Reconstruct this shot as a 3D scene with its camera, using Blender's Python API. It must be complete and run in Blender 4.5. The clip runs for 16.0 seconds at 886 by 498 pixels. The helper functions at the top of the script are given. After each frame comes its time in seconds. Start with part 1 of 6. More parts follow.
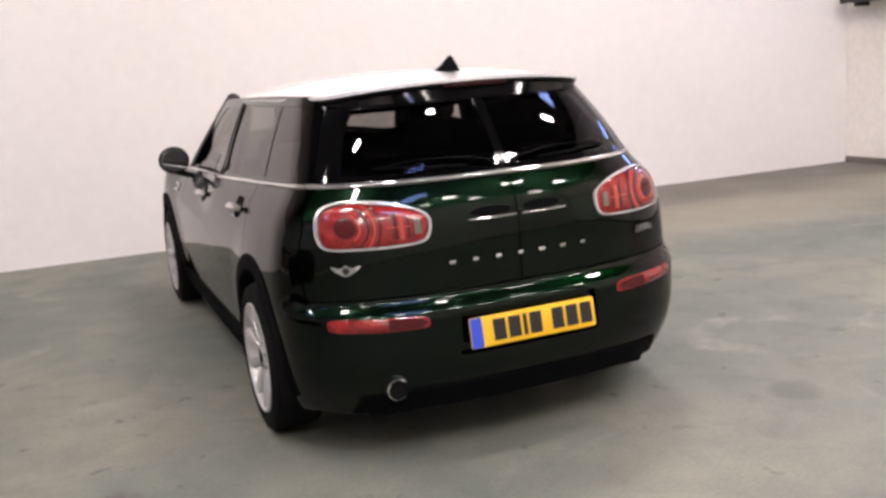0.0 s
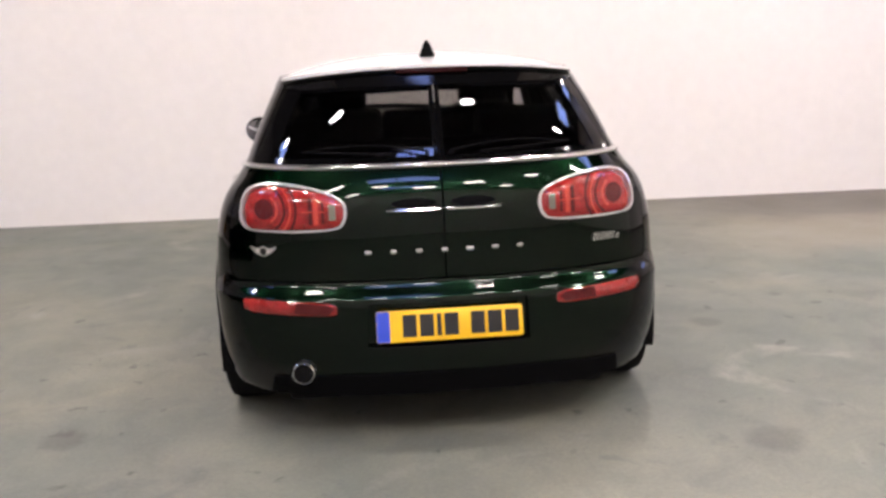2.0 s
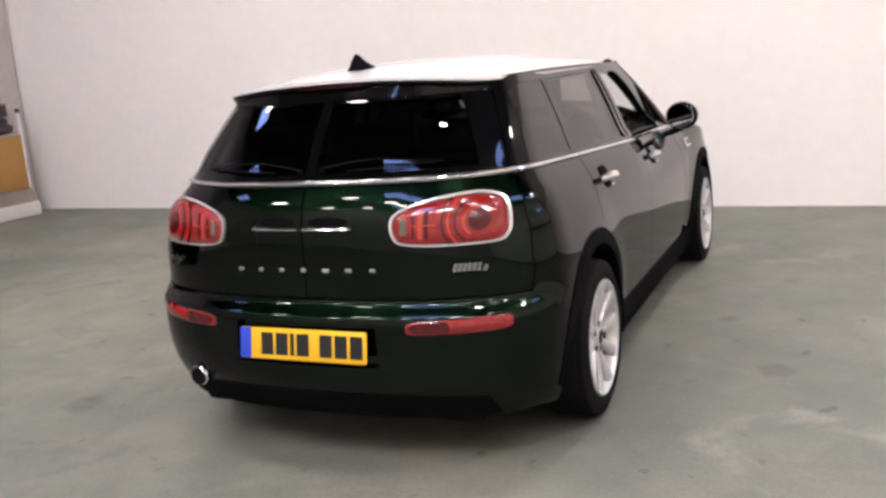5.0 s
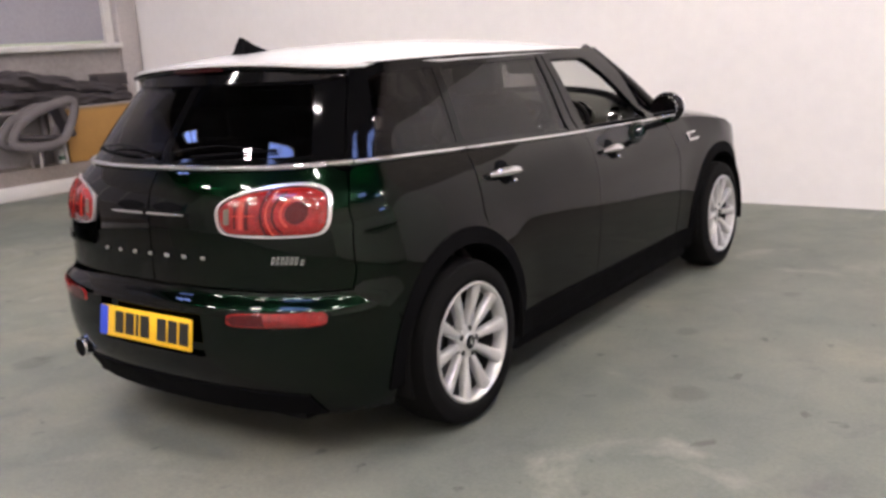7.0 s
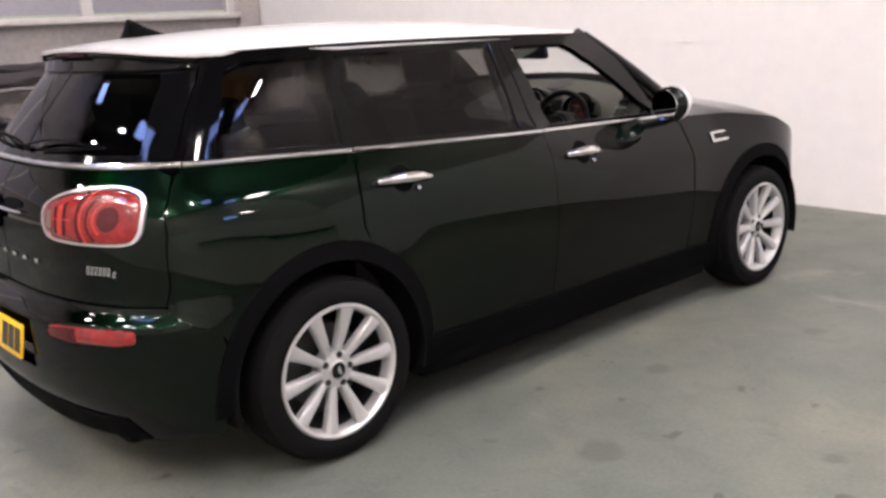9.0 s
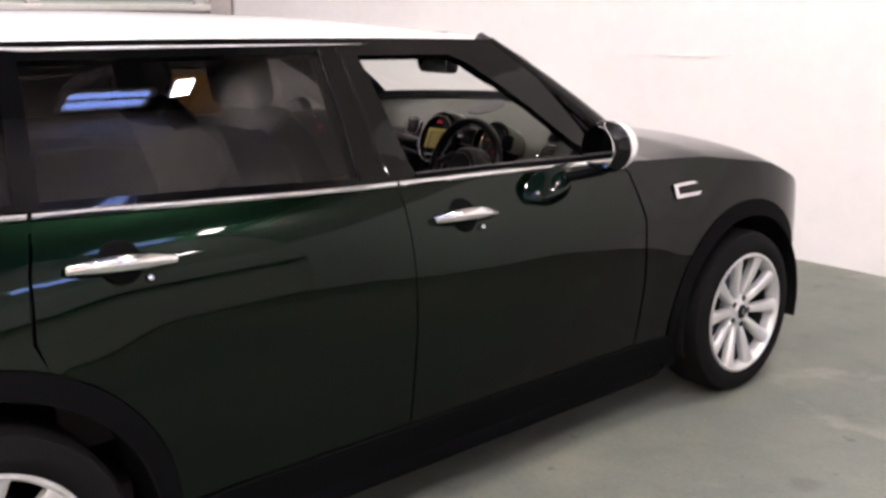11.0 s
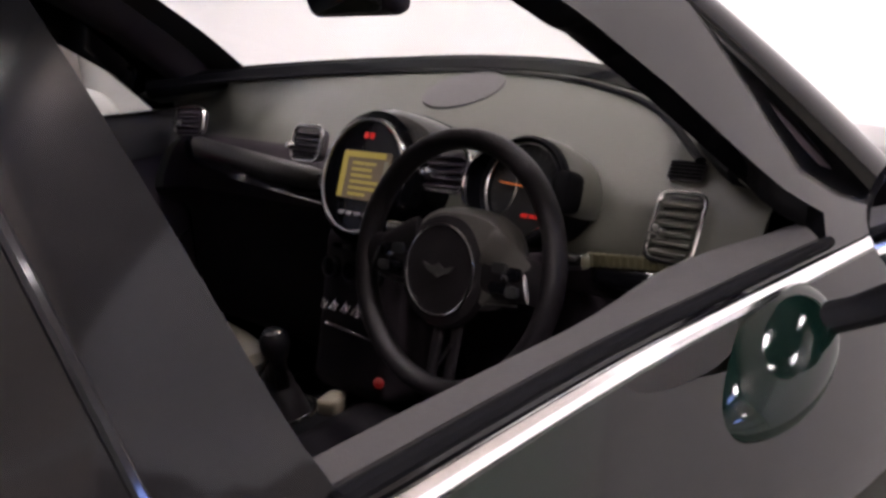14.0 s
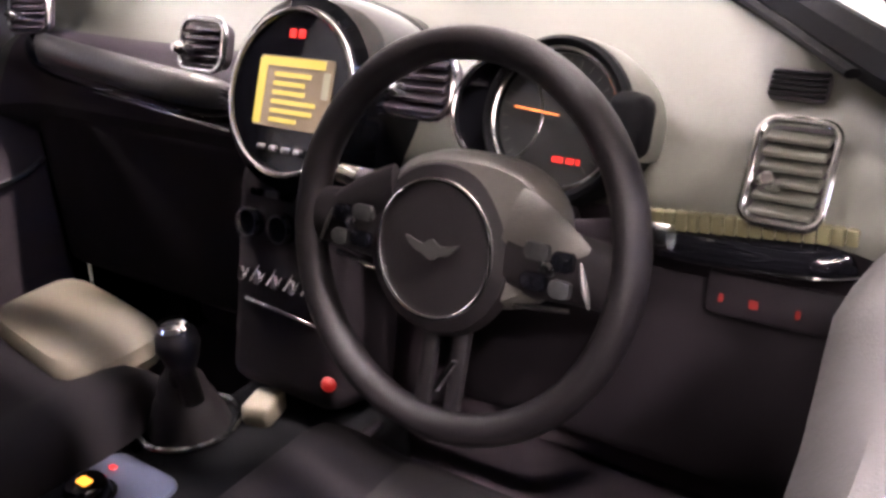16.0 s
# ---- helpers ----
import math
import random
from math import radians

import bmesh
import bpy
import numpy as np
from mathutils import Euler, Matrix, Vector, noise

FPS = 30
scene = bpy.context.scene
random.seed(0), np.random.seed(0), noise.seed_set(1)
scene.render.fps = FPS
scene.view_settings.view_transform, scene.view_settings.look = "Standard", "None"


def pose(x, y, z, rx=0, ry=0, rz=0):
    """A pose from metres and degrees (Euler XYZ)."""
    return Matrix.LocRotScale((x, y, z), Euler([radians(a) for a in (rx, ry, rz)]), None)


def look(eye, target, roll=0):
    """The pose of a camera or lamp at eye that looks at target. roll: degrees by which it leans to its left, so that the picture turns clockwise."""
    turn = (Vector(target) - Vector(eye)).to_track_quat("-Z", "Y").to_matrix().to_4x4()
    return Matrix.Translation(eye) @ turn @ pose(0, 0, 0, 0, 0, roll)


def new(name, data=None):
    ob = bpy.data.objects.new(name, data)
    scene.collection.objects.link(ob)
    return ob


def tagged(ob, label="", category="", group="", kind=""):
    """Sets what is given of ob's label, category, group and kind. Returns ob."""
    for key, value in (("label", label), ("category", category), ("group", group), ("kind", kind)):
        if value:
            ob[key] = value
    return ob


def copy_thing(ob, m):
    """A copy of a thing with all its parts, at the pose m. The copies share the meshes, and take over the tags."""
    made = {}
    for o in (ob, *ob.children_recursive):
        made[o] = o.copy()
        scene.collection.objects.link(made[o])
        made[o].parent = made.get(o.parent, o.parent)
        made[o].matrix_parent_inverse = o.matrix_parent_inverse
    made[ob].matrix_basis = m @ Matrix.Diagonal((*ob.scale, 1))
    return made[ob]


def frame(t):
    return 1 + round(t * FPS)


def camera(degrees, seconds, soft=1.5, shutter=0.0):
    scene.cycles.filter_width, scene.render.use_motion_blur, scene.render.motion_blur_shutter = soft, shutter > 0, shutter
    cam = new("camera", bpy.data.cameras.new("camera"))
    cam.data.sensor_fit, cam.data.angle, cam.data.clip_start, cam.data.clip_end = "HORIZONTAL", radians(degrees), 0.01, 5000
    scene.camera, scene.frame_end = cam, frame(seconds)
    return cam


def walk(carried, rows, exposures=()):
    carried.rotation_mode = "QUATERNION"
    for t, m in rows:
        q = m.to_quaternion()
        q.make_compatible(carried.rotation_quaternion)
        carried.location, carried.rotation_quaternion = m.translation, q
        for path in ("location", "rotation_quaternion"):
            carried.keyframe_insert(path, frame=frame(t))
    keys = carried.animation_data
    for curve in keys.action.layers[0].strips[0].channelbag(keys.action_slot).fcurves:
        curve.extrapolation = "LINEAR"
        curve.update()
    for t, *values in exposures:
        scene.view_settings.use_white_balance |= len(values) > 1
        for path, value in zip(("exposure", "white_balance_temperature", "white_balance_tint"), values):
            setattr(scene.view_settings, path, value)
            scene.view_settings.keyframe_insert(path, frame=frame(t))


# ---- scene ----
cam = camera(51.4, 16.0, 3.0)
PATH = [
    (0, (-1.563, -3.692, 1.437), (-0.804, -1.883, 1.049), -4.2),
    (0.5, (-1.236, -3.841, 1.442), (-0.613, -1.989, 1.015), -3.0),
    (1, (-0.915, -3.855, 1.424), (-0.453, -1.949, 1.025), -2.6),
    (1.5, (-0.584, -3.885, 1.415), (-0.282, -1.946, 1.027), -3.2),
    (2, (-0.275, -3.910, 1.414), (-0.113, -1.966, 1.006), -2.2),
    (2.5, (0.100, -3.816, 1.409), (0.079, -1.854, 1.001), -2.7),
    (3, (0.417, -3.712, 1.411), (0.231, -1.762, 1.007), -4.4),
    (5.5, (2.032, -3.267, 1.432), (1.121, -1.533, 1.029), -4.1),
    (6, (2.232, -3.099, 1.431), (1.258, -1.399, 1.03), -3.3),
    (6.5, (2.539, -2.921, 1.43), (1.455, -1.291, 1.022), -2.7),
    (7, (2.759, -2.684, 1.391), (1.594, -1.115, 0.964), -3.8),
    (7.5, (2.934, -2.437, 1.382), (1.679, -0.937, 0.966), -3.5),
    (8, (3.118, -2.188, 1.388), (1.759, -0.785, 0.96), -4.7),
    (8.5, (3.279, -1.984, 1.394), (1.847, -0.663, 0.942), -4.1),
    (9, (3.252, -1.626, 1.395), (1.796, -0.337, 0.927), -3.0),
    (9.5, (3.196, -1.285, 1.376), (1.723, -0.01, 0.923), -3.1),
    (10, (3.115, -0.921, 1.418), (1.609, 0.308, 0.949), -0.3),
    (12.5, (1.852, 0.379, 1.267), (0.337, 1.612, 0.835), -3.3),
    (13, (1.588, 0.614, 1.27), (0.055, 1.812, 0.805), -4.0),
    (13.5, (1.351, 0.798, 1.252), (-0.12, 2.058, 0.752), -2.5),
    (14, (1.113, 0.939, 1.244), (-0.24, 2.31, 0.707), -3.8),
    (14.5, (0.977, 1.045, 1.226), (-0.295, 2.449, 0.583), -4.5),
    (15, (0.881, 1.148, 1.221), (-0.381, 2.521, 0.497), -3.9),
    (15.5, (0.792, 1.18, 1.22), (-0.37, 2.606, 0.433), -4.6),
    (16, (0.748, 1.191, 1.207), (-0.378, 2.639, 0.409), -3.8),
]
EXPOSURES = [(0, -0.12, 6500, 10), (1.5, -0.04, 6520, 11), (3, 0.04, 6460, 10), (5.5, -0.07, 6400, 10), (7, -0.10, 6400, 10), (8.5, -0.04, 6350, 10), (9.5, 0.14, 6350, 10), (12.5, 0.44, 6400, 9), (13, 0.74, 6430, 10), (13.5, 0.74, 6400, 11), (14, 0.80, 6200, 13), (14.5, 1.46, 6250, 14), (15, 2.22, 6300, 15), (15.5, 2.66, 6350, 16), (16, 2.90, 6400, 16)]
walk(cam, [(t, look(eye, target, roll)) for t, eye, target, roll in PATH], EXPOSURES)

# ---- light of the hall: lamps and roof lights are built with the ceiling ----
world = bpy.data.worlds.new("world")
scene.world = world
world.use_nodes = True
sky = world.node_tree.nodes.new("ShaderNodeTexSky")
sky.sky_type, sky.sun_disc = "NISHITA", False
sky.sun_elevation, sky.sun_rotation = radians(30), radians(140)
world.node_tree.links.new(sky.outputs[0], world.node_tree.nodes["Background"].inputs[0])
world.node_tree.nodes["Background"].inputs[1].default_value = 0.08
LAMP_POWER, SKY_POWER = 350.0, 20.0

# ---- materials ----
MATS = {}


def mat(name, color, rough=0.5, metal=0.0, coat=0.0, var=0.0, scale=8.0, bump=0.0, bump_scale=200.0, spec=0.5, emit=0.0, sheen=0.0, coat_rough=0.03, coat_ior=1.5, edge=1.0):
    """A procedural surface: base colour varied at two scales, fine relief, gloss."""
    m = bpy.data.materials.new(name)
    m.use_nodes = True
    nt = m.node_tree
    b = nt.nodes["Principled BSDF"]
    b.inputs["Base Color"].default_value = (*color, 1)
    b.inputs["Roughness"].default_value = rough
    b.inputs["Metallic"].default_value = metal
    b.inputs["Coat Weight"].default_value = coat
    b.inputs["Coat Roughness"].default_value = coat_rough
    b.inputs["Coat IOR"].default_value = coat_ior
    b.inputs["Specular IOR Level"].default_value = spec
    b.inputs["Sheen Weight"].default_value = sheen
    b.inputs["Specular Tint"].default_value = (edge, edge, edge, 1)
    if emit:
        b.inputs["Emission Color"].default_value = (*color, 1)
        b.inputs["Emission Strength"].default_value = emit
    if var or bump:
        co = nt.nodes.new("ShaderNodeTexCoord")
    if var:
        n1, n2 = nt.nodes.new("ShaderNodeTexNoise"), nt.nodes.new("ShaderNodeTexNoise")
        n1.inputs["Scale"].default_value, n2.inputs["Scale"].default_value = scale, scale * 11
        n1.inputs["Detail"].default_value = 5
        add = nt.nodes.new("ShaderNodeMath")
        add.operation = "ADD"
        ramp = nt.nodes.new("ShaderNodeMapRange")
        ramp.inputs[1].default_value, ramp.inputs[2].default_value = 0.6, 1.4
        ramp.inputs[3].default_value, ramp.inputs[4].default_value = 1 - var, 1 + var
        mix = nt.nodes.new("ShaderNodeMix")
        mix.data_type, mix.blend_type = "RGBA", "MULTIPLY"
        mix.inputs[0].default_value = 1
        mix.inputs[6].default_value = (*color, 1)
        for n in (n1, n2):
            nt.links.new(co.outputs["Object"], n.inputs["Vector"])
        nt.links.new(n1.outputs["Fac"], add.inputs[0])
        nt.links.new(n2.outputs["Fac"], add.inputs[1])
        nt.links.new(add.outputs[0], ramp.inputs[0])
        nt.links.new(ramp.outputs[0], mix.inputs[7])
        nt.links.new(mix.outputs[2], b.inputs["Base Color"])
        rr = nt.nodes.new("ShaderNodeMapRange")
        rr.inputs[1].default_value, rr.inputs[2].default_value = 0.6, 1.4
        rr.inputs[3].default_value, rr.inputs[4].default_value = max(0.02, rough * (1 - var * 0.6)), min(1, rough * (1 + var * 0.6))
        nt.links.new(add.outputs[0], rr.inputs[0])
        nt.links.new(rr.outputs[0], b.inputs["Roughness"])
    if bump:
        n3, bm_ = nt.nodes.new("ShaderNodeTexNoise"), nt.nodes.new("ShaderNodeBump")
        n3.inputs["Scale"].default_value = bump_scale
        nt.links.new(co.outputs["Object"], n3.inputs["Vector"])
        bm_.inputs["Strength"].default_value = bump
        bm_.inputs["Distance"].default_value = 0.002
        nt.links.new(n3.outputs["Fac"], bm_.inputs["Height"])
        nt.links.new(bm_.outputs[0], b.inputs["Normal"])
    MATS[name] = m
    return m


def glass_mat(name, tint, rough=0.0):
    """A thin pane: mirrors by Fresnel, lets tinted light straight through."""
    m = bpy.data.materials.new(name)
    m.use_nodes = True
    nt = m.node_tree
    nt.nodes.remove(nt.nodes["Principled BSDF"])
    out = nt.nodes["Material Output"]
    tr, gl, mix, fr = (nt.nodes.new(k) for k in ("ShaderNodeBsdfTransparent", "ShaderNodeBsdfGlossy", "ShaderNodeMixShader", "ShaderNodeFresnel"))
    tr.inputs[0].default_value = (*tint, 1)
    gl.inputs["Roughness"].default_value = rough
    fr.inputs[0].default_value = 1.47
    nt.links.new(fr.outputs[0], mix.inputs[0])
    nt.links.new(tr.outputs[0], mix.inputs[1])
    nt.links.new(gl.outputs[0], mix.inputs[2])
    nt.links.new(mix.outputs[0], out.inputs[0])
    return m


def glow(name, color, power):
    m = bpy.data.materials.new(name)
    m.use_nodes = True
    b = m.node_tree.nodes["Principled BSDF"]
    b.inputs["Base Color"].default_value = (*[0.08 * v for v in color], 1)
    b.inputs["Emission Color"].default_value = (*color, 1)
    b.inputs["Emission Strength"].default_value = power
    return m


def ramp_node(nt, src, stops):
    r = nt.nodes.new("ShaderNodeValToRGB")
    while len(r.color_ramp.elements) < len(stops):
        r.color_ramp.elements.new(0.5)
    for e, (p, c) in zip(r.color_ramp.elements, stops):
        e.position, e.color = p, (*c, 1)
    nt.links.new(src, r.inputs[0])
    return r.outputs[0]


def noise_node(nt, co, scale, detail=4.0, rough=0.55, distort=0.0):
    n = nt.nodes.new("ShaderNodeTexNoise")
    n.inputs["Scale"].default_value, n.inputs["Detail"].default_value = scale, detail
    n.inputs["Roughness"].default_value, n.inputs["Distortion"].default_value = rough, distort
    nt.links.new(co, n.inputs["Vector"])
    return n.outputs["Fac"]


def mixed(nt, fac, a, b, mode="MIX"):
    m = nt.nodes.new("ShaderNodeMix")
    m.data_type, m.blend_type = "RGBA", mode
    for sock, v in ((m.inputs[0], fac), (m.inputs[6], a), (m.inputs[7], b)):
        if isinstance(v, (int, float)):
            sock.default_value = v
        elif isinstance(v, tuple):
            sock.default_value = (*v, 1)
        else:
            nt.links.new(v, sock)
    return m.outputs[2]


def concrete():
    """Painted, scuffed workshop floor: broad worn patches, small stains, fine grit."""
    m = bpy.data.materials.new("painted_concrete")
    m.use_nodes = True
    nt = m.node_tree
    b = nt.nodes["Principled BSDF"]
    co = nt.nodes.new("ShaderNodeTexCoord").outputs["Object"]
    base = ramp_node(nt, noise_node(nt, co, 0.55, 4, 0.55, 0.6), [(0.30, (0.100, 0.108, 0.098)), (0.44, (0.130, 0.138, 0.122)), (0.55, (0.158, 0.158, 0.136)), (0.70, (0.190, 0.182, 0.150))])
    stain = ramp_node(nt, noise_node(nt, co, 2.6, 6, 0.62, 0.8), [(0.60, (0, 0, 0)), (0.72, (1, 1, 1))])
    col = mixed(nt, stain, base, (0.105, 0.106, 0.10))
    mott = ramp_node(nt, noise_node(nt, co, 4.2, 6, 0.65, 0.5), [(0.3, (0.82, 0.83, 0.84)), (0.5, (1.0, 1.0, 1.0)), (0.7, (1.13, 1.12, 1.08))])
    col = mixed(nt, 1.0, col, mott, "MULTIPLY")
    spots = ramp_node(nt, noise_node(nt, co, 7.5, 3, 0.5, 0.3), [(0.675, (0, 0, 0)), (0.73, (0.8, 0.8, 0.8))])
    col = mixed(nt, spots, col, (0.055, 0.054, 0.05))
    pale = ramp_node(nt, noise_node(nt, co, 1.1, 7, 0.6, 1.5), [(0.60, (0, 0, 0)), (0.74, (1, 1, 1))])
    col = mixed(nt, pale, col, (0.235, 0.230, 0.205))
    # a few single dark drips
    for px, py, pr in ((1.47, 0.60, 0.10), (1.18, 1.34, 0.07), (1.43, 2.16, 0.06), (1.18, -0.88, 0.13), (2.05, 1.05, 0.05), (-0.35, -1.55, 0.14), (0.30, -2.05, 0.06), (-1.5, -0.4, 0.12), (1.95, -0.35, 0.05)):
        dist = nt.nodes.new("ShaderNodeVectorMath")
        dist.operation = "DISTANCE"
        dist.inputs[1].default_value = (px, py, 0)
        wav = nt.nodes.new("ShaderNodeMath")
        wav.operation, wav.inputs[1].default_value = "MULTIPLY_ADD", pr * 1.3
        nt.links.new(co, dist.inputs[0])
        nt.links.new(noise_node(nt, co, 7.0, 4, 0.6), wav.inputs[0])
        nt.links.new(dist.outputs["Value"], wav.inputs[2])
        drop = nt.nodes.new("ShaderNodeMapRange")
        drop.interpolation_type = "SMOOTHSTEP"
        drop.inputs[1].default_value, drop.inputs[2].default_value = pr * 1.75, pr * 1.1
        drop.inputs[3].default_value, drop.inputs[4].default_value = 0.0, 0.55
        nt.links.new(wav.outputs[0], drop.inputs[0])
        col = mixed(nt, drop.outputs[0], col, (0.062, 0.060, 0.055))
    # bare trodden strip along the far wall, on the east side
    xyz = nt.nodes.new("ShaderNodeSeparateXYZ")
    nt.links.new(co, xyz.inputs[0])
    wob = nt.nodes.new("ShaderNodeMath")
    wob.operation, wob.inputs[1].default_value = "MULTIPLY_ADD", 1.3
    nt.links.new(noise_node(nt, co, 0.9, 3), wob.inputs[0])
    nt.links.new(xyz.outputs[1], wob.inputs[2])
    east = nt.nodes.new("ShaderNodeMapRange")
    east.interpolation_type = "SMOOTHSTEP"
    east.inputs[1].default_value, east.inputs[2].default_value = 1.2, 3.4
    nt.links.new(xyz.outputs[0], east.inputs[0])
    band = nt.nodes.new("ShaderNodeMapRange")
    band.inputs[1].default_value, band.inputs[2].default_value = 2.4, 5.4
    nt.links.new(wob.outputs[0], band.inputs[0])
    strip = ramp_node(nt, band.outputs[0], [(0.0, (0, 0, 0)), (0.18, (0.75, 0.75, 0.75)), (0.45, (0.8, 0.8, 0.8)), (0.6, (0.9, 0.9, 0.9))])
    tone = ramp_node(nt, band.outputs[0], [(0.1, (0.235, 0.205, 0.165)), (0.42, (0.22, 0.19, 0.15)), (0.6, (0.115, 0.098, 0.082))])
    fac = nt.nodes.new("ShaderNodeMath")
    fac.operation = "MULTIPLY"
    nt.links.new(strip, fac.inputs[0])
    nt.links.new(east.outputs[0], fac.inputs[1])
    col = mixed(nt, fac.outputs[0], col, tone)
    grit = noise_node(nt, co, 60, 5, 0.6)
    g2 = ramp_node(nt, grit, [(0.3, (0.86, 0.86, 0.86)), (0.7, (1.1, 1.1, 1.1))])
    col = mixed(nt, 1.0, col, g2, "MULTIPLY")
    col = mixed(nt, 1.0, col, (0.97, 1.0, 0.94), "MULTIPLY")
    nt.links.new(col, b.inputs["Base Color"])
    rr = nt.nodes.new("ShaderNodeMapRange")
    rr.inputs[3].default_value, rr.inputs[4].default_value = 0.42, 0.72
    nt.links.new(noise_node(nt, co, 1.7, 5), rr.inputs[0])
    nt.links.new(rr.outputs[0], b.inputs["Roughness"])
    bp = nt.nodes.new("ShaderNodeBump")
    bp.inputs["Strength"].default_value, bp.inputs["Distance"].default_value = 0.25, 0.004
    nt.links.new(grit, bp.inputs["Height"])
    nt.links.new(bp.outputs[0], b.inputs["Normal"])
    return m


PAINT = mat("green_paint", (0.0023, 0.0072, 0.0036), 0.26, 1.0, coat=1.0, var=0.15, scale=900, spec=0.5, coat_ior=1.30, coat_rough=0.02, edge=0.03)
WHITE = mat("white_roof_paint", (0.80, 0.80, 0.78), 0.3, 0, coat=0.8, var=0.03, scale=3)
FOOTGREEN = mat("dark_green_gloss", (0.0014, 0.0044, 0.0032), 0.07, 0, var=0.2, scale=30, spec=0.22)
BLACKGLOSS = mat("black_gloss", (0.003, 0.003, 0.004), 0.08, 0, var=0.2, scale=30, spec=0.27)
PILLARBLACK = mat("satin_black_pillar", (0.002, 0.002, 0.0022), 0.06, 0, var=0.2, scale=20, spec=0.24)
SURROUND = mat("pale_lamp_chrome", (0.62, 0.57, 0.55), 0.22, 0.6, coat=0.5, var=0.15, scale=25)
CLAD = mat("black_cladding", (0.0035, 0.0035, 0.004), 0.75, 0, var=0.25, scale=14, bump=0.25, bump_scale=900, spec=0.03)
RUBBER = mat("tyre_rubber", (0.006, 0.006, 0.006), 0.85, 0, var=0.3, scale=12, bump=0.3, bump_scale=300, spec=0.08)
ALLOY = mat("silver_alloy", (0.56, 0.56, 0.55), 0.36, 0.5, var=0.12, scale=20)
CHROME = mat("chrome", (0.80, 0.80, 0.80), 0.12, 1.0, var=0.15, scale=20)
DARKMETAL = mat("dark_metal", (0.05, 0.05, 0.05), 0.5, 0.8, var=0.3, scale=20)
GLASS_DARK = glass_mat("privacy_glass", (0.26, 0.245, 0.24))
GLASS_QUARTER = glass_mat("dark_quarter_glass", (0.13, 0.12, 0.12))
GLASS_FRONT = glass_mat("tinted_glass", (0.38, 0.39, 0.375))
GLASS = glass_mat("clear_glass", (0.82, 0.84, 0.82))
RED = mat("red_lens", (0.215, 0.0085, 0.008), 0.16, 0, spec=0.4, coat=0.8, var=0.6, scale=24)
REDDARK = mat("dark_red_lens", (0.06, 0.004, 0.005), 0.2, 0, spec=0.3, coat=0.2, var=0.2, scale=40)
REDBRIGHT = mat("bright_red_lens", (0.42, 0.032, 0.020), 0.2, 0, spec=0.3, coat=0.8, var=0.25, scale=60)
YELLOW = mat("plate_yellow", (0.80, 0.47, 0.01), 0.35, 0, coat=0.4, var=0.04, scale=30)
BLUE = mat("plate_blue", (0.02, 0.06, 0.5), 0.35, 0, coat=0.4, var=0.04, scale=30)
INK = mat("plate_ink", (0.01, 0.01, 0.01), 0.4, var=0.1, scale=60)
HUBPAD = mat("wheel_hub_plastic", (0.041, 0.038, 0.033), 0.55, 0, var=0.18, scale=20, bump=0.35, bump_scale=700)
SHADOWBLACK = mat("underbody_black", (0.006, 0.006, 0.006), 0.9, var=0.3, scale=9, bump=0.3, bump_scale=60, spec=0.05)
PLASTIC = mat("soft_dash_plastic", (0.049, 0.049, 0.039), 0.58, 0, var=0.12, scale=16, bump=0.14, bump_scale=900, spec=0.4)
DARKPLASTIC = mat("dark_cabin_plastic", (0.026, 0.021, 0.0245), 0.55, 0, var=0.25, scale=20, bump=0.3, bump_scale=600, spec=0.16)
# black plastic, darkened further for the shade low in the cabin
KNEESHADE = mat("shaded_black_plastic", (0.0105, 0.0081, 0.0100), 0.7, 0, var=0.25, scale=20, bump=0.3, bump_scale=600, spec=0.12)
SEATGREY = mat("grey_seat_insert", (0.016, 0.0140, 0.0142), 0.9, 0, var=0.2, scale=24, bump=0.6, bump_scale=900, spec=0.12)
TRIMGREY = mat("grey_cabin_trim", (0.034, 0.031, 0.030), 0.6, 0, var=0.15, scale=14, bump=0.15, bump_scale=600)
CLOTH = mat("seat_cloth", (0.0068, 0.0056, 0.0066), 0.9, 0, var=0.25, scale=24, bump=0.6, bump_scale=900, spec=0.12)
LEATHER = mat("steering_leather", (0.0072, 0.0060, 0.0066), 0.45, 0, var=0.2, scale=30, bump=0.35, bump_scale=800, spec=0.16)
BEIGE = mat("armrest_leather", (0.108, 0.093, 0.066), 0.65, 0, var=0.15, scale=18, bump=0.4, bump_scale=700)
SATIN = mat("satin_chrome", (0.90, 0.90, 0.89), 0.15, 1.0, var=0.12, scale=30)
ANTHRACITE = mat("satin_anthracite_trim", (0.062, 0.060, 0.058), 0.30, 0.6, var=0.15, scale=18)
RIBLIGHT = mat("ribbed_light_strip", (0.072, 0.066, 0.036), 0.35, 0, var=0.15, scale=40)
LEDGETRIM = mat("soft_door_trim", (0.0215, 0.0195, 0.0185), 0.65, 0, var=0.18, scale=14, bump=0.2, bump_scale=600)
HEADLINER = mat("headliner_cloth", (0.32, 0.31, 0.29), 0.95, 0, var=0.08, scale=20, bump=0.3, bump_scale=900)
CARPET = mat("cabin_carpet", (0.06, 0.045, 0.055), 1.0, 0, var=0.3, scale=20, bump=0.7, bump_scale=500)
WALLPAINT = mat("white_wall_paint", (0.76, 0.736, 0.703), 0.75, 0, var=0.035, scale=0.9, bump=0.06, bump_scale=30)
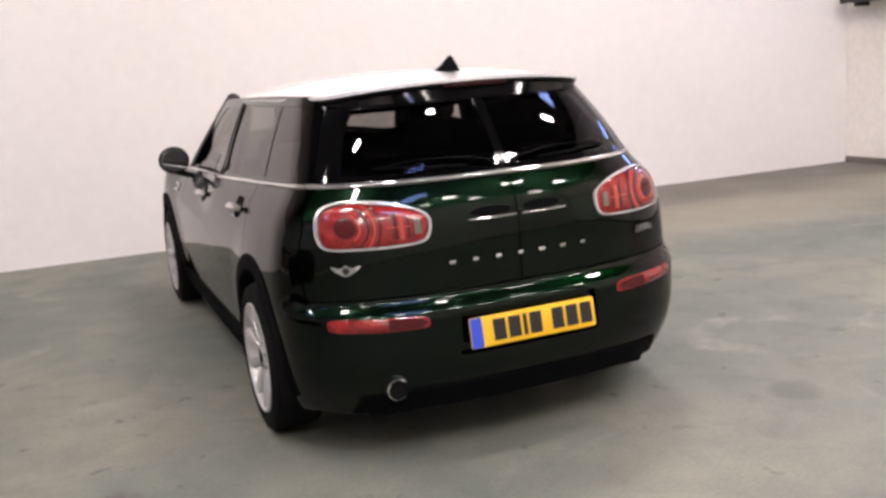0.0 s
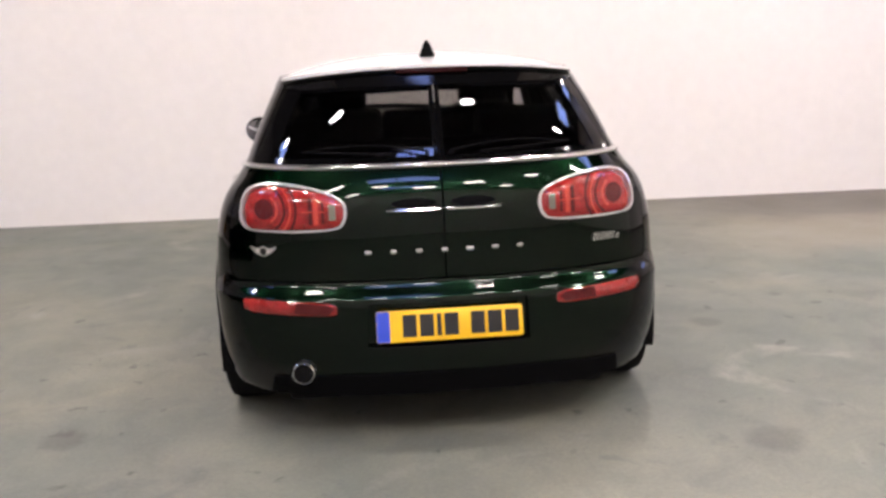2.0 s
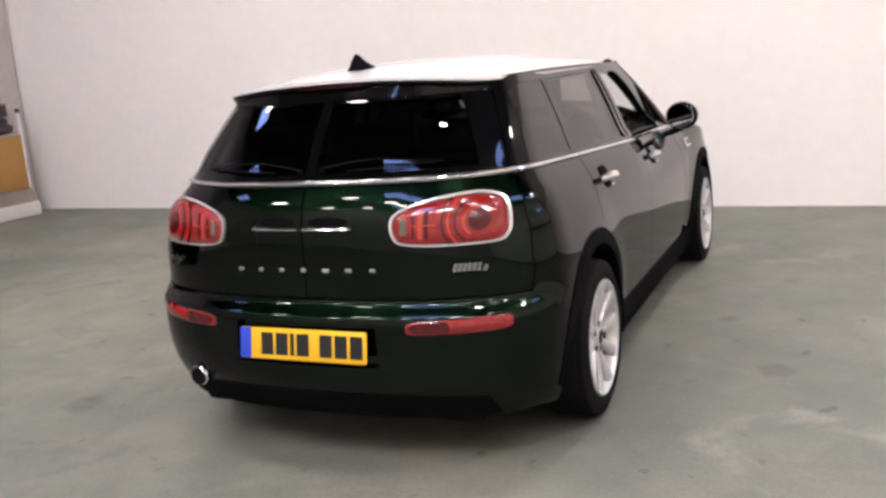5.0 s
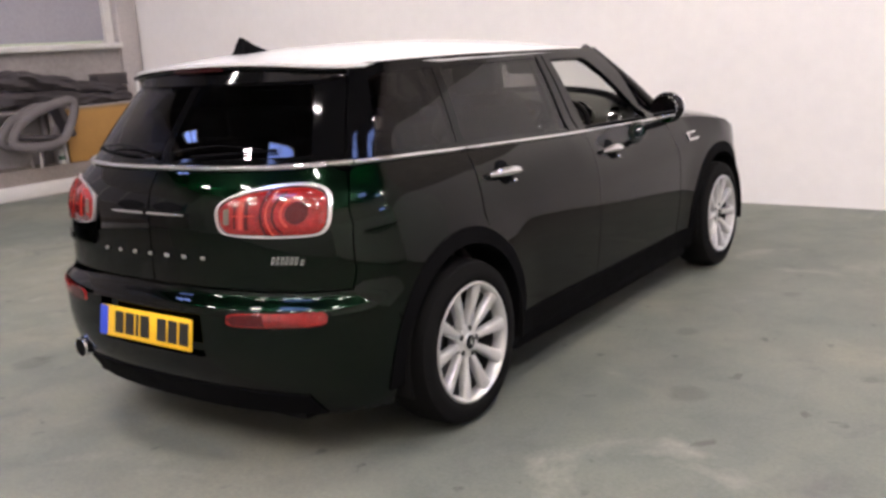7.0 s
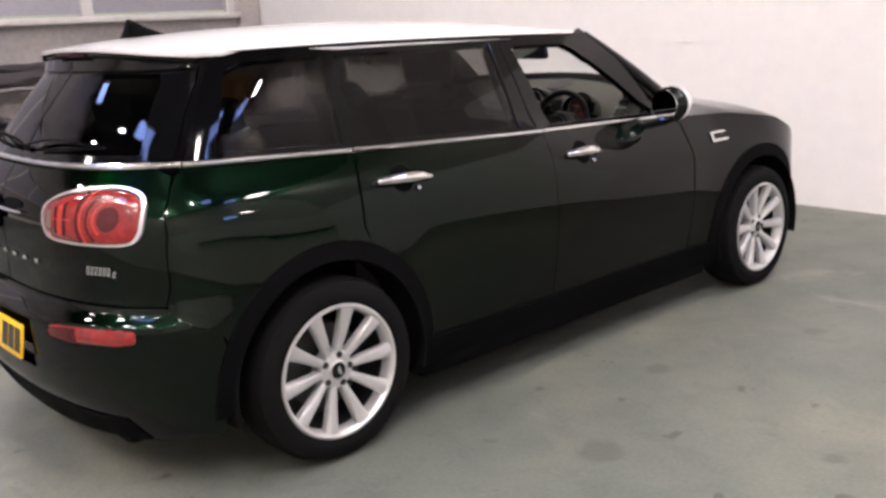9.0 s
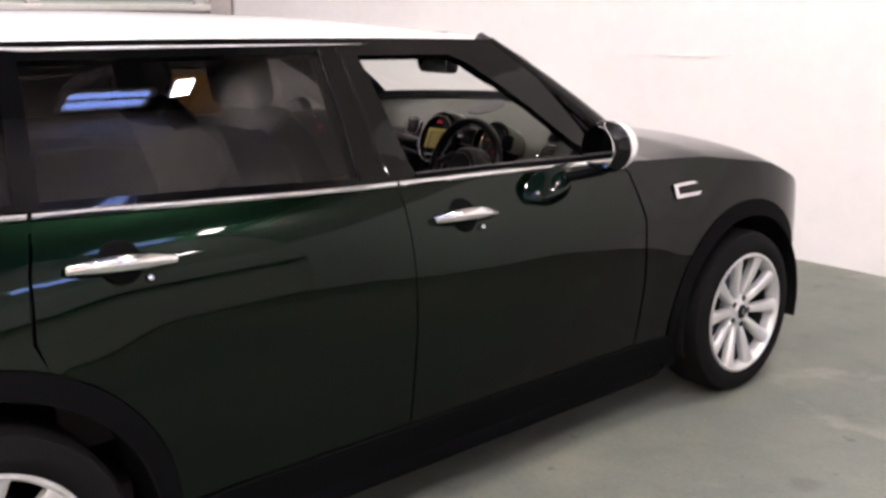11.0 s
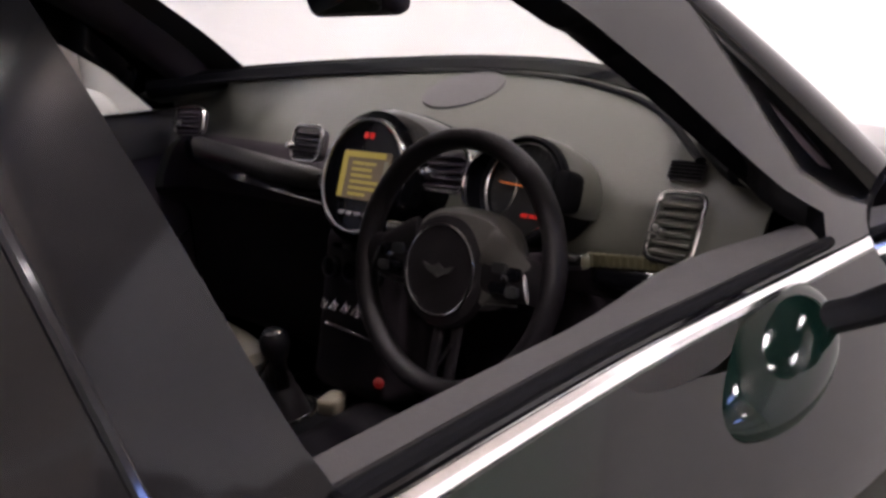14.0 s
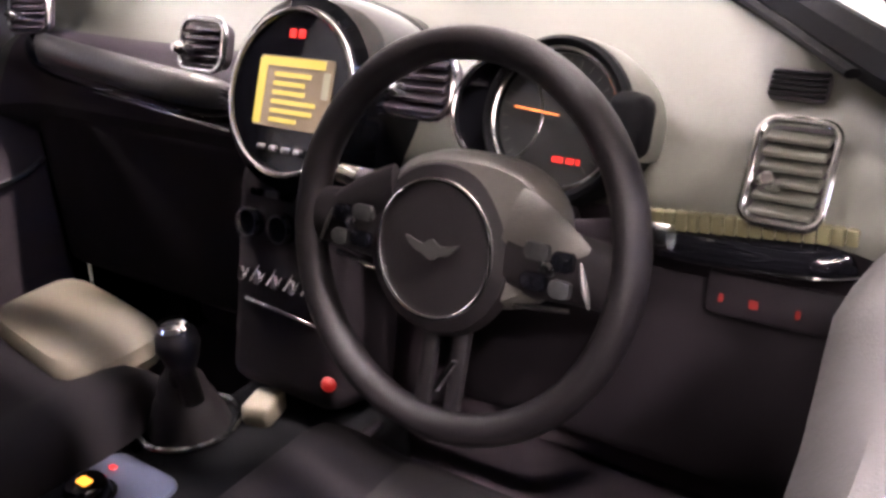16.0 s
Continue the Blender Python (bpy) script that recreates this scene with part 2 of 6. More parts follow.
SOUTHPAINT = mat("pale_grey_wall_paint", (0.56, 0.53, 0.51), 0.8, 0, var=0.1, scale=1.2, bump=0.1, bump_scale=30)
EASTPAINT = mat("dull_white_wall_paint", (0.76, 0.73, 0.69), 0.8, 0, var=0.10, scale=1.3, bump=0.2, bump_scale=30)
# tones of the unseen upper walls, set for their reflections in the car
UPPERGREY = mat("upper_reflection_grey", (0.30, 0.27, 0.245), 0.8, 0, var=0.25, scale=0.8, bump=0.2, bump_scale=20)
UPPERPAINT = mat("beige_upper_wall_paint", (0.56, 0.50, 0.45), 0.8, 0, var=0.2, scale=0.9, bump=0.08, bump_scale=30)
OLDPAINT = mat("grubby_wall_paint", (0.30, 0.275, 0.265), 0.8, 0, var=0.2, scale=1.6, bump=0.08, bump_scale=30)
SILL = mat("pale_sill_paint", (0.62, 0.60, 0.57), 0.6, 0, var=0.12, scale=5, bump=0.2, bump_scale=60)
TAN = mat("tan_board", (0.36, 0.19, 0.05), 0.7, 0, var=0.12, scale=6, bump=0.2, bump_scale=90)
TARP = mat("grey_tarpaulin", (0.040, 0.034, 0.036), 0.75, 0, var=0.3, scale=7, bump=0.4, bump_scale=50)
CEIL = mat("dark_ceiling_sheet", (0.05, 0.05, 0.052), 0.8, 0, var=0.2, scale=1.2, bump=0.3, bump_scale=20)
FLOOR = concrete()
LAMPGLOW = glow("lamp_diffuser", (1.0, 0.885, 0.845), LAMP_POWER)
LAMPBRIGHT = glow("bright_lamp_diffuser", (1.0, 0.885, 0.845), LAMP_POWER * 1.8)
LAMPMID = glow("mid_lamp_diffuser", (1.0, 0.885, 0.845), LAMP_POWER * 1.4)
# lower power, set only to balance the hall's light
LAMPDIM = glow("dimmed_lamp_diffuser", (1.0, 0.885, 0.845), LAMP_POWER * 0.62)
LAMPSMALL = glow("small_lamp_diffuser", (1.0, 0.885, 0.845), LAMP_POWER * 1.5)
SKYGLOW = glow("roof_light_pane", (0.30, 0.42, 1.0), SKY_POWER)


# ---- mesh helpers ----
def shaded(me, angle=35):
    me.shade_smooth()
    me.set_sharp_from_angle(angle=radians(angle))
    return me


def part(name, bm, material, parent, label="", angle=35):
    """Links a bmesh as one mesh object under a thing or a part."""
    me = bpy.data.meshes.new(name)
    bm.normal_update()
    bm.to_mesh(me)
    bm.free()
    me.materials.append(material)
    shaded(me, angle)
    ob = new(name, me)
    if parent is not None:
        ob.parent = parent
    return tagged(ob, label) if label else ob


def raw(name, verts, faces, material, parent, label="", angle=35, fix=False):
    me = bpy.data.meshes.new(name)
    me.from_pydata([tuple(v) for v in verts], [], faces)
    if fix:
        bm = bmesh.new()
        bm.from_mesh(me)
        bmesh.ops.remove_doubles(bm, verts=bm.verts, dist=1e-5)
        bmesh.ops.recalc_face_normals(bm, faces=bm.faces)
        bm.to_mesh(me)
        bm.free()
    me.update()
    me.materials.append(material)
    shaded(me, angle)
    ob = new(name, me)
    if parent is not None:
        ob.parent = parent
    return tagged(ob, label) if label else ob


def thing(name, at, label, category, group="", kind=""):
    return tagged_at(new(name), at, label, category, group, kind)


def tagged_at(ob, at, label, category, group, kind):
    ob.location = at
    return tagged(ob, label, category, group, kind)


def box(x0, x1, y0, y1, z0, z1, bevel=0.0, seg=2, bm=None):
    bm = bm or bmesh.new()
    r = bmesh.ops.create_cube(bm, size=1)["verts"]
    bmesh.ops.scale(bm, vec=(x1 - x0, y1 - y0, z1 - z0), verts=r)
    bmesh.ops.translate(bm, vec=((x0 + x1) / 2, (y0 + y1) / 2, (z0 + z1) / 2), verts=r)
    if bevel:
        es = list({e for v in r for e in v.link_edges})
        bmesh.ops.bevel(bm, geom=es, offset=bevel, segments=seg, affect="EDGES", profile=0.5)
    return bm


def moved(bm, m):
    bmesh.ops.transform(bm, matrix=m, verts=bm.verts)
    return bm


def lathe(profile, seg=48, closed=False):
    """Turns (radius, height) points round z."""
    bm = bmesh.new()
    rings = []
    for r, h in profile:
        rings.append([bm.verts.new((r * math.cos(2 * math.pi * i / seg), r * math.sin(2 * math.pi * i / seg), h)) for i in range(seg)])
    pairs = list(zip(rings, rings[1:])) + ([(rings[-1], rings[0])] if closed else [])
    for a, b in pairs:
        for i in range(seg):
            bm.faces.new((a[i], a[(i + 1) % seg], b[(i + 1) % seg], b[i]))
    if not closed:
        for ring in (rings[0], rings[-1]):
            if (ring[0].co.xy).length > 1e-4:
                bm.faces.new(ring)
    bmesh.ops.remove_doubles(bm, verts=bm.verts, dist=1e-6)
    bmesh.ops.recalc_face_normals(bm, faces=bm.faces)
    return bm


def sweep(path, radius, seg=10, flat=1.0, closed=False, up=(0, 0, 1)):
    """A rounded bar along points; radius may be a list; flat squeezes it along up."""
    bm = bmesh.new()
    P = [Vector(p) for p in path]
    rad = radius if isinstance(radius, (list, tuple)) else [radius] * len(P)
    rings = []
    for i, p in enumerate(P):
        a = P[(i - 1) % len(P)] if closed or i else P[i]
        b = P[(i + 1) % len(P)] if closed or i < len(P) - 1 else P[i]
        d = (b - a).normalized()
        s = d.cross(Vector(up))
        s = s.normalized() if s.length > 1e-5 else Vector((1, 0, 0))
        u = s.cross(d).normalized()
        rings.append([bm.verts.new(p + rad[i] * (math.cos(2 * math.pi * k / seg) * s + flat * math.sin(2 * math.pi * k / seg) * u)) for k in range(seg)])
    for a, b in list(zip(rings, rings[1:])) + ([(rings[-1], rings[0])] if closed else []):
        for k in range(seg):
            bm.faces.new((a[k], a[(k + 1) % seg], b[(k + 1) % seg], b[k]))
    if not closed:
        bm.faces.new(rings[0])
        bm.faces.new(rings[-1])
    bmesh.ops.recalc_face_normals(bm, faces=bm.faces)
    return bm


def rounded(w, h, r, n=6):
    """Outline of a rounded rectangle about the origin, counter-clockwise."""
    pts = []
    for cx, cy, a0 in ((w / 2 - r, h / 2 - r, 0), (-w / 2 + r, h / 2 - r, 90), (-w / 2 + r, -h / 2 + r, 180), (w / 2 - r, -h / 2 + r, 270)):
        for i in range(n + 1):
            a = radians(a0 + 90 * i / n)
            pts.append((cx + r * math.cos(a), cy + r * math.sin(a)))
    return pts


def slab(outline, depth, bevel=0.0, holes=()):
    """Extrudes a 2D outline from z = 0 to depth, edges rounded at the top."""
    bm = bmesh.new()
    lo = [bm.verts.new((x, y, 0)) for x, y in outline]
    hi = [bm.verts.new((x, y, depth)) for x, y in outline]
    n = len(lo)
    bm.faces.new(list(reversed(lo)))
    top = bm.faces.new(hi)
    for i in range(n):
        bm.faces.new((lo[i], lo[(i + 1) % n], hi[(i + 1) % n], hi[i]))
    if bevel:
        bmesh.ops.bevel(bm, geom=list(top.edges), offset=bevel, segments=2, affect="EDGES", profile=0.5)
    return bm


def ring_slab(outer, inner, depth):
    """A frame between two outlines of equal count."""
    bm = bmesh.new()
    V = [[bm.verts.new((x, y, z)) for x, y in o] for o in (outer, inner) for z in (0, depth)]
    n = len(outer)
    for a, b in ((0, 1), (1, 3), (3, 2), (2, 0)):
        for i in range(n):
            bm.faces.new((V[a][i], V[a][(i + 1) % n], V[b][(i + 1) % n], V[b][i]))
    bmesh.ops.recalc_face_normals(bm, faces=bm.faces)
    return bm


def smooth_loop(pts, n=6):
    """A closed Catmull-Rom loop through the points."""
    out, N = [], len(pts)
    for i in range(N):
        p0, p1, p2, p3 = (np.array(pts[(i + k) % N], float) for k in (-1, 0, 1, 2))
        for j in range(n):
            t = j / n
            out.append(tuple(0.5 * ((2 * p1) + (p2 - p0) * t + (2 * p0 - 5 * p1 + 4 * p2 - p3) * t**2 + (3 * p1 - p0 - 3 * p2 + p3) * t**3)))
    return out


# ---- the hall ----
def wall_y(x):
    return 4.72 - 0.045 * x


def quadbox(name, pts, z0, z1, material, label, category, parent=None):
    """An upright prism over four plan points."""
    v = [(x, y, z0) for x, y in pts] + [(x, y, z1) for x, y in pts]
    f = [(3, 2, 1, 0), (4, 5, 6, 7)] + [(i, (i + 1) % 4, 4 + (i + 1) % 4, 4 + i) for i in range(4)]
    ob = raw(name, v, f, material, parent, fix=True)
    return tagged(ob, label, category, "", "structure")


XL, XR, YB, HC = -7.75, 7.05, -9.0, 6.6
bm = bmesh.new()
bmesh.ops.create_grid(bm, x_segments=60, y_segments=60, size=0.5)
bmesh.ops.scale(bm, vec=(16.4, 16.0, 1), verts=bm.verts)
bmesh.ops.translate(bm, vec=(-0.35, -2.0, 0), verts=bm.verts)
tagged(part("floor", bm, FLOOR, None), "worn grey painted concrete workshop floor with stains", "floor", "", "structure")
quadbox("wall_north", [(XL - 0.3, wall_y(XL - 0.3)), (XR + 0.3, wall_y(XR + 0.3)), (XR + 0.3, wall_y(XR) + 0.25), (XL - 0.3, wall_y(XL) + 0.25)], 0, 3.297, WALLPAINT, "bare smooth white painted workshop wall", "wall")
# unseen upper wall added in grey to soften reflections on glass and doors
quadbox("wall_north_upper", [(XL - 0.3, wall_y(XL - 0.3)), (XR + 0.3, wall_y(XR + 0.3)), (XR + 0.3, wall_y(XR) + 0.25), (XL - 0.3, wall_y(XL) + 0.25)], 3.3, HC, UPPERGREY, "unseen upper wall, grey toned for reflections", "wall")
quadbox("wall_south", [(XL - 0.3, YB - 0.2), (XR + 0.3, YB - 0.2), (XR + 0.3, YB), (XL - 0.3, YB)], 0, HC, SOUTHPAINT, "plain grey painted workshop wall", "wall")
quadbox("wall_east", [(XR, YB), (XR + 0.2, YB), (XR + 0.2, wall_y(XR) - 0.003), (XR, wall_y(XR) - 0.003)], 0, 2.997, EASTPAINT, "white painted workshop side wall with scuffs", "wall")
# unseen upper wall, beige for the brown reflection in the side glass
quadbox("wall_east_upper", [(XR, YB), (XR + 0.2, YB), (XR + 0.2, wall_y(XR) - 0.003), (XR, wall_y(XR) - 0.003)], 3.0, HC, UPPERPAINT, "unseen beige upper side wall, toned for reflections", "wall")
ceiling = quadbox("ceiling", [(XL - 0.3, YB - 0.2), (XR + 0.3, YB - 0.2), (XR + 0.3, 5.4), (XL - 0.3, 5.4)], HC, HC + 0.15, CEIL, "dark sheeted workshop ceiling", "ceiling")


def panel_lamp(x, y, turn=0, drop=0.0, glowing=None, size=1.0):
    """A hanging flood panel: housing, glowing diffuser, two hanger rods."""
    t = thing("ceiling_lamp", (x, y, HC), "oblong white-housed ceiling lamp with a lit diffuser", "ceiling lamp", "ceiling lamps")
    t.rotation_euler = (0, 0, turn)
    part("housing", box(-0.30 * size, 0.30 * size, -0.13 * size, 0.13 * size, -0.40 - drop, -0.33 - drop, 0.012), SILL, t)
    part("diffuser", box(-0.27 * size, 0.27 * size, -0.105 * size, 0.105 * size, -0.408 - drop, -0.402 - drop), glowing or (LAMPBRIGHT if x > 4 else LAMPGLOW), t, "lit white diffuser")
    for sx in (-0.15 * size, 0.15 * size):
        part("hanger_rod", sweep([(sx, 0, -0.33 - drop), (sx, 0, 0)], 0.006, 6), DARKMETAL, t)
    return t


def roof_light(x, y, w, d):
    """A glazed roof light: kerb frame, two panes and a glazing bar, set under the ceiling."""
    t = thing("roof_light", (x, y, HC), "bluish daylight roof light with white frame", "skylight", "roof lights")
    fr = 0.06
    for sx in (-1, 1):
        part("frame_side", box(sx * w / 2 - fr / 2, sx * w / 2 + fr / 2, -d / 2, d / 2, -0.08, 0, 0.006), SILL, t)
        part("frame_end", box(-w / 2 + fr / 2, w / 2 - fr / 2, sx * d / 2 - fr / 2, sx * d / 2 + fr / 2, -0.08, 0, 0.006), SILL, t)
        part("pane", box(sx * w / 4 - w / 4 + 0.03, sx * w / 4 + w / 4 - 0.03, -d / 2 + 0.03, d / 2 - 0.03, -0.022, -0.012), SKYGLOW, t, "glowing blue-lit pane")
    part("glazing_bar", box(-0.02, 0.02, -d / 2 + 0.03, d / 2 - 0.03, -0.06, 0), SILL, t)
    return t


# unseen lamps; (-3.0, 2.1), (-5.4, -5.4) and (5.2, -4.8) are added room fill
LAMPS = [(-2.28, -1.1), (-5.4, 0.2), (-3.0, 2.1), (-5.4, -5.4), (1.4, -5.6), (5.2, -4.8), (0.2, -6.9)]
FAR_LAMPS = [(-2.6, -4.3), (3.1, -3.7), (-2.7, -7.9), (2.9, -7.4), (-4.7, -7.9), (5.5, -8.0), (-1.1, -5.6)]
for x, y in LAMPS:
    panel_lamp(x, y, 0.12)
for x, y in FAR_LAMPS:
    panel_lamp(x, y, 0.12, glowing=LAMPDIM)
panel_lamp(5.85, 3.90, 0.12, glowing=LAMPDIM)
panel_lamp(2.1, 2.4, 0.12, glowing=LAMPBRIGHT)
panel_lamp(4.65, -1.1, 0.12, glowing=LAMPMID)
panel_lamp(1.05, -1.4, 0.12, glowing=LAMPSMALL, size=0.5)
for x, y, w, d in ((-0.45, -4.15, 1.9, 0.85), (5.4, 0.45, 0.8, 1.2), (-6.2, 0.1, 0.8, 1.0), (-6.75, -3.3, 0.8, 0.8), (6.55, 3.3, 0.6, 1.0), (-0.5, -6.7, 1.5, 0.7)):
    roof_light(x, y, w, d)


# east wall: a flood lamp and a narrow daylight strip, mirrored in the car's doors
wl = thing("wall_lamp", (XR, 3.35, 4.0), "white-housed flood lamp fixed on the side wall", "wall lamp")
part("housing", moved(box(-0.05, 0.05, -0.20, 0.20, -0.08, 0.08, 0.012), pose(-0.11, 0, 0, 0, 20, 0)), SILL, wl)
part("diffuser", moved(box(-0.058, -0.052, -0.13, 0.13, -0.045, 0.045), pose(-0.11, 0, 0, 0, 20, 0)), LAMPDIM, wl, "lit white diffuser")
part("bracket", box(-0.08, -0.003, -0.03, 0.03, -0.04, 0.04, 0.006), DARKMETAL, wl)
ew = tagged(new("window_2"), "narrow high daylight window in the side wall", "window", "", "structure")
part("window_frame", box(XR - 0.04, XR - 0.003, 1.75, 2.95, 3.50, 3.86, 0.006), SILL, ew)
part("window_pane", box(XR - 0.052, XR - 0.046, 1.80, 2.90, 3.55, 3.81), SKYGLOW, ew, "blue daylight pane")


# west side: old glazed wall above a dado, with stored clutter below
tagged(part("wall_west", box(XL - 0.25, XL, YB, 4.74, 0, 1.65), OLDPAINT, None), "grubby painted dado wall below old windows", "wall", "", "structure")
tagged(part("wall_west_upper", box(XL - 0.25, XL, YB, 4.74, 3.6, HC), OLDPAINT, None), "grubby painted wall above old windows", "wall", "", "structure")
tagged(part("pillar_west", box(XL - 0.25, XL + 0.06, 4.743, 5.04, 0, HC, 0.015), mat("stone_pillar_paint", (0.43, 0.395, 0.375), 0.75, 0, var=0.12, scale=2, bump=0.06, bump_scale=30), None), "beige painted corner pillar", "pillar", "", "structure")
tagged(part("trim_sill", box(XL - 0.05, XL + 0.12, YB, 4.735, 1.653, 1.725, 0.012), SILL, None), "long pale painted window sill", "sill", "", "structure")
win = tagged(new("window_1"), "row of grey obscured workshop windows", "window", "", "structure")
for k in range(7):
    y0 = 4.70 - 1.9 * (k + 1)
    part("window_pane", box(XL - 0.13, XL - 0.12, y0 + 0.07, y0 + 1.83, 1.76, 3.56), mat("obscured_pane", (0.31, 0.30, 0.33), 0.35, 0, var=0.10, scale=2) if k == 0 else MATS["obscured_pane"], win)
    part("window_mullion", box(XL - 0.17, XL - 0.06, y0 + 1.83, y0 + 1.97, 1.728, 3.597, 0.01), SILL, win)
part("window_rail", box(XL - 0.17, XL - 0.06, YB + 0.1, 4.70, 3.56, 3.597), SILL, win)
tagged(part("plinth", box(XL, XL + 0.48, -6.0, 4.70, 0, 0.165, 0.02), SILL, None), "low white painted plinth along the wall", "plinth", "", "structure")
LEDGE = mat("bare_concrete_ledge", (0.20, 0.17, 0.145), 0.85, 0, var=0.3, scale=3, bump=0.3, bump_scale=50)
tagged(raw("trim_ledge", [(x_, y_, z_) for y_ in (-6.0, 4.70) for x_, z_ in ((XL, 0.168), (XL + 0.46, 0.168), (XL + 0.45, 0.19), (XL + 0.36, 0.325), (XL, 0.33))], [(0, 1, 2, 3, 4), (9, 8, 7, 6, 5)] + [(i, 5 + i, 5 + (i + 1) % 5, (i + 1) % 5) for i in range(5)], LEDGE, None, fix=True), "sloping dirty concrete ledge above the plinth", "ledge", "", "structure")


def folded_rolls(name, rolls, seed, material, label):
    """A bundle of folded sheeting: flattened noisy rolls that lie over one another, in one mesh."""
    v, f = [], []
    for k, (y0, z0, y1, z1, x, r0, r1) in enumerate(rolls):
        n, m = 40, 18
        base = len(v)
        for j in range(n + 1):
            t = j / n
            end = max(0.05, 1 - abs(2 * t - 1) ** 8) ** 0.5
            wav = noise.noise((t * 3.1, seed + k, 0.3))
            for i in range(m):
                a = 2 * math.pi * i / m
                r = (r0 + (r1 - r0) * t) * end * (1 + 0.30 * noise.noise((3 * math.cos(a) + 5 * t, 3 * math.sin(a), seed + 2 * k)) + 0.14 * math.sin(4 * a + 9 * t + seed))
                v.append((x + 0.03 * wav + 1.25 * r * math.cos(a), y0 + (y1 - y0) * t + 0.02 * noise.noise((a, t * 6, seed)), z0 + (z1 - z0) * t + 0.04 * wav + 0.85 * r * math.sin(a)))
        for j in range(n):
            for i in range(m):
                p = base + j * m
                f.append((p + i, p + (i + 1) % m, p + m + (i + 1) % m, p + m + i))
        f += [tuple(base + i for i in reversed(range(m))), tuple(base + n * m + i for i in range(m))]
    return tagged(raw(name, v, f, material, None, fix=True), label, "tarpaulin")


# trestle shelf that carries the sheeting
bench = thing("storage_bench", (0, 0, 0.33), "long low grey storage bench against the wall", "bench")
part("bench_top", box(XL + 0.02, XL + 0.34, 1.2, 4.68, 0.632, 0.66, 0.004), OLDPAINT, bench)
for y in (1.3, 2.4, 3.50, 4.62):
    part("bench_leg", box(XL + 0.05, XL + 0.11, y - 0.03, y + 0.03, 0, 0.632, 0.004), OLDPAINT, bench)
    part("bench_leg", box(XL + 0.25, XL + 0.31, y - 0.03, y + 0.03, 0, 0.632, 0.004), OLDPAINT, bench)
folded_rolls("tarpaulin", [(2.85, 1.36, 4.00, 1.20, XL + 0.22, 0.13, 0.10), (2.70, 1.14, 3.95, 1.10, XL + 0.24, 0.11, 0.10), (3.40, 1.24, 4.64, 1.13, XL + 0.20, 0.10, 0.09), (3.75, 1.08, 4.66, 1.05, XL + 0.26, 0.085, 0.07)], 3.1, TARP, "thick folded grey tarpaulin bundle on the bench")
folded_rolls("tarpaulin", [(1.25, 1.08, 2.95, 1.10, XL + 0.22, 0.09, 0.10), (1.6, 1.20, 2.7, 1.17, XL + 0.18, 0.07, 0.08)], 8.4, TARP, "long rolled grey tarpaulin on the bench")
crate = thing("dark_crate", (XL + 0.16, 4.42, 1.195), "flat dark box lying on the folded tarpaulin", "box")
part("box_body", box(-0.10, 0.10, -0.21, 0.21, 0, 0.13, 0.01), TARP, crate)
part("box_lid", box(-0.105, 0.105, -0.215, 0.215, 0.132, 0.150, 0.006), mat("dark_brown_lid", (0.045, 0.032, 0.030), 0.7, var=0.2, scale=8), crate, "dark brown lid")
board = thing("tan_board", (XL + 0.37, 4.13, 0.331), "tan plywood board leaning on the storage bench", "board")
part("panel", box(-0.012, 0.012, -0.53, 0.53, 0, 0.635, 0.003), TAN, board)
part("edge_strip", box(0.0125, 0.018, -0.53, 0.53, 0.605, 0.635, 0.001), mat("board_edge", (0.30, 0.19, 0.08), 0.7, var=0.1, scale=8), board)
pole = thing("white_pipe", (XL + 0.35, 4.695, 0.33), "slim white plastic pipe standing beside the pillar", "pipe")
part("tube", lathe([(0.018, 0.0), (0.021, 0.004), (0.021, 0.96), (0.018, 0.965), (0.015, 0.96), (0.015, 0.004)], 16, closed=True), SILL, pole)
part("collar", lathe([(0.0225, 0.90), (0.027, 0.905), (0.027, 0.945), (0.0225, 0.95)], 16, closed=True), DARKMETAL, pole, "dark pipe collar")

# padded grey armchair tipped on its side, seen between the board and the bench
DUSTSHEET = mat("grey_upholstery", (0.125, 0.112, 0.112), 0.85, 0, var=0.25, scale=6, bump=0.4, bump_scale=60)
seat_ = thing("armchair", (XL + 0.52, 3.22, 0.335), "old grey padded armchair tipped beside the tan board", "armchair")
for dx in (0.05, -0.20):
    loop_ = smooth_loop([(0.40, 0.72), (0.31, 0.42), (0.10, 0.25), (-0.38, 0.29), (-0.28, 0.52), (0.06, 0.68)], 6)
    part("arm_pad", sweep([(dx, y_, z_) for y_, z_ in loop_], 0.055, 10, 0.8, closed=True, up=(1, 0, 0)), DUSTSHEET, seat_, "padded grey arm loop")
part("seat", moved(box(-0.20, 0.045, -0.30, 0.26, -0.035, 0.035, 0.03, 3), pose(0, -0.02, 0.34, -6)), TARP, seat_, "dark grey seat cushion")
part("backrest", moved(box(-0.20, 0.045, -0.04, 0.04, -0.22, 0.22, 0.03, 3), pose(0, 0.30, 0.52, 20)), TARP, seat_)
for dx, y_ in ((0.02, -0.08), (0.02, 0.22), (-0.17, -0.08), (-0.17, 0.22)):
    part("leg", sweep([(dx, y_ * 1.1, 0.0), (dx, y_, 0.26)], [0.016, 0.022], 10), OLDPAINT, seat_)
jar = thing("bottle", (XL + 0.37, 3.50, 0.331), "small white plastic bottle with a green band", "bottle")
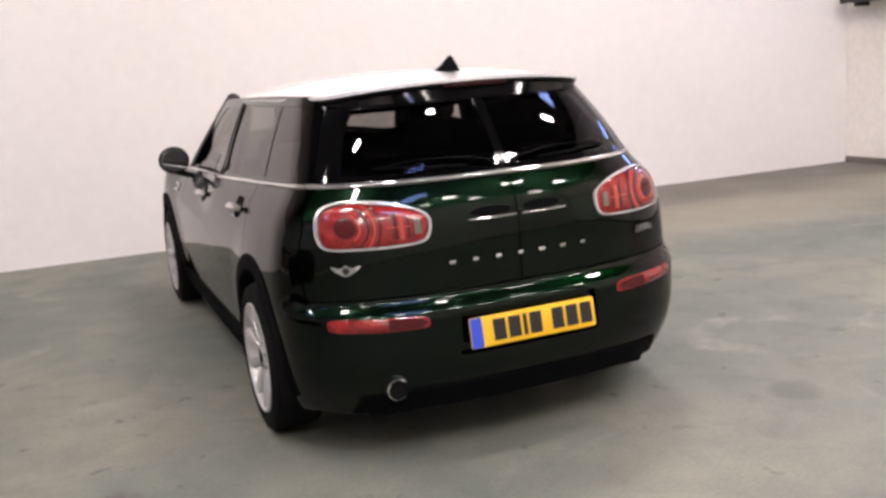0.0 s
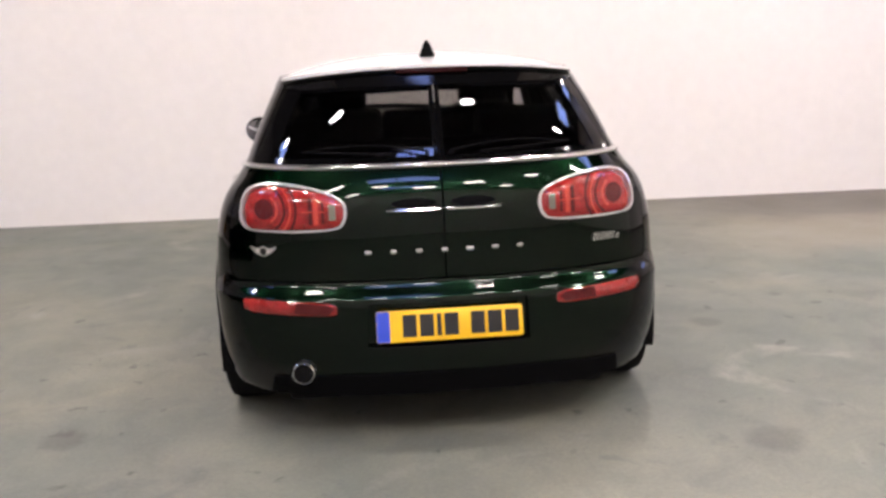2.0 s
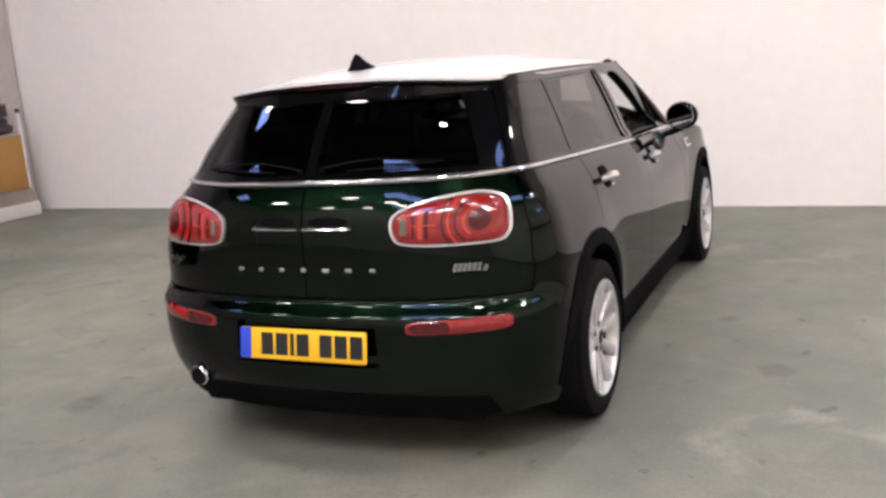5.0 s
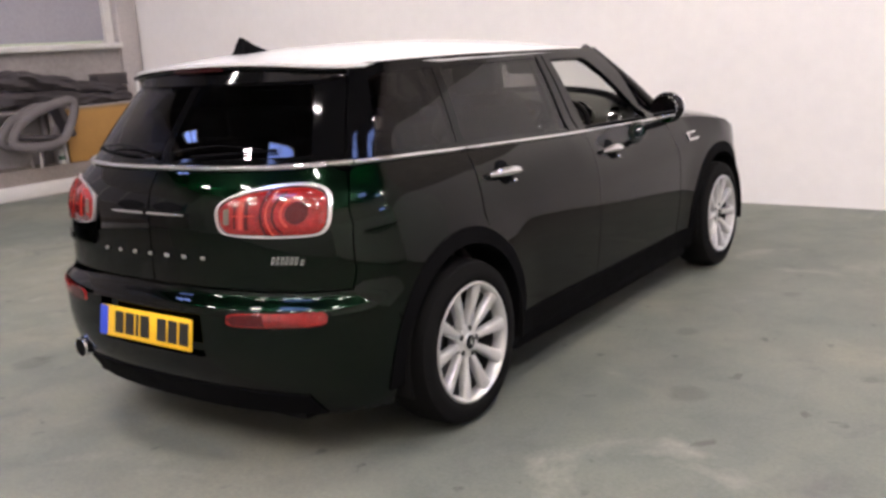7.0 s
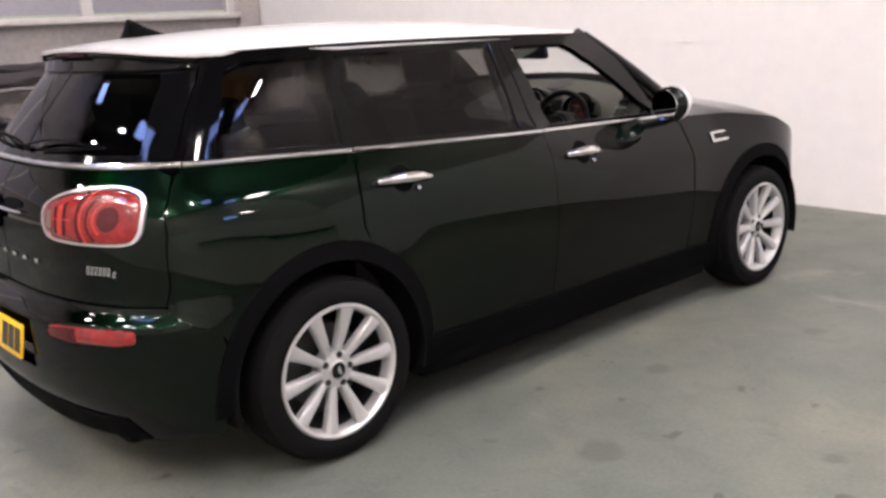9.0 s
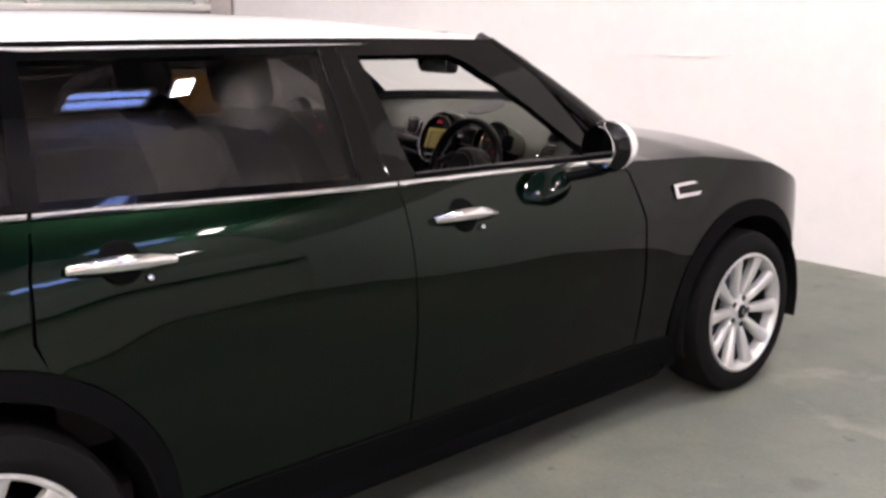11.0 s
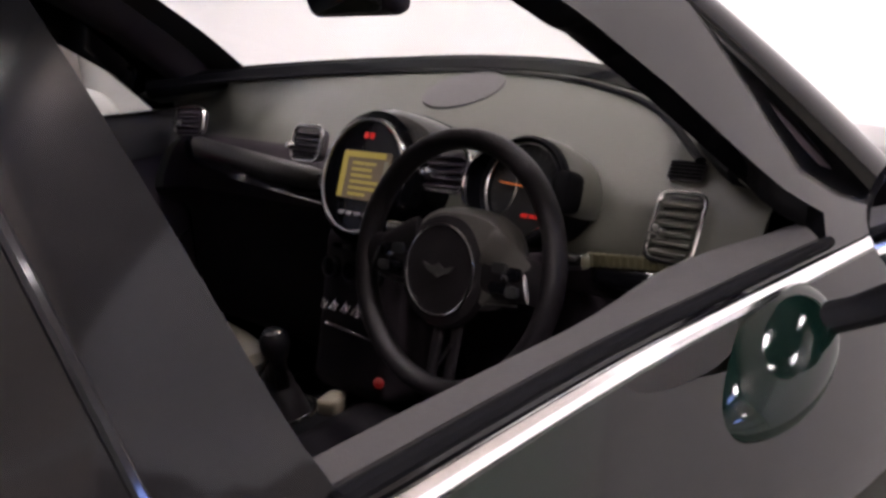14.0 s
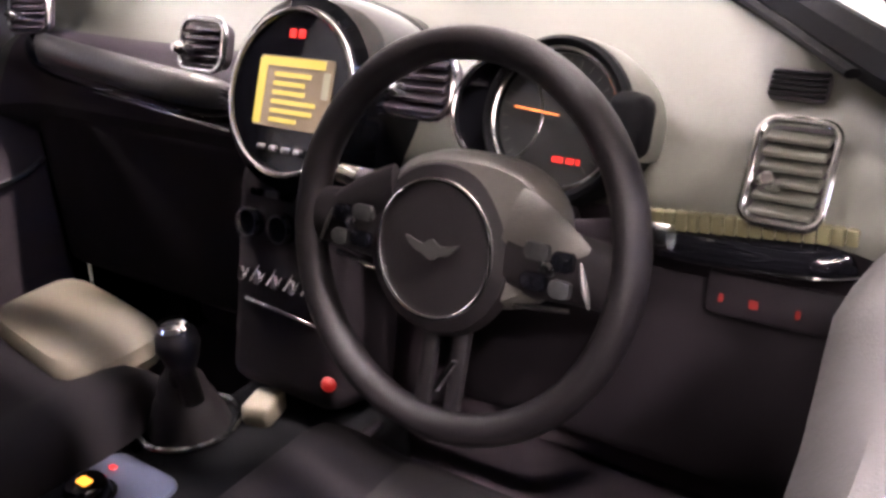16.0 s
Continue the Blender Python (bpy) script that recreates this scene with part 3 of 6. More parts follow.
part("flask", lathe([(0.0, 0.0), (0.036, 0.0), (0.040, 0.006), (0.040, 0.13), (0.016, 0.155), (0.016, 0.17), (0.0, 0.17)], 20), SILL, jar)
part("band", lathe([(0.0405, 0.05), (0.0415, 0.052), (0.0415, 0.10), (0.0405, 0.102)], 20, closed=True), mat("green_bottle_band", (0.05, 0.12, 0.07), 0.5, var=0.15, scale=30), jar, "green band")

# shallow board edge on the white wall, tray and skirting on the east side
yb = wall_y(-1.4)
tagged(part("trim_batten", moved(box(-0.80, 0.80, -0.006, 0.004, -0.007, 0.007), pose(-1.42, yb, 1.19, 0, 0, -2.577)), WALLPAINT, None), "thin white batten on the wall", "trim", "", "structure")
tray = thing("cable_tray", (XR, 0, 0), "dark metal cable tray fixed along the side wall", "cable tray")
part("tray_bed", box(-0.22, -0.003, -2.0, 4.30, 1.84, 1.86, 0.003), DARKMETAL, tray)
part("tray_lip", box(-0.225, -0.218, -2.0, 4.30, 1.80, 1.92, 0.002), DARKMETAL, tray)
for y in (-1.5, 0.0, 1.5, 3.0, 4.1):
    part("tray_bracket", box(-0.20, -0.003, y - 0.02, y + 0.02, 1.76, 1.838, 0.003), DARKMETAL, tray)
tagged(part("baseboard", box(XR - 0.02, XR, YB, 4.38, 0, 0.07, 0.004), mat("dark_skirting", (0.16, 0.14, 0.12), 0.7, var=0.2, scale=3), None), "dark scuffed skirting along the side wall", "baseboard", "", "structure")


# a second dark car, parked on the west side; only its rounded end comes into view
def parked_car():
    """A dark saloon end: lofted body and cabin, lamps, bumper, wheels; its nose points north."""
    pc = thing("parked_car", (-6.15, -0.75, 0), "dark parked saloon car near the grey wall", "car")

    def ring(y, w, zs, x_in):
        return [(sx * w * k, y, z) for sx, seq in ((1, list(zip(zs, x_in))), (-1, list(zip(zs, x_in))[::-1])) for z, k in seq]
    body, n = [], 28
    for i in range(n + 1):
        u = i / n
        y = -2.0 + 4.0 * u
        e = max(0.0, abs(2 * u - 1) - 0.72) / 0.28
        w = 0.86 * max(0.05, 1 - e**3) ** 0.4
        top = 0.98 - 0.16 * max(0, u - 0.62) / 0.38 - 0.10 * e**2
        body.append(ring(y, w, (0.20, 0.32, 0.55, 0.75, top - 0.05, top), (0.86, 0.98, 1.0, 0.99, 0.94, 0.80)))
    v = [p for r in body for p in r]
    m = len(body[0])
    f = [(j * m + i, j * m + (i + 1) % m, (j + 1) * m + (i + 1) % m, (j + 1) * m + i) for j in range(n) for i in range(m)]
    f += [tuple(range(m)), tuple(range(n * m, n * m + m))]
    raw("body", v, f, BLACKGLOSS, pc, "glossy black body", angle=50, fix=True)
    cab = []
    for y, w, z in ((-1.75, 0.72, 0.97), (-1.15, 0.58, 1.36), (-0.6, 0.57, 1.43), (0.1, 0.57, 1.42), (0.45, 0.60, 1.34), (1.05, 0.72, 0.95)):
        cab.append([(sx * w * k, y, zz) for sx, seq in ((1, ((0.92, 1.08), (z - 0.06, 1.0), (z, 0.85))), (-1, ((z, 0.85), (z - 0.06, 1.0), (0.92, 1.08)))) for zz, k in seq])
    v = [p for r in cab for p in r]
    m = len(cab[0])
    f = [(j * m + i, j * m + (i + 1) % m, (j + 1) * m + (i + 1) % m, (j + 1) * m + i) for j in range(len(cab) - 1) for i in range(m)]
    f += [tuple(range(m)), tuple(range((len(cab) - 1) * m, len(cab) * m))]
    raw("cabin", v, f, BLACKGLOSS, pc, "dark glazed cabin", angle=30, fix=True)
    for sx in (-1, 1):
        part("headlamp", moved(box(-0.15, 0.15, -0.06, 0.03, -0.06, 0.06, 0.03, 3), pose(sx * 0.56, 1.885, 0.66, 0, 0, -sx * 24)), SILL, pc, "pale headlamp")
        for y in (-1.25, 1.2):
            part("wheel", moved(lathe([(0.0, -0.02), (0.20, -0.01), (0.22, 0.0), (0.30, 0.0), (0.315, -0.03), (0.315, -0.17), (0.0, -0.18)], 40), pose(sx * 0.87, y, 0.315, 0, 90 * sx, 0)), RUBBER, pc, "black wheel")
    part("front_bumper", sweep([(x, 1.93 - 0.30 * (abs(x) / 0.8) ** 3, 0.36) for x in np.linspace(-0.78, 0.78, 21)], 0.085, 12, 1.0), CLAD, pc, "black bumper")
    return pc


parked_car()


# ---- the car's skin: one smooth form, cut into panels ----
def curve_fn(points):
    """A smooth curve through (a, b) points (cubic Hermite, no overshoot)."""
    xs = np.array([p[0] for p in points], float)
    ys = np.array([p[1] for p in points], float)
    d = np.diff(ys) / np.diff(xs)
    m = np.zeros_like(ys)
    m[0], m[-1] = d[0], d[-1]
    for i in range(1, len(xs) - 1):
        m[i] = 0 if d[i - 1] * d[i] <= 0 else 2 * d[i - 1] * d[i] / (d[i - 1] + d[i])

    def f(x):
        i = min(max(int(np.searchsorted(xs, x)) - 1, 0), len(xs) - 2)
        h = xs[i + 1] - xs[i]
        t = min(max((x - xs[i]) / h, -0.2), 1.2)
        return float((2 * t**3 - 3 * t**2 + 1) * ys[i] + (t**3 - 2 * t**2 + t) * h * m[i] + (-2 * t**3 + 3 * t**2) * ys[i + 1] + (t**3 - t**2) * h * m[i + 1])
    return f


# tail line, half width, belt line, roof edge
TAIL = curve_fn([(0.15, -0.66), (0.24, -0.715), (0.36, -0.765), (0.44, -0.775), (0.56, -0.769), (0.588, -0.763), (0.600, -0.749), (0.611, -0.727), (0.623, -0.718), (0.65, -0.714), (0.75, -0.712), (0.88, -0.705), (0.96, -0.685), (1.01, -0.655), (1.05, -0.620), (1.12, -0.574), (1.20, -0.514), (1.28, -0.446), (1.36, -0.372), (1.45, -0.28)])
HALF = curve_fn([(0.15, 0.78), (0.22, 0.815), (0.34, 0.838), (0.48, 0.852), (0.60, 0.858), (0.70, 0.856), (0.80, 0.847), (0.88, 0.829), (0.94, 0.803), (0.985, 0.768), (1.015, 0.747), (1.05, 0.732), (1.15, 0.695), (1.28, 0.641), (1.35, 0.608), (1.45, 0.56)])
BELT = curve_fn([(-0.8, 1.052), (-0.42, 1.046), (0.21, 1.017), (1.13, 0.978), (1.93, 0.953), (2.2, 0.945)])
EDGE = curve_fn([(-0.5, 1.352), (-0.3, 1.354), (0.3, 1.358), (1.0, 1.352), (1.66, 1.337), (2.0, 1.325)])
RC, LC, PW, FRONT, FC, PF = 0.42, 0.86, 2.5, 3.46, 0.75, 2.8
ARCHES = ((0.0, 0.312), (2.67, 0.312))


def half_width(y, z):
    w = HALF(z)
    if z > 0.95 and y > 0.4:
        w -= 0.032 * ((y - 0.4) / 1.28) ** 2 * min(1, (z - 0.95) / 0.4)
    if y > 0.95 and z > 0.75:
        t = min(1, (y - 0.95) / 0.65)
        w -= 0.040 * t * t * (3 - 2 * t) * min(1, (z - 0.75) / 0.14) * min(1, max(0, (1.22 - z) / 0.2)) * min(1, max(0, (2.75 - y) / 0.4))
    if z < 0.95:
        for ay, az in ARCHES:
            d = math.hypot(y - ay, (z - az) * 0.95)
            w += 0.018 * math.exp(-((d / 0.47) ** 6))
    if y > FRONT - FC:
        w *= max(0.0, 1 - min(1, (y - FRONT + FC) / FC) ** PF) ** (1 / PF)
    return w


def skin(q, z):
    """The body's skin: q runs from the tail's middle (0) round the corner (LC) along the side; its sign is the side."""
    s, a, r = (1 if q >= 0 else -1), abs(q), TAIL(z)
    if a < LC:
        phi = (1 - a / LC) * math.pi / 2
        y = r + RC * (1 - math.sin(phi) ** (2 / PW))
        return Vector((s * half_width(y, z) * max(0, math.cos(phi)) ** (2 / PW), y, z))
    y = r + RC + a - LC
    return Vector((s * half_width(y, z), y, z))


def skin_normal(q, z):
    e = 0.004
    a, b = skin(q + e, z) - skin(q - e, z), skin(q, z + e) - skin(q, z - e)
    return a.cross(b).normalized()


def q_side(y, z):
    r = TAIL(z)
    d = r + RC - y
    if d <= 0:
        return LC - d
    phi = math.asin(min(1, (d / RC)) ** (PW / 2))
    return LC * (1 - phi / (math.pi / 2))


def q_tail(x, z):
    w = HALF(z)
    phi = math.acos(min(1, abs(x) / w) ** (PW / 2))
    return math.copysign(LC * (1 - phi / (math.pi / 2)), x)


def on_side(pts, s=1, step=0.03):
    """A closed outline of true (y, z) corners on one flank, made fine."""
    return [(s * q_side(y, z), z) for y, z in fine(pts, step)]


def fine(pts, step):
    out = []
    for (a, b), (c, d) in zip(pts, list(pts[1:]) + [pts[0]]):
        n = max(1, math.ceil(math.hypot(c - a, d - b) / step))
        out += [(a + (c - a) * i / n, b + (d - b) * i / n) for i in range(n)]
    return out


def arc(cy, cz, r, a0, a1, n=16):
    return [(cy + r * math.cos(radians(a0 + (a1 - a0) * i / n)), cz + r * math.sin(radians(a0 + (a1 - a0) * i / n))) for i in range(n + 1)]


def inside(pts, poly):
    P = np.asarray(pts, float)
    x, y = P[:, 0], P[:, 1]
    res = np.zeros(len(P), bool)
    for (x0, y0), (x1, y1) in zip(poly, list(poly[1:]) + [poly[0]]):
        if y0 == y1:
            continue
        c = ((y0 > y) != (y1 > y)) & (x < (x1 - x0) * (y - y0) / (y1 - y0) + x0)
        res ^= c
    return res


from mathutils.geometry import delaunay_2d_cdt


def skin_panel(name, outline, material, parent, label="", off=0.0, depth=0.018, holes=(), step=0.032, form=None, form_normal=None, dome=0.0):
    """A panel of the skin within an outline (q, z), with turned-in edges."""
    form, form_normal = form or skin, form_normal or skin_normal
    loops = [list(outline)] + [list(h) for h in holes]
    pts, edges = [], []
    for lp in loops:
        k = len(pts)
        pts += lp
        edges += [(k + i, k + (i + 1) % len(lp)) for i in range(len(lp))]
    B = np.array(pts)
    lo, hi = B.min(0), B.max(0)
    gx = np.arange(math.floor(lo[0] / step) * step, hi[0] + step, step)
    gz = np.arange(math.floor(lo[1] / step) * step, hi[1] + step, step)
    G = np.array([(a, b) for a in gx for b in gz])
    keep = inside(G, loops[0])
    for h in loops[1:]:
        keep &= ~inside(G, h)
    G = G[keep]
    if len(G):
        near = np.array([np.min(np.sum((B - g) ** 2, 1)) for g in G])
        G = G[near > (0.45 * step) ** 2]
    allp = [Vector(p) for p in pts] + [Vector(g) for g in G]
    V, _, F, *_ = delaunay_2d_cdt(allp, edges, [], 0, 1e-6)
    C = np.array([[(V[f[0]].x + V[f[1]].x + V[f[2]].x) / 3, (V[f[0]].y + V[f[1]].y + V[f[2]].y) / 3] for f in F])
    keep = inside(C, loops[0])
    for h in loops[1:]:
        keep &= ~inside(C, h)
    F = [tuple(f) for f, k in zip(F, keep) if k]
    flat = [(v.x, v.y) for v in V]
    rimset = {}
    for f in F:
        for i in range(3):
            e = (f[i], f[(i + 1) % 3])
            if (e[1], e[0]) in rimset:
                rimset.pop((e[1], e[0]))
            else:
                rimset[e] = 1
    verts, norms = [], []
    rim_pts = np.array([flat[e[0]] for e in rimset]) if dome else None
    for a, b in flat:
        n = form_normal(a, b)
        h = off
        if dome:
            d = math.sqrt(np.min(np.sum((rim_pts - (a, b)) ** 2, 1)))
            h += dome * (1 - max(0, 1 - d / (dome * 2.2)) ** 2) ** 0.5 if d < dome * 2.2 else dome
        verts.append(form(a, b) + n * h)
        norms.append(n)
    low = {}
    faces = list(F)
    n0 = (verts[F[0][1]] - verts[F[0][0]]).cross(verts[F[0][2]] - verts[F[0][0]])
    if n0.dot(norms[F[0][0]]) < 0:
        faces = [f[::-1] for f in faces]
    for a, b in rimset:
        for v in (a, b):
            if v not in low:
                low[v] = len(verts)
                verts.append(verts[v] - norms[v] * (depth + (0 if not dome else 0)))
        faces.append((b, a, low[a], low[b]) if n0.dot(norms[F[0][0]]) >= 0 else (a, b, low[b], low[a]))
    return raw(name, verts, faces, material, parent, label, angle=40)


def surface_grid(name, fn, nu, nv, material, parent, label="", thick=0.0, angle=40):
    """A sheet fn(u, v), u and v from 0 to 1, with an underside when thick."""
    top = [Vector(fn(i / nu, j / nv)) for j in range(nv + 1) for i in range(nu + 1)]
    W = nu + 1
    faces = [(j * W + i, j * W + i + 1, (j + 1) * W + i + 1, (j + 1) * W + i) for j in range(nv) for i in range(nu)]
    verts = list(top)
    if thick:
        k = len(top)
        nr = [Vector() for _ in top]
        for f in faces:
            n = (top[f[1]] - top[f[0]]).cross(top[f[3]] - top[f[0]])
            for v in f:
                nr[v] += n
        verts += [p - (n.normalized() * thick if n.length > 0 else Vector((0, 0, thick))) for p, n in zip(top, nr)]
        faces += [tuple(v + k for v in reversed(f)) for f in list(faces)]
        border = [i for i in range(W)] + [j * W + nu for j in range(1, nv + 1)] + [nv * W + i for i in range(nu - 1, -1, -1)] + [j * W for j in range(nv - 1, 0, -1)]
        for a, b in zip(border, border[1:] + border[:1]):
            faces.append((b, a, a + k, b + k))
    return raw(name, verts, faces, material, parent, label, angle=angle)


car = tagged(new("car"), "dark green compact estate car with white roof, driver's window open", "car")
G = 0.004  # shut line half gap


# lower body --------------------------------------------------------------
def flank(s):
    """Doors, wing, quarter, sill and arch trims of one flank."""
    rear_arc = [p for p in arc(0, 0.312, 0.435, 66, 0, 10)]
    # rear passenger door
    rd = [(0.2045, 1.000), (1.1245, 0.962), (1.1205, 0.62), (1.1025, 0.315), (0.437, 0.315)] + list(reversed(rear_arc))[1:] + [(0.16, 0.77), (0.175, 0.90)]
    door_r = skin_panel("rear_door", on_side(rd, s), PAINT, car, "dark green painted rear door")
    # front door
    fd = [(1.1285, 0.962), (2.02, 0.936), (2.075, 0.90), (2.088, 0.75), (2.085, 0.52), (2.06, 0.315), (1.1065, 0.315), (1.1245, 0.62)]
    door_f = skin_panel("front_door", on_side(fd, s), PAINT, car, "dark green painted front door")
    # front wing
    top = [(3.22, 0.672), (3.08, 0.775), (2.85, 0.862), (2.5, 0.914), (2.2, 0.928), (2.03, 0.936)]
    fa = arc(2.67, 0.312, 0.43, 0, 180, 26)
    fw = [(3.22, 0.44), (3.22, 0.672)] + top[1:] + [(2.084, 0.90), (2.096, 0.75), (2.093, 0.52), (2.07, 0.315)] + list(reversed(fa)) + [(3.11, 0.36)]
    skin_panel("front_wing", on_side(fw, s), PAINT, car, "dark green painted front wing")
    # rear quarter
    ra = arc(0, 0.312, 0.435, 66, 152, 16)
    rq_side = [(0.197, 1.000), (0.167, 0.90), (0.152, 0.77)] + ra
    lo = [(-0.40, 0.545), (-0.50, 0.60)]
    outline = [(s * q_side(y, z), z) for y, z in fine_open(rq_side + lo, 0.03)]
    corner = [(0.7795, 0.628), (0.789, 0.70), (0.779, 0.85), (0.749, 0.95), (0.710, 1.012)]
    outline += [(s * abs(q_tail(x, z)), z) for x, z in fine_open(corner, 0.03)]
    back = [(-0.36, 1.028), (-0.2, 1.022), (0.197, 1.000)]
    outline += [(s * q_side(y, z), z) for y, z in fine_open(back, 0.03)][:-1]
    skin_panel("rear_quarter_panel", outline, PAINT, car, "dark green painted rear quarter panel")
    # wheel arch trims and sill
    for k, nm in ((0, "rear_arch_trim"), (1, "front_arch_trim")):
        cy, cz = ARCHES[k]
        a0, a1 = (-20, 186) if k == 0 else (2, 200)
        ring = arc(cy, cz, 0.432, a0, a1, 34) + arc(cy, cz, 0.372, a1, a0, 34)
        skin_panel(nm, [(s * q_side(y, max(z, 0.165)), max(z, 0.165)) for y, z in fine(ring, 0.03)], CLAD, car, "black plastic wheel arch trim", off=0.006, depth=0.05)
    sill = [(0.42, 0.308), (2.25, 0.308), (2.27, 0.20), (0.40, 0.20)]
    skin_panel("sill_trim", on_side(sill, s), CLAD, car, "black plastic sill trim", off=0.006, depth=0.05)
    # bright belt strips
    for nm, a, b in (("quarter", -0.385, 0.196), ("rear", 0.206, 1.122), ("front", 1.130, 2.03)):
        n = 24
        pts = [skin(s * q_side(a + (b - a) * i / n, BELT(a + (b - a) * i / n) - 0.006), BELT(a + (b - a) * i / n) - 0.006) for i in range(n + 1)]
        part("belt_strip", sweep([(p.x + s * 0.002, p.y, p.z) for p in pts], 0.0108, 10, 0.85), CHROME, car, "bright chrome belt strip")
    # gloss black gap filler under the strip
    n = 40
    fill = [(-0.40 + 2.4 * i / n, BELT(-0.40 + 2.4 * i / n) - 0.008) for i in range(n + 1)] + [(2.0 - 2.4 * i / n, 0.995 - 0.0268 * (2.4 - 2.4 * i / n)) for i in range(n + 1)]
    skin_panel("belt_filler", [(s * q_side(y, z), z) for y, z in fill], PAINT, car, off=-0.001, depth=0.01, step=0.02)
    return door_r, door_f


def fine_open(pts, step):
    out = []
    for (a, b), (c, d) in zip(pts, pts[1:]):
        n = max(1, math.ceil(math.hypot(c - a, d - b) / step))
        out += [(a + (c - a) * i / n, b + (d - b) * i / n) for i in range(n)]
    return out + [pts[-1]]


doors = {s: flank(s) for s in (1, -1)}


def door_handle(s, y, z, parent):
    """A bright bar handle over a round recess, with a small lock button."""
    q = s * q_side(y, z)
    p, n = skin(q, z), skin_normal(q, z)
    h = []
    for i in range(13):
        t = i / 12
        yy = y - 0.115 + 0.23 * t
        zz = z - 0.012 * (t - 0.5)
        pp = skin(s * q_side(yy, zz), zz)
        lift = 0.010 + 0.026 * math.sin(math.pi * min(1, max(0, (t * 1.12 - 0.06)))) ** 0.6
        h.append(pp + n * lift)
    rad = [0.007 + 0.0095 * math.sin(math.pi * (0.10 + 0.8 * i / 12)) for i in range(13)]
    hd = part("door_handle", sweep(h, rad, 12, 1.15), CHROME, parent, "bright chrome bar handle")
    cup = lathe([(0.0, 0.0006), (0.030, 0.0008), (0.046, 0.0012), (0.050, -0.004)], 28)
    rot = n.to_track_quat("Z", "Y").to_matrix().to_4x4()
    # black disc paints the shade in the body-coloured recess, raised above the bar
    part("recess", moved(cup, Matrix.Translation(p + n * 0.001 + Vector((0, 0, 0.008))) @ rot @ Matrix.Diagonal((1, 1.0, 1, 1))), CLAD, hd, "handle recess with painted shade")
    qq = s * q_side(y + 0.055, z - 0.035)
    part("lock_button", moved(lathe([(0, 0.012), (0.006, 0.011), (0.0085, 0.006), (0.0085, -0.004)], 14), Matrix.Translation(skin(qq, z - 0.035)) @ rot), CHROME, hd)


for s in (1, -1):
    door_handle(s, 0.355, 0.893, doors[s][0])
    door_handle(s, 1.325, 0.860, doors[s][1])

# tail: two side-hinged doors with lamp openings ---------------------------
def lamp_loop(grow=0.0, s=1):
    """The tail lamp's outline in true (x, z): rounded, taller at the outside."""
    pts = [(0.350, 0.885), (0.357, 0.920), (0.395, 0.944), (0.46, 0.963), (0.54, 0.974), (0.62, 0.979), (0.680, 0.964), (0.707, 0.935), (0.718, 0.885), (0.713, 0.850), (0.690, 0.830), (0.62, 0.826), (0.48, 0.827), (0.392, 0.832), (0.362, 0.849)]
    cx, cz = 0.54, 0.90
    pts = [(x + grow * (x - cx) / math.hypot(x - cx, z - cz), z + grow * (z - cz) / math.hypot(x - cx, z - cz)) for x, z in pts]
    return [(s * abs(q_tail(x, z)), z) for x, z in smooth_loop(pts, 5)]


for s in (1, -1):
    dr = [(0.003, 0.642), (0.5, 0.642), (0.7765, 0.642), (0.786, 0.70), (0.776, 0.85), (0.746, 0.95), (0.707, 1.010), (0.66, 1.032), (0.5, 1.028), (0.25, 1.026), (0.003, 1.026)]
    out = [(s * abs(q_tail(x, z)), z) for x, z in fine(dr, 0.03)]
    td = skin_panel("tail_door", out, PAINT, car, "dark green side-hinged tail door", holes=[lamp_loop(0.0098, s)])
    lamp = skin_panel("tail_lamp", lamp_loop(-0.004, s), RED, car, "red tail lamp with a pale chrome surround", off=0.004, dome=0.010, depth=0.03, step=0.02)
    skin_panel("lamp_surround", lamp_loop(0.0088, s), SURROUND, lamp, "pale chrome surround", off=0.010, depth=0.03, holes=[lamp_loop(-0.0005, s)], step=0.02)
    # inner rings and bars behind the lens face
    def disc(cx, cz, r0, r1, a0=0, a1=360, n=28):
        o = arc(cx, cz, r1, a0, a1, n)
        i = arc(cx, cz, r0, a1, a0, n)
        return [(s * abs(q_tail(x, z)), z) for x, z in (o[:-1] if r0 == 0 else o + i)]
    skin_panel("lamp_core", disc(0.632, 0.897, 0, 0.034), REDDARK, lamp, "dark red round lamp core", off=0.0155, depth=0.004, step=0.02)
    for r0, r1, a0, a1, m_ in ((0.044, 0.050, 120, 240, REDBRIGHT), (0.070, 0.078, 122, 238, REDDARK), (0.092, 0.098, 132, 226, REDBRIGHT), (0.110, 0.118, 140, 218, REDDARK)):
        skin_panel("lamp_ring", disc(0.632, 0.897, r0, r1, a0, a1), m_, lamp, "curved red lamp ring", off=0.0155, depth=0.004, step=0.02)
    for x0, x1, z0, z1, m_ in ((0.462, 0.474, 0.846, 0.938, REDDARK), (0.440, 0.456, 0.846, 0.932, REDBRIGHT), (0.420, 0.428, 0.850, 0.924, REDDARK), (0.380, 0.402, 0.862, 0.914, BEIGE), (0.415, 0.500, 0.889, 0.892, REDBRIGHT)):
        ol = [(x0, z0), (x1, z0), (x1, z1), (x0, z1 - 0.004 if z1 - z0 > 0.02 else z1)]
        skin_panel("lamp_bar", [(s * abs(q_tail(x, z)), z) for x, z in fine(ol, 0.03)], m_, lamp, off=0.0155 if z1 - z0 > 0.01 else 0.0185, depth=0.004, step=0.03)

# bright strip under the tail window
n = 60
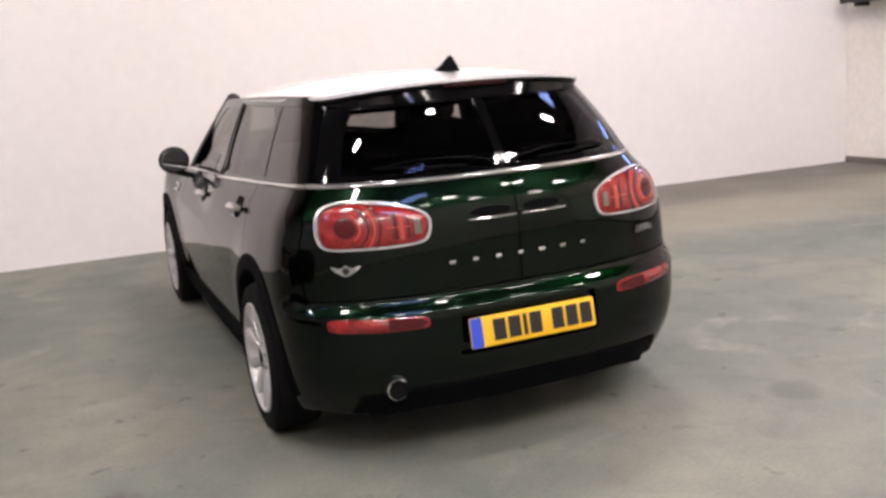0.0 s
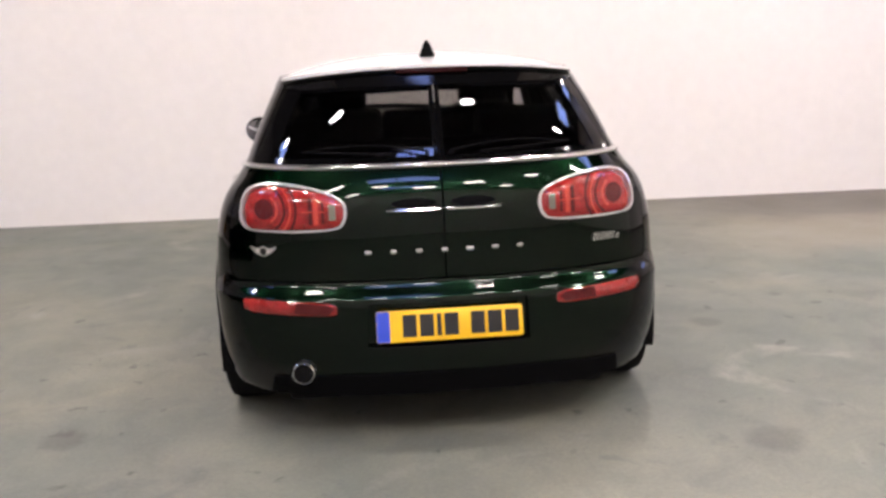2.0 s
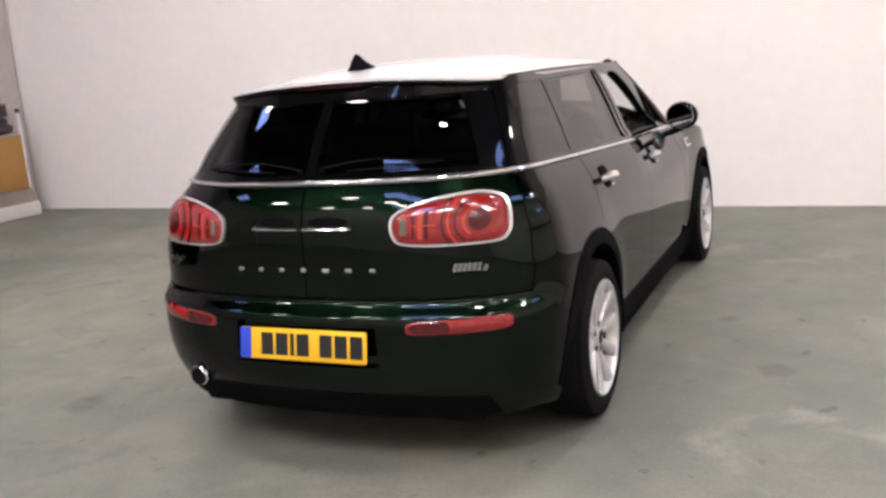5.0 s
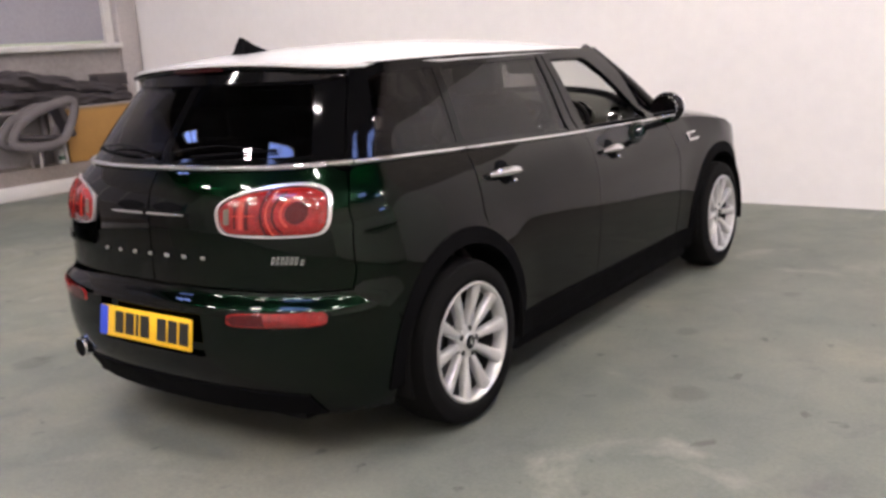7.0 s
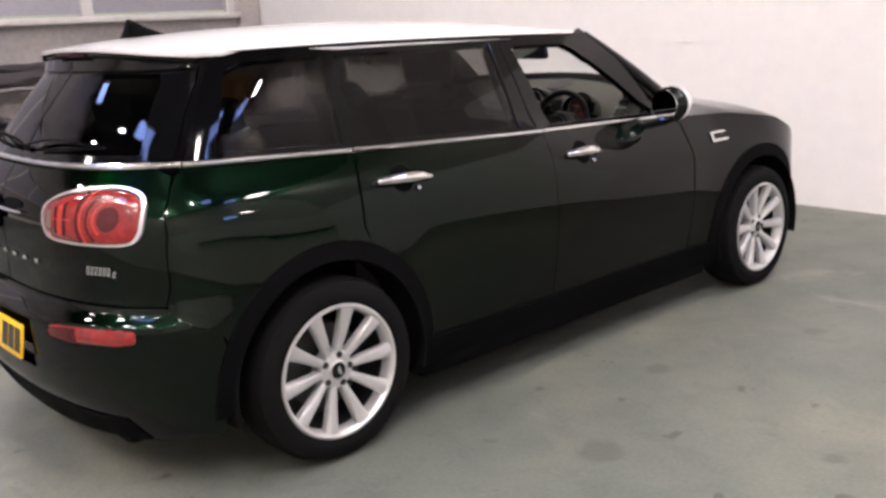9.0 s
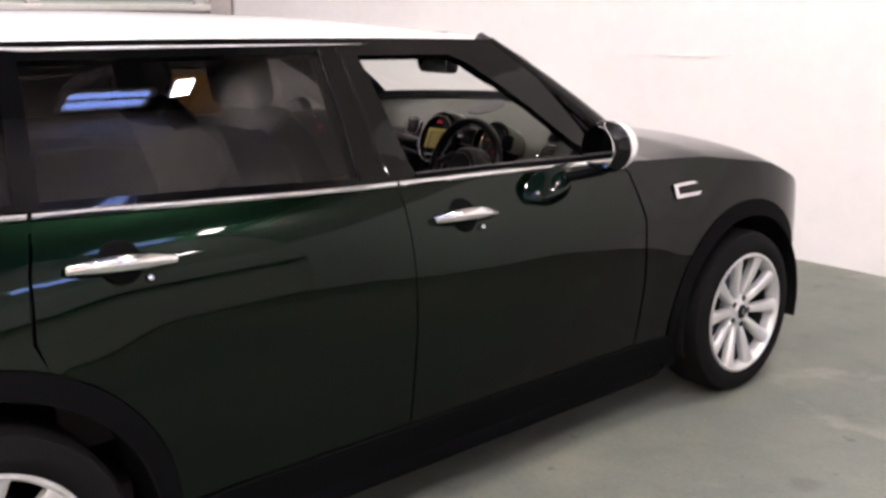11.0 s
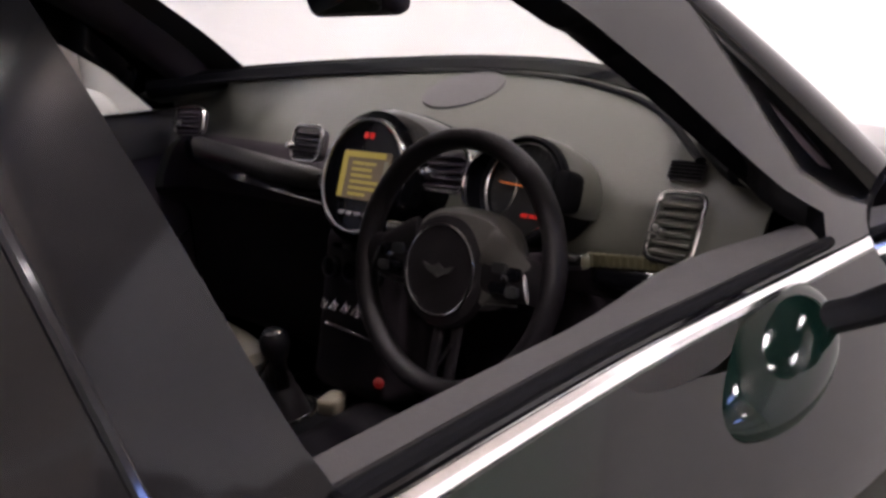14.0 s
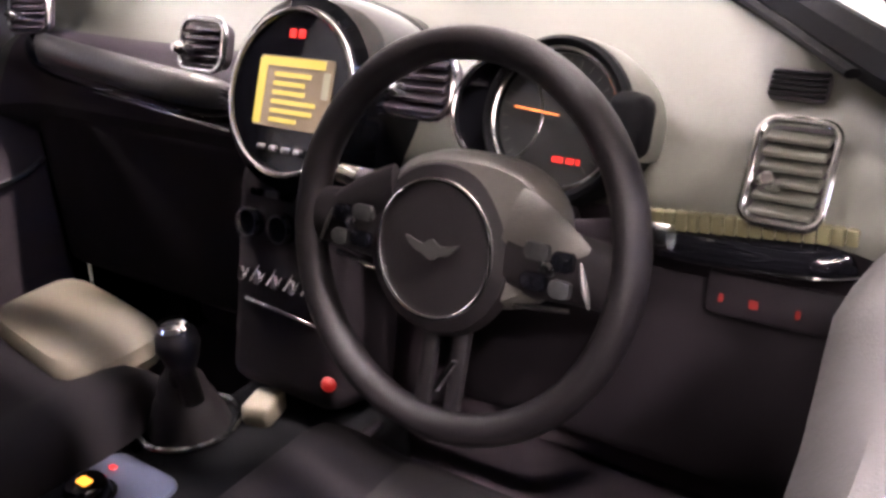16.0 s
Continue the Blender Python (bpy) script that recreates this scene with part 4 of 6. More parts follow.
pts = [skin(-q_tail(0.70, 1.04) + 2 * q_tail(0.70, 1.04) * i / n, 1.040) for i in range(n + 1)]
part("tail_belt_strip", sweep([(p.x, p.y - 0.002, p.z) for p in pts], 0.012, 10, 0.85), CHROME, car, "bright chrome strip under tail window")

# bumper: plate recess, reflectors ------------------------------------------
def bumper():
    o = []
    sd = [(-0.385, 0.470), (-0.40, 0.545), (-0.50, 0.600)]
    right = [(abs(q_side(y, z)), z) for y, z in fine_open([(-0.40, 0.20), (-0.395, 0.36)] + sd, 0.03)]
    right += [(q_tail(x, z), z) for x, z in fine_open([(0.79, 0.618), (0.775, 0.637), (0.5, 0.635), (0.0, 0.635)], 0.03)]
    left = [(-q, z) for q, z in right[:-1]]
    bottom = [(q_tail(x, 0.20), 0.20) for x in np.linspace(-0.70, 0.70, 40)]
    loop = right + left[::-1] + bottom
    holes = [[(s * abs(q_tail(x, z)), z) for x, z in smooth_loop([(0.395, 0.548), (0.42, 0.528), (0.60, 0.530), (0.72, 0.537), (0.738, 0.560), (0.72, 0.583), (0.60, 0.580), (0.42, 0.572)], 4)] for s in (1, -1)]
    rec = [(q_tail(x, z), z) for x, z in fine([(-0.292, 0.410), (0.292, 0.410), (0.284, 0.566), (-0.284, 0.566)], 0.03)]
    ob = skin_panel("rear_bumper", loop, PAINT, car, "dark green rear bumper with plate recess", holes=holes + [rec], depth=0.035, step=0.016)
    skin_panel("plate_recess", rec, PAINT, ob, "dark plate recess", off=-0.022, depth=0.01)
    for h in holes:
        rl = skin_panel("bumper_reflector", h, RED, ob, "slim red bumper reflector lamp", off=-0.002, dome=0.008, depth=0.02, step=0.02)
        sg = 1 if h[0][0] > 0 else -1
        skin_panel("reflector_insert", [(sg * abs(q_tail(x, z)), z) for x, z in fine([(0.404, 0.552), (0.424, 0.534), (0.50, 0.534), (0.545, 0.536), (0.538, 0.574), (0.50, 0.573), (0.424, 0.567)], 0.03)], REDDARK, rl, "dark inner segment", off=0.0070, depth=0.003, step=0.02)
    sl = [(q_tail(x, z), z) for x, z in fine([(-0.27, 0.404), (0.27, 0.404), (0.27, 0.410), (-0.27, 0.410)], 0.03)]
    skin_panel("recess_lip", sl, BLACKGLOSS, ob, off=0.004, depth=0.012)
    low = [(q_tail(x, z), z) for x, z in fine([(-0.66, 0.205), (0.66, 0.205), (0.64, 0.285), (0.36, 0.30), (-0.36, 0.30), (-0.64, 0.285)], 0.03)]
    skin_panel("bumper_skirt", low, CLAD, ob, "black plastic bumper skirt", off=0.006, depth=0.03)


bumper()

# number plate, its marks turned to bars
plate_m = Matrix.Translation((0, -0.7815, 0.487)) @ Matrix.Rotation(radians(90 - 10), 4, "X")
plate = part("number_plate", moved(slab(rounded(0.52, 0.111, 0.008), 0.006, 0.0015), plate_m), YELLOW, car, "yellow rear number plate with dark bars")
part("plate_band", moved(slab(rounded(0.046, 0.109, 0.006), 0.0015), plate_m @ Matrix.Translation((-0.236, 0, 0.0062))), BLUE, plate, "blue band on the plate")
x = -0.168
for w_ in (0.050, 0.050, 0.016, 0.050, None, 0.050, 0.050, 0.050):
    if w_ is None:
        x += 0.033
        continue
    part("plate_bar", moved(slab([(-w_ / 2, -0.0395), (w_ / 2, -0.0395), (w_ / 2, 0.0395), (-w_ / 2, 0.0395)], 0.0012), plate_m @ Matrix.Translation((x + w_ / 2, 0, 0.0062))), INK, plate)
    x += w_ + 0.011

# tail pipe
pipe = part("exhaust_pipe", moved(lathe([(0.036, 0.0), (0.040, 0.004), (0.040, 0.22), (0.034, 0.22), (0.034, 0.006)], 32, closed=True), pose(-0.53, -0.725, 0.315, -90)), CHROME, car, "round chrome exhaust tail pipe")
part("pipe_bore", moved(lathe([(0.0, 0), (0.0335, 0.0), (0.0335, 0.012)], 28), pose(-0.53, -0.705, 0.315, 90)), SHADOWBLACK, pipe)

# letters, badge, handle bar on the tail
def tail_pose(x, z, lift=0.002):
    q = q_tail(x, z) if abs(x) > 1e-6 else 1e-4
    p, n_ = skin(q, z), skin_normal(q, z)
    if n_.y > 0:
        n_ = -n_
    right = Vector((0, 0, 1)).cross(n_).normalized()
    upv = n_.cross(right)
    return Matrix.Translation(p + n_ * lift) @ Matrix((right, upv, n_)).transposed().to_4x4()


for i, w_ in enumerate((0.040, 0.034, 0.038, 0.036, 0.046, 0.042, 0.038)):
    x = -0.275 + 0.0908 * i
    part("tail_letter_bar", moved(slab([(-w_ * 0.28, -0.0065), (w_ * 0.28, -0.0065), (w_ * 0.28, 0.0065), (-w_ * 0.28, 0.0065)], 0.004, 0.001), tail_pose(x, 0.742)), CHROME, car, "small chrome badge bar")
for i, (w_, h_) in enumerate(((0.0105, 0.0125),) * 6 + ((0.012, 0.009),)):
    xb, zb = -0.054 + 0.0165 * i + (0.004 if i == 6 else 0), -0.006 if i == 6 else 0.0
    ring_o = [(-w_ / 2 - 0.003, -h_), (w_ / 2 - 0.003, -h_), (w_ / 2 + 0.003, h_), (-w_ / 2 + 0.003, h_)]
    ring_i = [(p_[0] * 0.42, p_[1] * 0.62) for p_ in ring_o]
    part("tail_model_bar", moved(ring_slab(ring_o, ring_i, 0.003), tail_pose(0.605, 0.745) @ Matrix.Translation((xb, zb, 0))), CHROME, car, "small slanted chrome badge bar")
wing_badge = part("tail_badge", moved(slab(smooth_loop([(-0.055, 0.018), (-0.02, 0.010), (0, 0.02), (0.02, 0.010), (0.055, 0.018), (0.04, 0.0), (0.018, -0.012), (0, -0.02), (-0.018, -0.012), (-0.04, 0.0)], 4), 0.004, 0.001), tail_pose(-0.648, 0.75)), CHROME, car, "winged chrome badge")
part("badge_centre", moved(lathe([(0, 0.003), (0.012, 0.003), (0.013, 0)], 20), tail_pose(-0.648, 0.75, 0.006)), INK, wing_badge)
for s in (1, -1):
    seg = [tail_pose(s * (0.012 + 0.19 * i / 10), 0.888, 0.010).translation for i in range(11)]
    part("handle_recess", moved(slab([(0.078 * math.cos(a), 0.017 * math.sin(a)) for a in np.linspace(0, 2 * math.pi, 33)[:-1]], 0.002), tail_pose(s * 0.105, 0.911, 0.0005)), CLAD, car, "dark oval handle recess")
    part("tail_handle", sweep(seg, [0.008] * 8 + [0.007, 0.006, 0.004], 10, 0.7), CHROME, car, "bright tail door handle bar")

for s in (1, -1):
    arm = [tail_pose(s * (0.045 + 0.40 * i / 14), 1.076 + 0.020 * math.sin(math.pi * i / 14) + 0.012 * i / 14, 0.016).translation for i in range(15)]
    wp = part("rear_wiper", sweep(arm, [0.006, 0.006] + [0.005] * 5 + [0.004] * 8, 8, 0.7), CLAD, car, "dark rear wiper arm")
    blade = [tail_pose(s * (0.15 + 0.34 * i / 14), 1.071 + 0.016 * i / 14, 0.008).translation for i in range(15)]
    part("wiper_blade", sweep(blade, 0.005, 6), CLAD, wp, "black rubber wiper blade")
    part("wiper_pivot", moved(lathe([(0.0, 0.014), (0.009, 0.012), (0.011, 0.0)], 20), tail_pose(s * 0.045, 1.074, 0.0)), CLAD, wp)

# greenhouse ------------------------------------------------------------------
def glasshouse(s):
    """Side glass, its dark frames, the open front window and the A pillar."""
    def side_loop(pts):
        return [(s * q_side(y, z), z) for y, z in fine(pts, 0.03)]
    # frame of the fixed quarter and the rear door as dark sheets with openings
    top = [(y, EDGE(y) + 0.004) for y in np.linspace(1.655, -0.19, 30)]
    q_open = [(-0.285, 1.062), (0.180, 1.036), (0.205, 1.322), (-0.10, 1.322), (-0.165, 1.30)]
    r_open = [(0.232, 1.036), (1.018, 1.000), (1.012, 1.15), (0.998, 1.318), (0.25, 1.322)]
    f_open = [(1.215, 0.985), (1.905, 0.966), (1.94, 0.984), (1.72, 1.142), (1.59, 1.226), (1.51, 1.278), (1.45, 1.302), (1.124, 1.308)]
    if s < 0:
        f_open = [(1.215, 0.985), (1.955, 0.964), (1.985, 0.984), (1.81, 1.142), (1.68, 1.226), (1.57, 1.285), (1.50, 1.302), (1.110, 1.308)]
    loop = [(-0.38, 1.046)] + [(y, BELT(y)) for y in np.linspace(-0.3, 2.08, 42)] + [(2.09, 1.01)] + [(1.655 + 0.435 * (1 - i / 8), 1.01 + 0.329 * i / 8) for i in range(1, 8)] + top
    skin_panel("window_frame", [(s * q_side(y, z), z) for y, z in fine(loop, 0.03)], PILLARBLACK, car, "gloss black window frames and pillars", holes=[side_loop(q_open), side_loop(r_open), side_loop(f_open)], depth=0.03, off=-0.004)
    skin_panel("quarter_glass", side_loop(q_open), GLASS_QUARTER, car, "dark privacy quarter glass", off=-0.007, depth=0.004, step=0.022)
    skin_panel("rear_door_glass", side_loop(r_open), GLASS_DARK, car, "dark privacy rear door glass", off=-0.007, depth=0.004, step=0.022)
    if s < 0:
        skin_panel("front_door_glass", side_loop(f_open), GLASS_FRONT, car, "lightly tinted front door glass", off=-0.007, depth=0.004, step=0.05)
    # raised beads along the centre pillar: glass edge and door seam
    for y0, y1 in ((1.026, 1.006), (1.117, 1.062)):
        bead = [skin(s * q_side(y0 + (y1 - y0) * i / 10, 0.99 + 0.335 * i / 10), 0.99 + 0.335 * i / 10) - Vector((s * 0.004, 0, 0)) for i in range(11)]
        part("pillar_bead", sweep(bead, 0.0042, 8), BLACKGLOSS, car, "gloss black pillar bead")
    # lowered pane edge and rubber seal along the open front window
    for nm, y0, y1, o in (("window_seal", 1.21, 1.90, -0.002),):
        pts = [skin(s * q_side(y0 + (y1 - y0) * i / 16, BELT(y0 + (y1 - y0) * i / 16) + 0.007), BELT(y0 + (y1 - y0) * i / 16) + 0.007) + Vector((s * o, 0, 0)) for i in range(17)]
        part(nm, sweep(pts, 0.0065, 8, 1.0), CLAD, car)


for s in (1, -1):
    glasshouse(s)


# tail window and its surround, split in the middle
def tail_win(s):
    loop = [(0.0012, 1.045), (0.679, 1.052), (0.664, 1.10), (0.589, 1.27), (0.557, 1.325), (0.0012, 1.335)]
    L_ = [(s * abs(q_tail(x, z)), z) for x, z in fine(loop, 0.03)]
    inner = [(0.020, 1.066), (0.60, 1.070), (0.58, 1.12), (0.515, 1.27), (0.49, 1.300), (0.020, 1.308)]
    I_ = [(s * abs(q_tail(x, z)), z) for x, z in fine(inner, 0.03)]
    skin_panel("tail_window_frame", L_, PILLARBLACK, car, "gloss black tail window frame", holes=[I_], depth=0.025, off=-0.002)
    skin_panel("tail_window", I_, GLASS_DARK, car, "dark privacy tail window", off=-0.004, depth=0.004, step=0.022)
    # body pillar between tail and side glass
    pil = [(0.682, 1.046), (0.667, 1.10), (0.592, 1.27), (0.560, 1.330)]
    a = [(s * abs(q_tail(x, z)), z) for x, z in fine_open(pil, 0.03)]
    b = [(s * q_side(y, z), z) for y, z in fine_open([(-0.18, 1.352), (-0.384, 1.046)], 0.03)]
    skin_panel("rear_pillar", a + b, PILLARBLACK, car, "gloss black rear pillar", depth=0.02)


for s in (1, -1):
    tail_win(s)


# roof: white skin, rear spoiler edge -----------------------------------------
ROOF_CROWN = curve_fn([(0, 0.038), (0.08, 0.056), (0.2, 0.072), (0.45, 0.083), (0.7, 0.074), (0.9, 0.05), (1, 0.034)])


def roof_top(u, v):
    """v: tail to front; u: left to right; the tail edge follows the body's round corners."""
    x = 2 * u - 1
    y0, y1 = -0.410 + 0.31 * (1 - max(0.0, 1 - abs(x) ** 2.8) ** (1 / 2.8)), 1.70
    y = y0 + (y1 - y0) * v
    w = (half_width(max(y, -0.1), 1.352) + 0.004) * (0.960 + 0.040 * min(1, v * 5))
    front = 0.03 * x * x * max(0, (v - 0.8) / 0.2) ** 2
    crown = ROOF_CROWN(v) * (1 - abs(x) ** 2.4)
    return (x * w, y - front + 0.10 * max(0, v - 0.9) * 10 * 0.4 * (1 - x * x), EDGE(y) - 0.002 + crown - 0.012 * (abs(x) ** 8) * min(1, v * 4))


surface_grid("roof", roof_top, 56, 60, WHITE, car, "white painted roof", thick=0.012)


def spoiler(u, v):
    """The gloss black lip that rolls from the roof's tail edge down to the tail glass."""
    x_, y_, z_ = roof_top(0.015 + 0.97 * u, 0.0)
    low = skin(q_tail(x_ * 0.985, 1.312), 1.312)
    rows = ((y_ + 0.016, z_ - 0.011), (y_ - 0.001, z_ - 0.012), (y_ + 0.001, z_ - 0.024), (y_ + 0.012, z_ - 0.033), (low.y - 0.003, 1.312))
    k = min(int(v * 4), 3)
    f_ = v * 4 - k
    return (x_ * (1 - 0.012 * v), rows[k][0] * (1 - f_) + rows[k + 1][0] * f_, rows[k][1] * (1 - f_) + rows[k + 1][1] * f_)


surface_grid("spoiler_edge", spoiler, 48, 12, PILLARBLACK, car, "gloss black edge under the roof spoiler", angle=60)
part("high_brake_lamp", moved(box(-0.135, 0.135, -0.010, 0.010, -0.008, 0.008, 0.003), pose(0, -0.4035, 1.3650)), mat("dim_brake_lens", (0.022, 0.003, 0.004), 0.2, 0, spec=0.2, var=0.2, scale=40), car, "dark red high brake lamp")
FIN = [(-0.215, 0.034, 0.000), (-0.205, 0.036, 0.022), (-0.197, 0.030, 0.055), (-0.188, 0.020, 0.072), (-0.170, 0.018, 0.068), (-0.13, 0.028, 0.040), (-0.07, 0.030, 0.012), (-0.03, 0.020, 0.000)]
fv, ff = [], []
for y, w_, h in FIN:
    for k in range(9):
        a = math.pi * k / 8
        fv.append((0.85 * w_ * math.cos(a), y, 1.414 + (0.86 * h + 0.004) * math.sin(a) ** 0.7))
for j in range(len(FIN) - 1):
    for k in range(8):
        ff.append((j * 9 + k, j * 9 + k + 1, (j + 1) * 9 + k + 1, (j + 1) * 9 + k))
ff += [tuple(range(9)), tuple(range((len(FIN) - 1) * 9, len(FIN) * 9))]
raw("roof_aerial", fv, ff, CLAD, car, "black shark-fin roof aerial", fix=True)


# windscreen, A pillars, bonnet, nose -----------------------------------------
def screen(u, v):
    x = 2 * u - 1
    w = 0.715 * (1 - v) + 0.545 * v
    y = 2.38 * (1 - v) + 1.79 * v - (0.24 * (1 - v) + 0.11 * v) * x * x
    z = 1.00 * (1 - v) + 1.366 * v + 0.03 * math.sin(math.pi * v) - 0.05 * x * x
    return (x * w, y, z)


ws = surface_grid("windscreen", screen, 24, 16, GLASS, car, "clear windscreen")
ws.visible_shadow = False


def frit(name, u0, u1, v0, v1, nu, nv):
    surface_grid(name, lambda u, v: tuple(Vector(screen(u0 + (u1 - u0) * u, v0 + (v1 - v0) * v)) - Vector((0, 0.006, 0.003))), nu, nv, INK, ws, "black printed windscreen border")


frit("screen_border", 0.0, 0.105, 0.0, 1.0, 5, 16)
frit("screen_border", 0.925, 1.0, 0.0, 1.0, 4, 16)
frit("screen_border", 0.105, 0.925, 0.0, 0.10, 20, 3)
frit("screen_border", 0.105, 0.925, 0.92, 1.0, 20, 3)
for s in (1, -1):
    pl = [Vector((s * (0.722 - 0.150 * i / 14), 2.150 - 0.495 * i / 14, 0.955 + 0.378 * i / 14 + 0.012 * math.sin(math.pi * i / 14))) for i in range(15)]
    part("front_pillar", sweep(pl, [0.052 - 0.034 * i / 14 for i in range(15)], 12, 0.62, up=(0.9 * s, 0.5, 0.4)), PILLARBLACK, car, "gloss black windscreen pillar")


def bonnet(u, v):
    x = 2 * u - 1
    y = 2.05 + 1.33 * v
    ze = 0.934 if y < 2.2 else float(np.interp(y, [2.2, 2.5, 2.85, 3.08, 3.22, 3.40], [0.927, 0.913, 0.861, 0.775, 0.672, 0.53]))
    w = half_width(min(y, 3.42), ze)
    zc = float(np.interp(y, [2.05, 2.35, 2.45, 2.8, 3.1, 3.3, 3.40], [0.96, 0.985, 0.990, 0.962, 0.89, 0.78, 0.64]))
    return (x * w, y, ze - 0.003 + (zc - ze) * (1 - abs(x) ** 2.6) ** 0.75)


surface_grid("bonnet", bonnet, 40, 44, PAINT, car, "dark green rounded bonnet", thick=0.012)
surface_grid("scuttle_panel", lambda u, v: ((2 * u - 1) * 0.71, 2.34 + 0.10 * v - 0.24 * (2 * u - 1) ** 2, 0.985 + 0.012 * v - 0.05 * (2 * u - 1) ** 2), 20, 4, CLAD, car, "black scuttle below the windscreen", thick=0.01)


def nose(u, v):
    z = 0.20 + 0.52 * v
    start = 3.115 if z < 0.44 else 3.222
    a0 = math.asin(((start - FRONT + FC) / FC) ** (PF / 2))
    a = a0 + (math.pi - 2 * a0) * u
    c = math.cos(a)
    return (math.copysign(HALF(z) * abs(c) ** (2 / PF), c), FRONT - FC + FC * math.sin(a) ** (2 / PF) - 0.02 * abs(v - 0.5), z)


surface_grid("front_bumper", nose, 60, 16, PAINT, car, "dark green front bumper and nose", thick=0.01)
# side scuttle badge: an open chrome bracket with an indicator
for s in (1, -1):
    def side_pose(y, z, lift=0.003):
        q = s * q_side(y, z)
        p, n_ = skin(q, z), skin_normal(q, z)
        if n_.x * s < 0:
            n_ = -n_
        right = Vector((0, 0, 1)).cross(n_).normalized()
        return Matrix.Translation(p + n_ * lift) @ Matrix((right, n_.cross(right), n_)).transposed().to_4x4()
    c = [(-0.075, 0.030), (0.055, 0.030), (0.075, 0.018), (-0.058, 0.018), (-0.062, -0.016), (0.085, -0.016), (0.06, -0.030), (-0.080, -0.030)]
    if s < 0:
        c = [(-a, b) for a, b in reversed(c)]
    part("side_badge", moved(slab(c, 0.006, 0.001), side_pose(2.338, 0.815) @ Matrix.Diagonal((0.88, 0.86, 1, 1))), CHROME, car, "chrome bracket-shaped wing badge")
    part("side_repeater", moved(slab(rounded(0.014, 0.050, 0.005), 0.004), side_pose(3.15, 0.52)), WHITE, car, "small pale side reflector")

# door mirrors ----------------------------------------------------------------
MIRROR = mat("mirror_glass", (0.75, 0.76, 0.78), 0.02, 1.0)


def ball(cx, cy, cz, rx, ry0, ry1, rz):
    """An egg: ry0 deep behind its middle, ry1 before it."""
    bm = bmesh.new()
    bmesh.ops.create_uvsphere(bm, u_segments=32, v_segments=20, radius=1)
    for v in bm.verts:
        x, y, z = v.co
        v.co = (x * rx + cx, (y * ry1 if y > 0 else y * ry0) + cy, z * rz + cz)
    return bm


for s in (1, -1):
    cx, cy, cz = s * 0.889, 1.85, 1.016
    mir = part("door_mirror", ball(cx, cy, cz, 0.086, 0.02, 0.088, 0.077), WHITE, car, "round door mirror with white cap and black shell")
    part("mirror_shell", ball(cx, cy - 0.004, cz, 0.0885, 0.048, 0.026, 0.079), BLACKGLOSS, mir, "gloss black mirror shell")
    part("mirror_face", moved(slab([(0.073 * math.cos(a), 0.065 * math.sin(a)) for a in np.linspace(0, 2 * math.pi, 40)[:-1]], 0.004), pose(cx, cy - 0.0505, cz, 90, 0, -s * 9)), MIRROR, mir, "mirror glass")
    part("mirror_arm", sweep([(s * 0.770, 1.745, 0.918), (s * 0.815, 1.800, 0.926), (s * 0.855, 1.845, 0.940), (s * 0.887, 1.86, 0.968)], [0.022, 0.021, 0.027, 0.046], 14, 0.7), CLAD, mir)
    ln = Vector((0, 0.972, 0.235)).normalized()
    up_ = Vector((s * 0.70, -0.10, 0.70))
    up_ = (up_ - ln * up_.dot(ln)).normalized()
    wd = up_.cross(ln)
    m_ = Matrix.Translation(skin(s * q_side(1.686, 0.909), 0.909) + Vector((s * 0.002, 0, 0.002))) @ Matrix((ln, wd, up_)).transposed().to_4x4()
    bm = bmesh.new()
    bmesh.ops.create_uvsphere(bm, u_segments=40, v_segments=20, radius=1)
    for v in bm.verts:
        v.co = (v.co.x * 0.112, v.co.y * 0.056, v.co.z * (0.018 if v.co.z > 0 else 0.050))
    part("mirror_foot", moved(bm, m_), FOOTGREEN, mir, "oval dark green mirror foot")


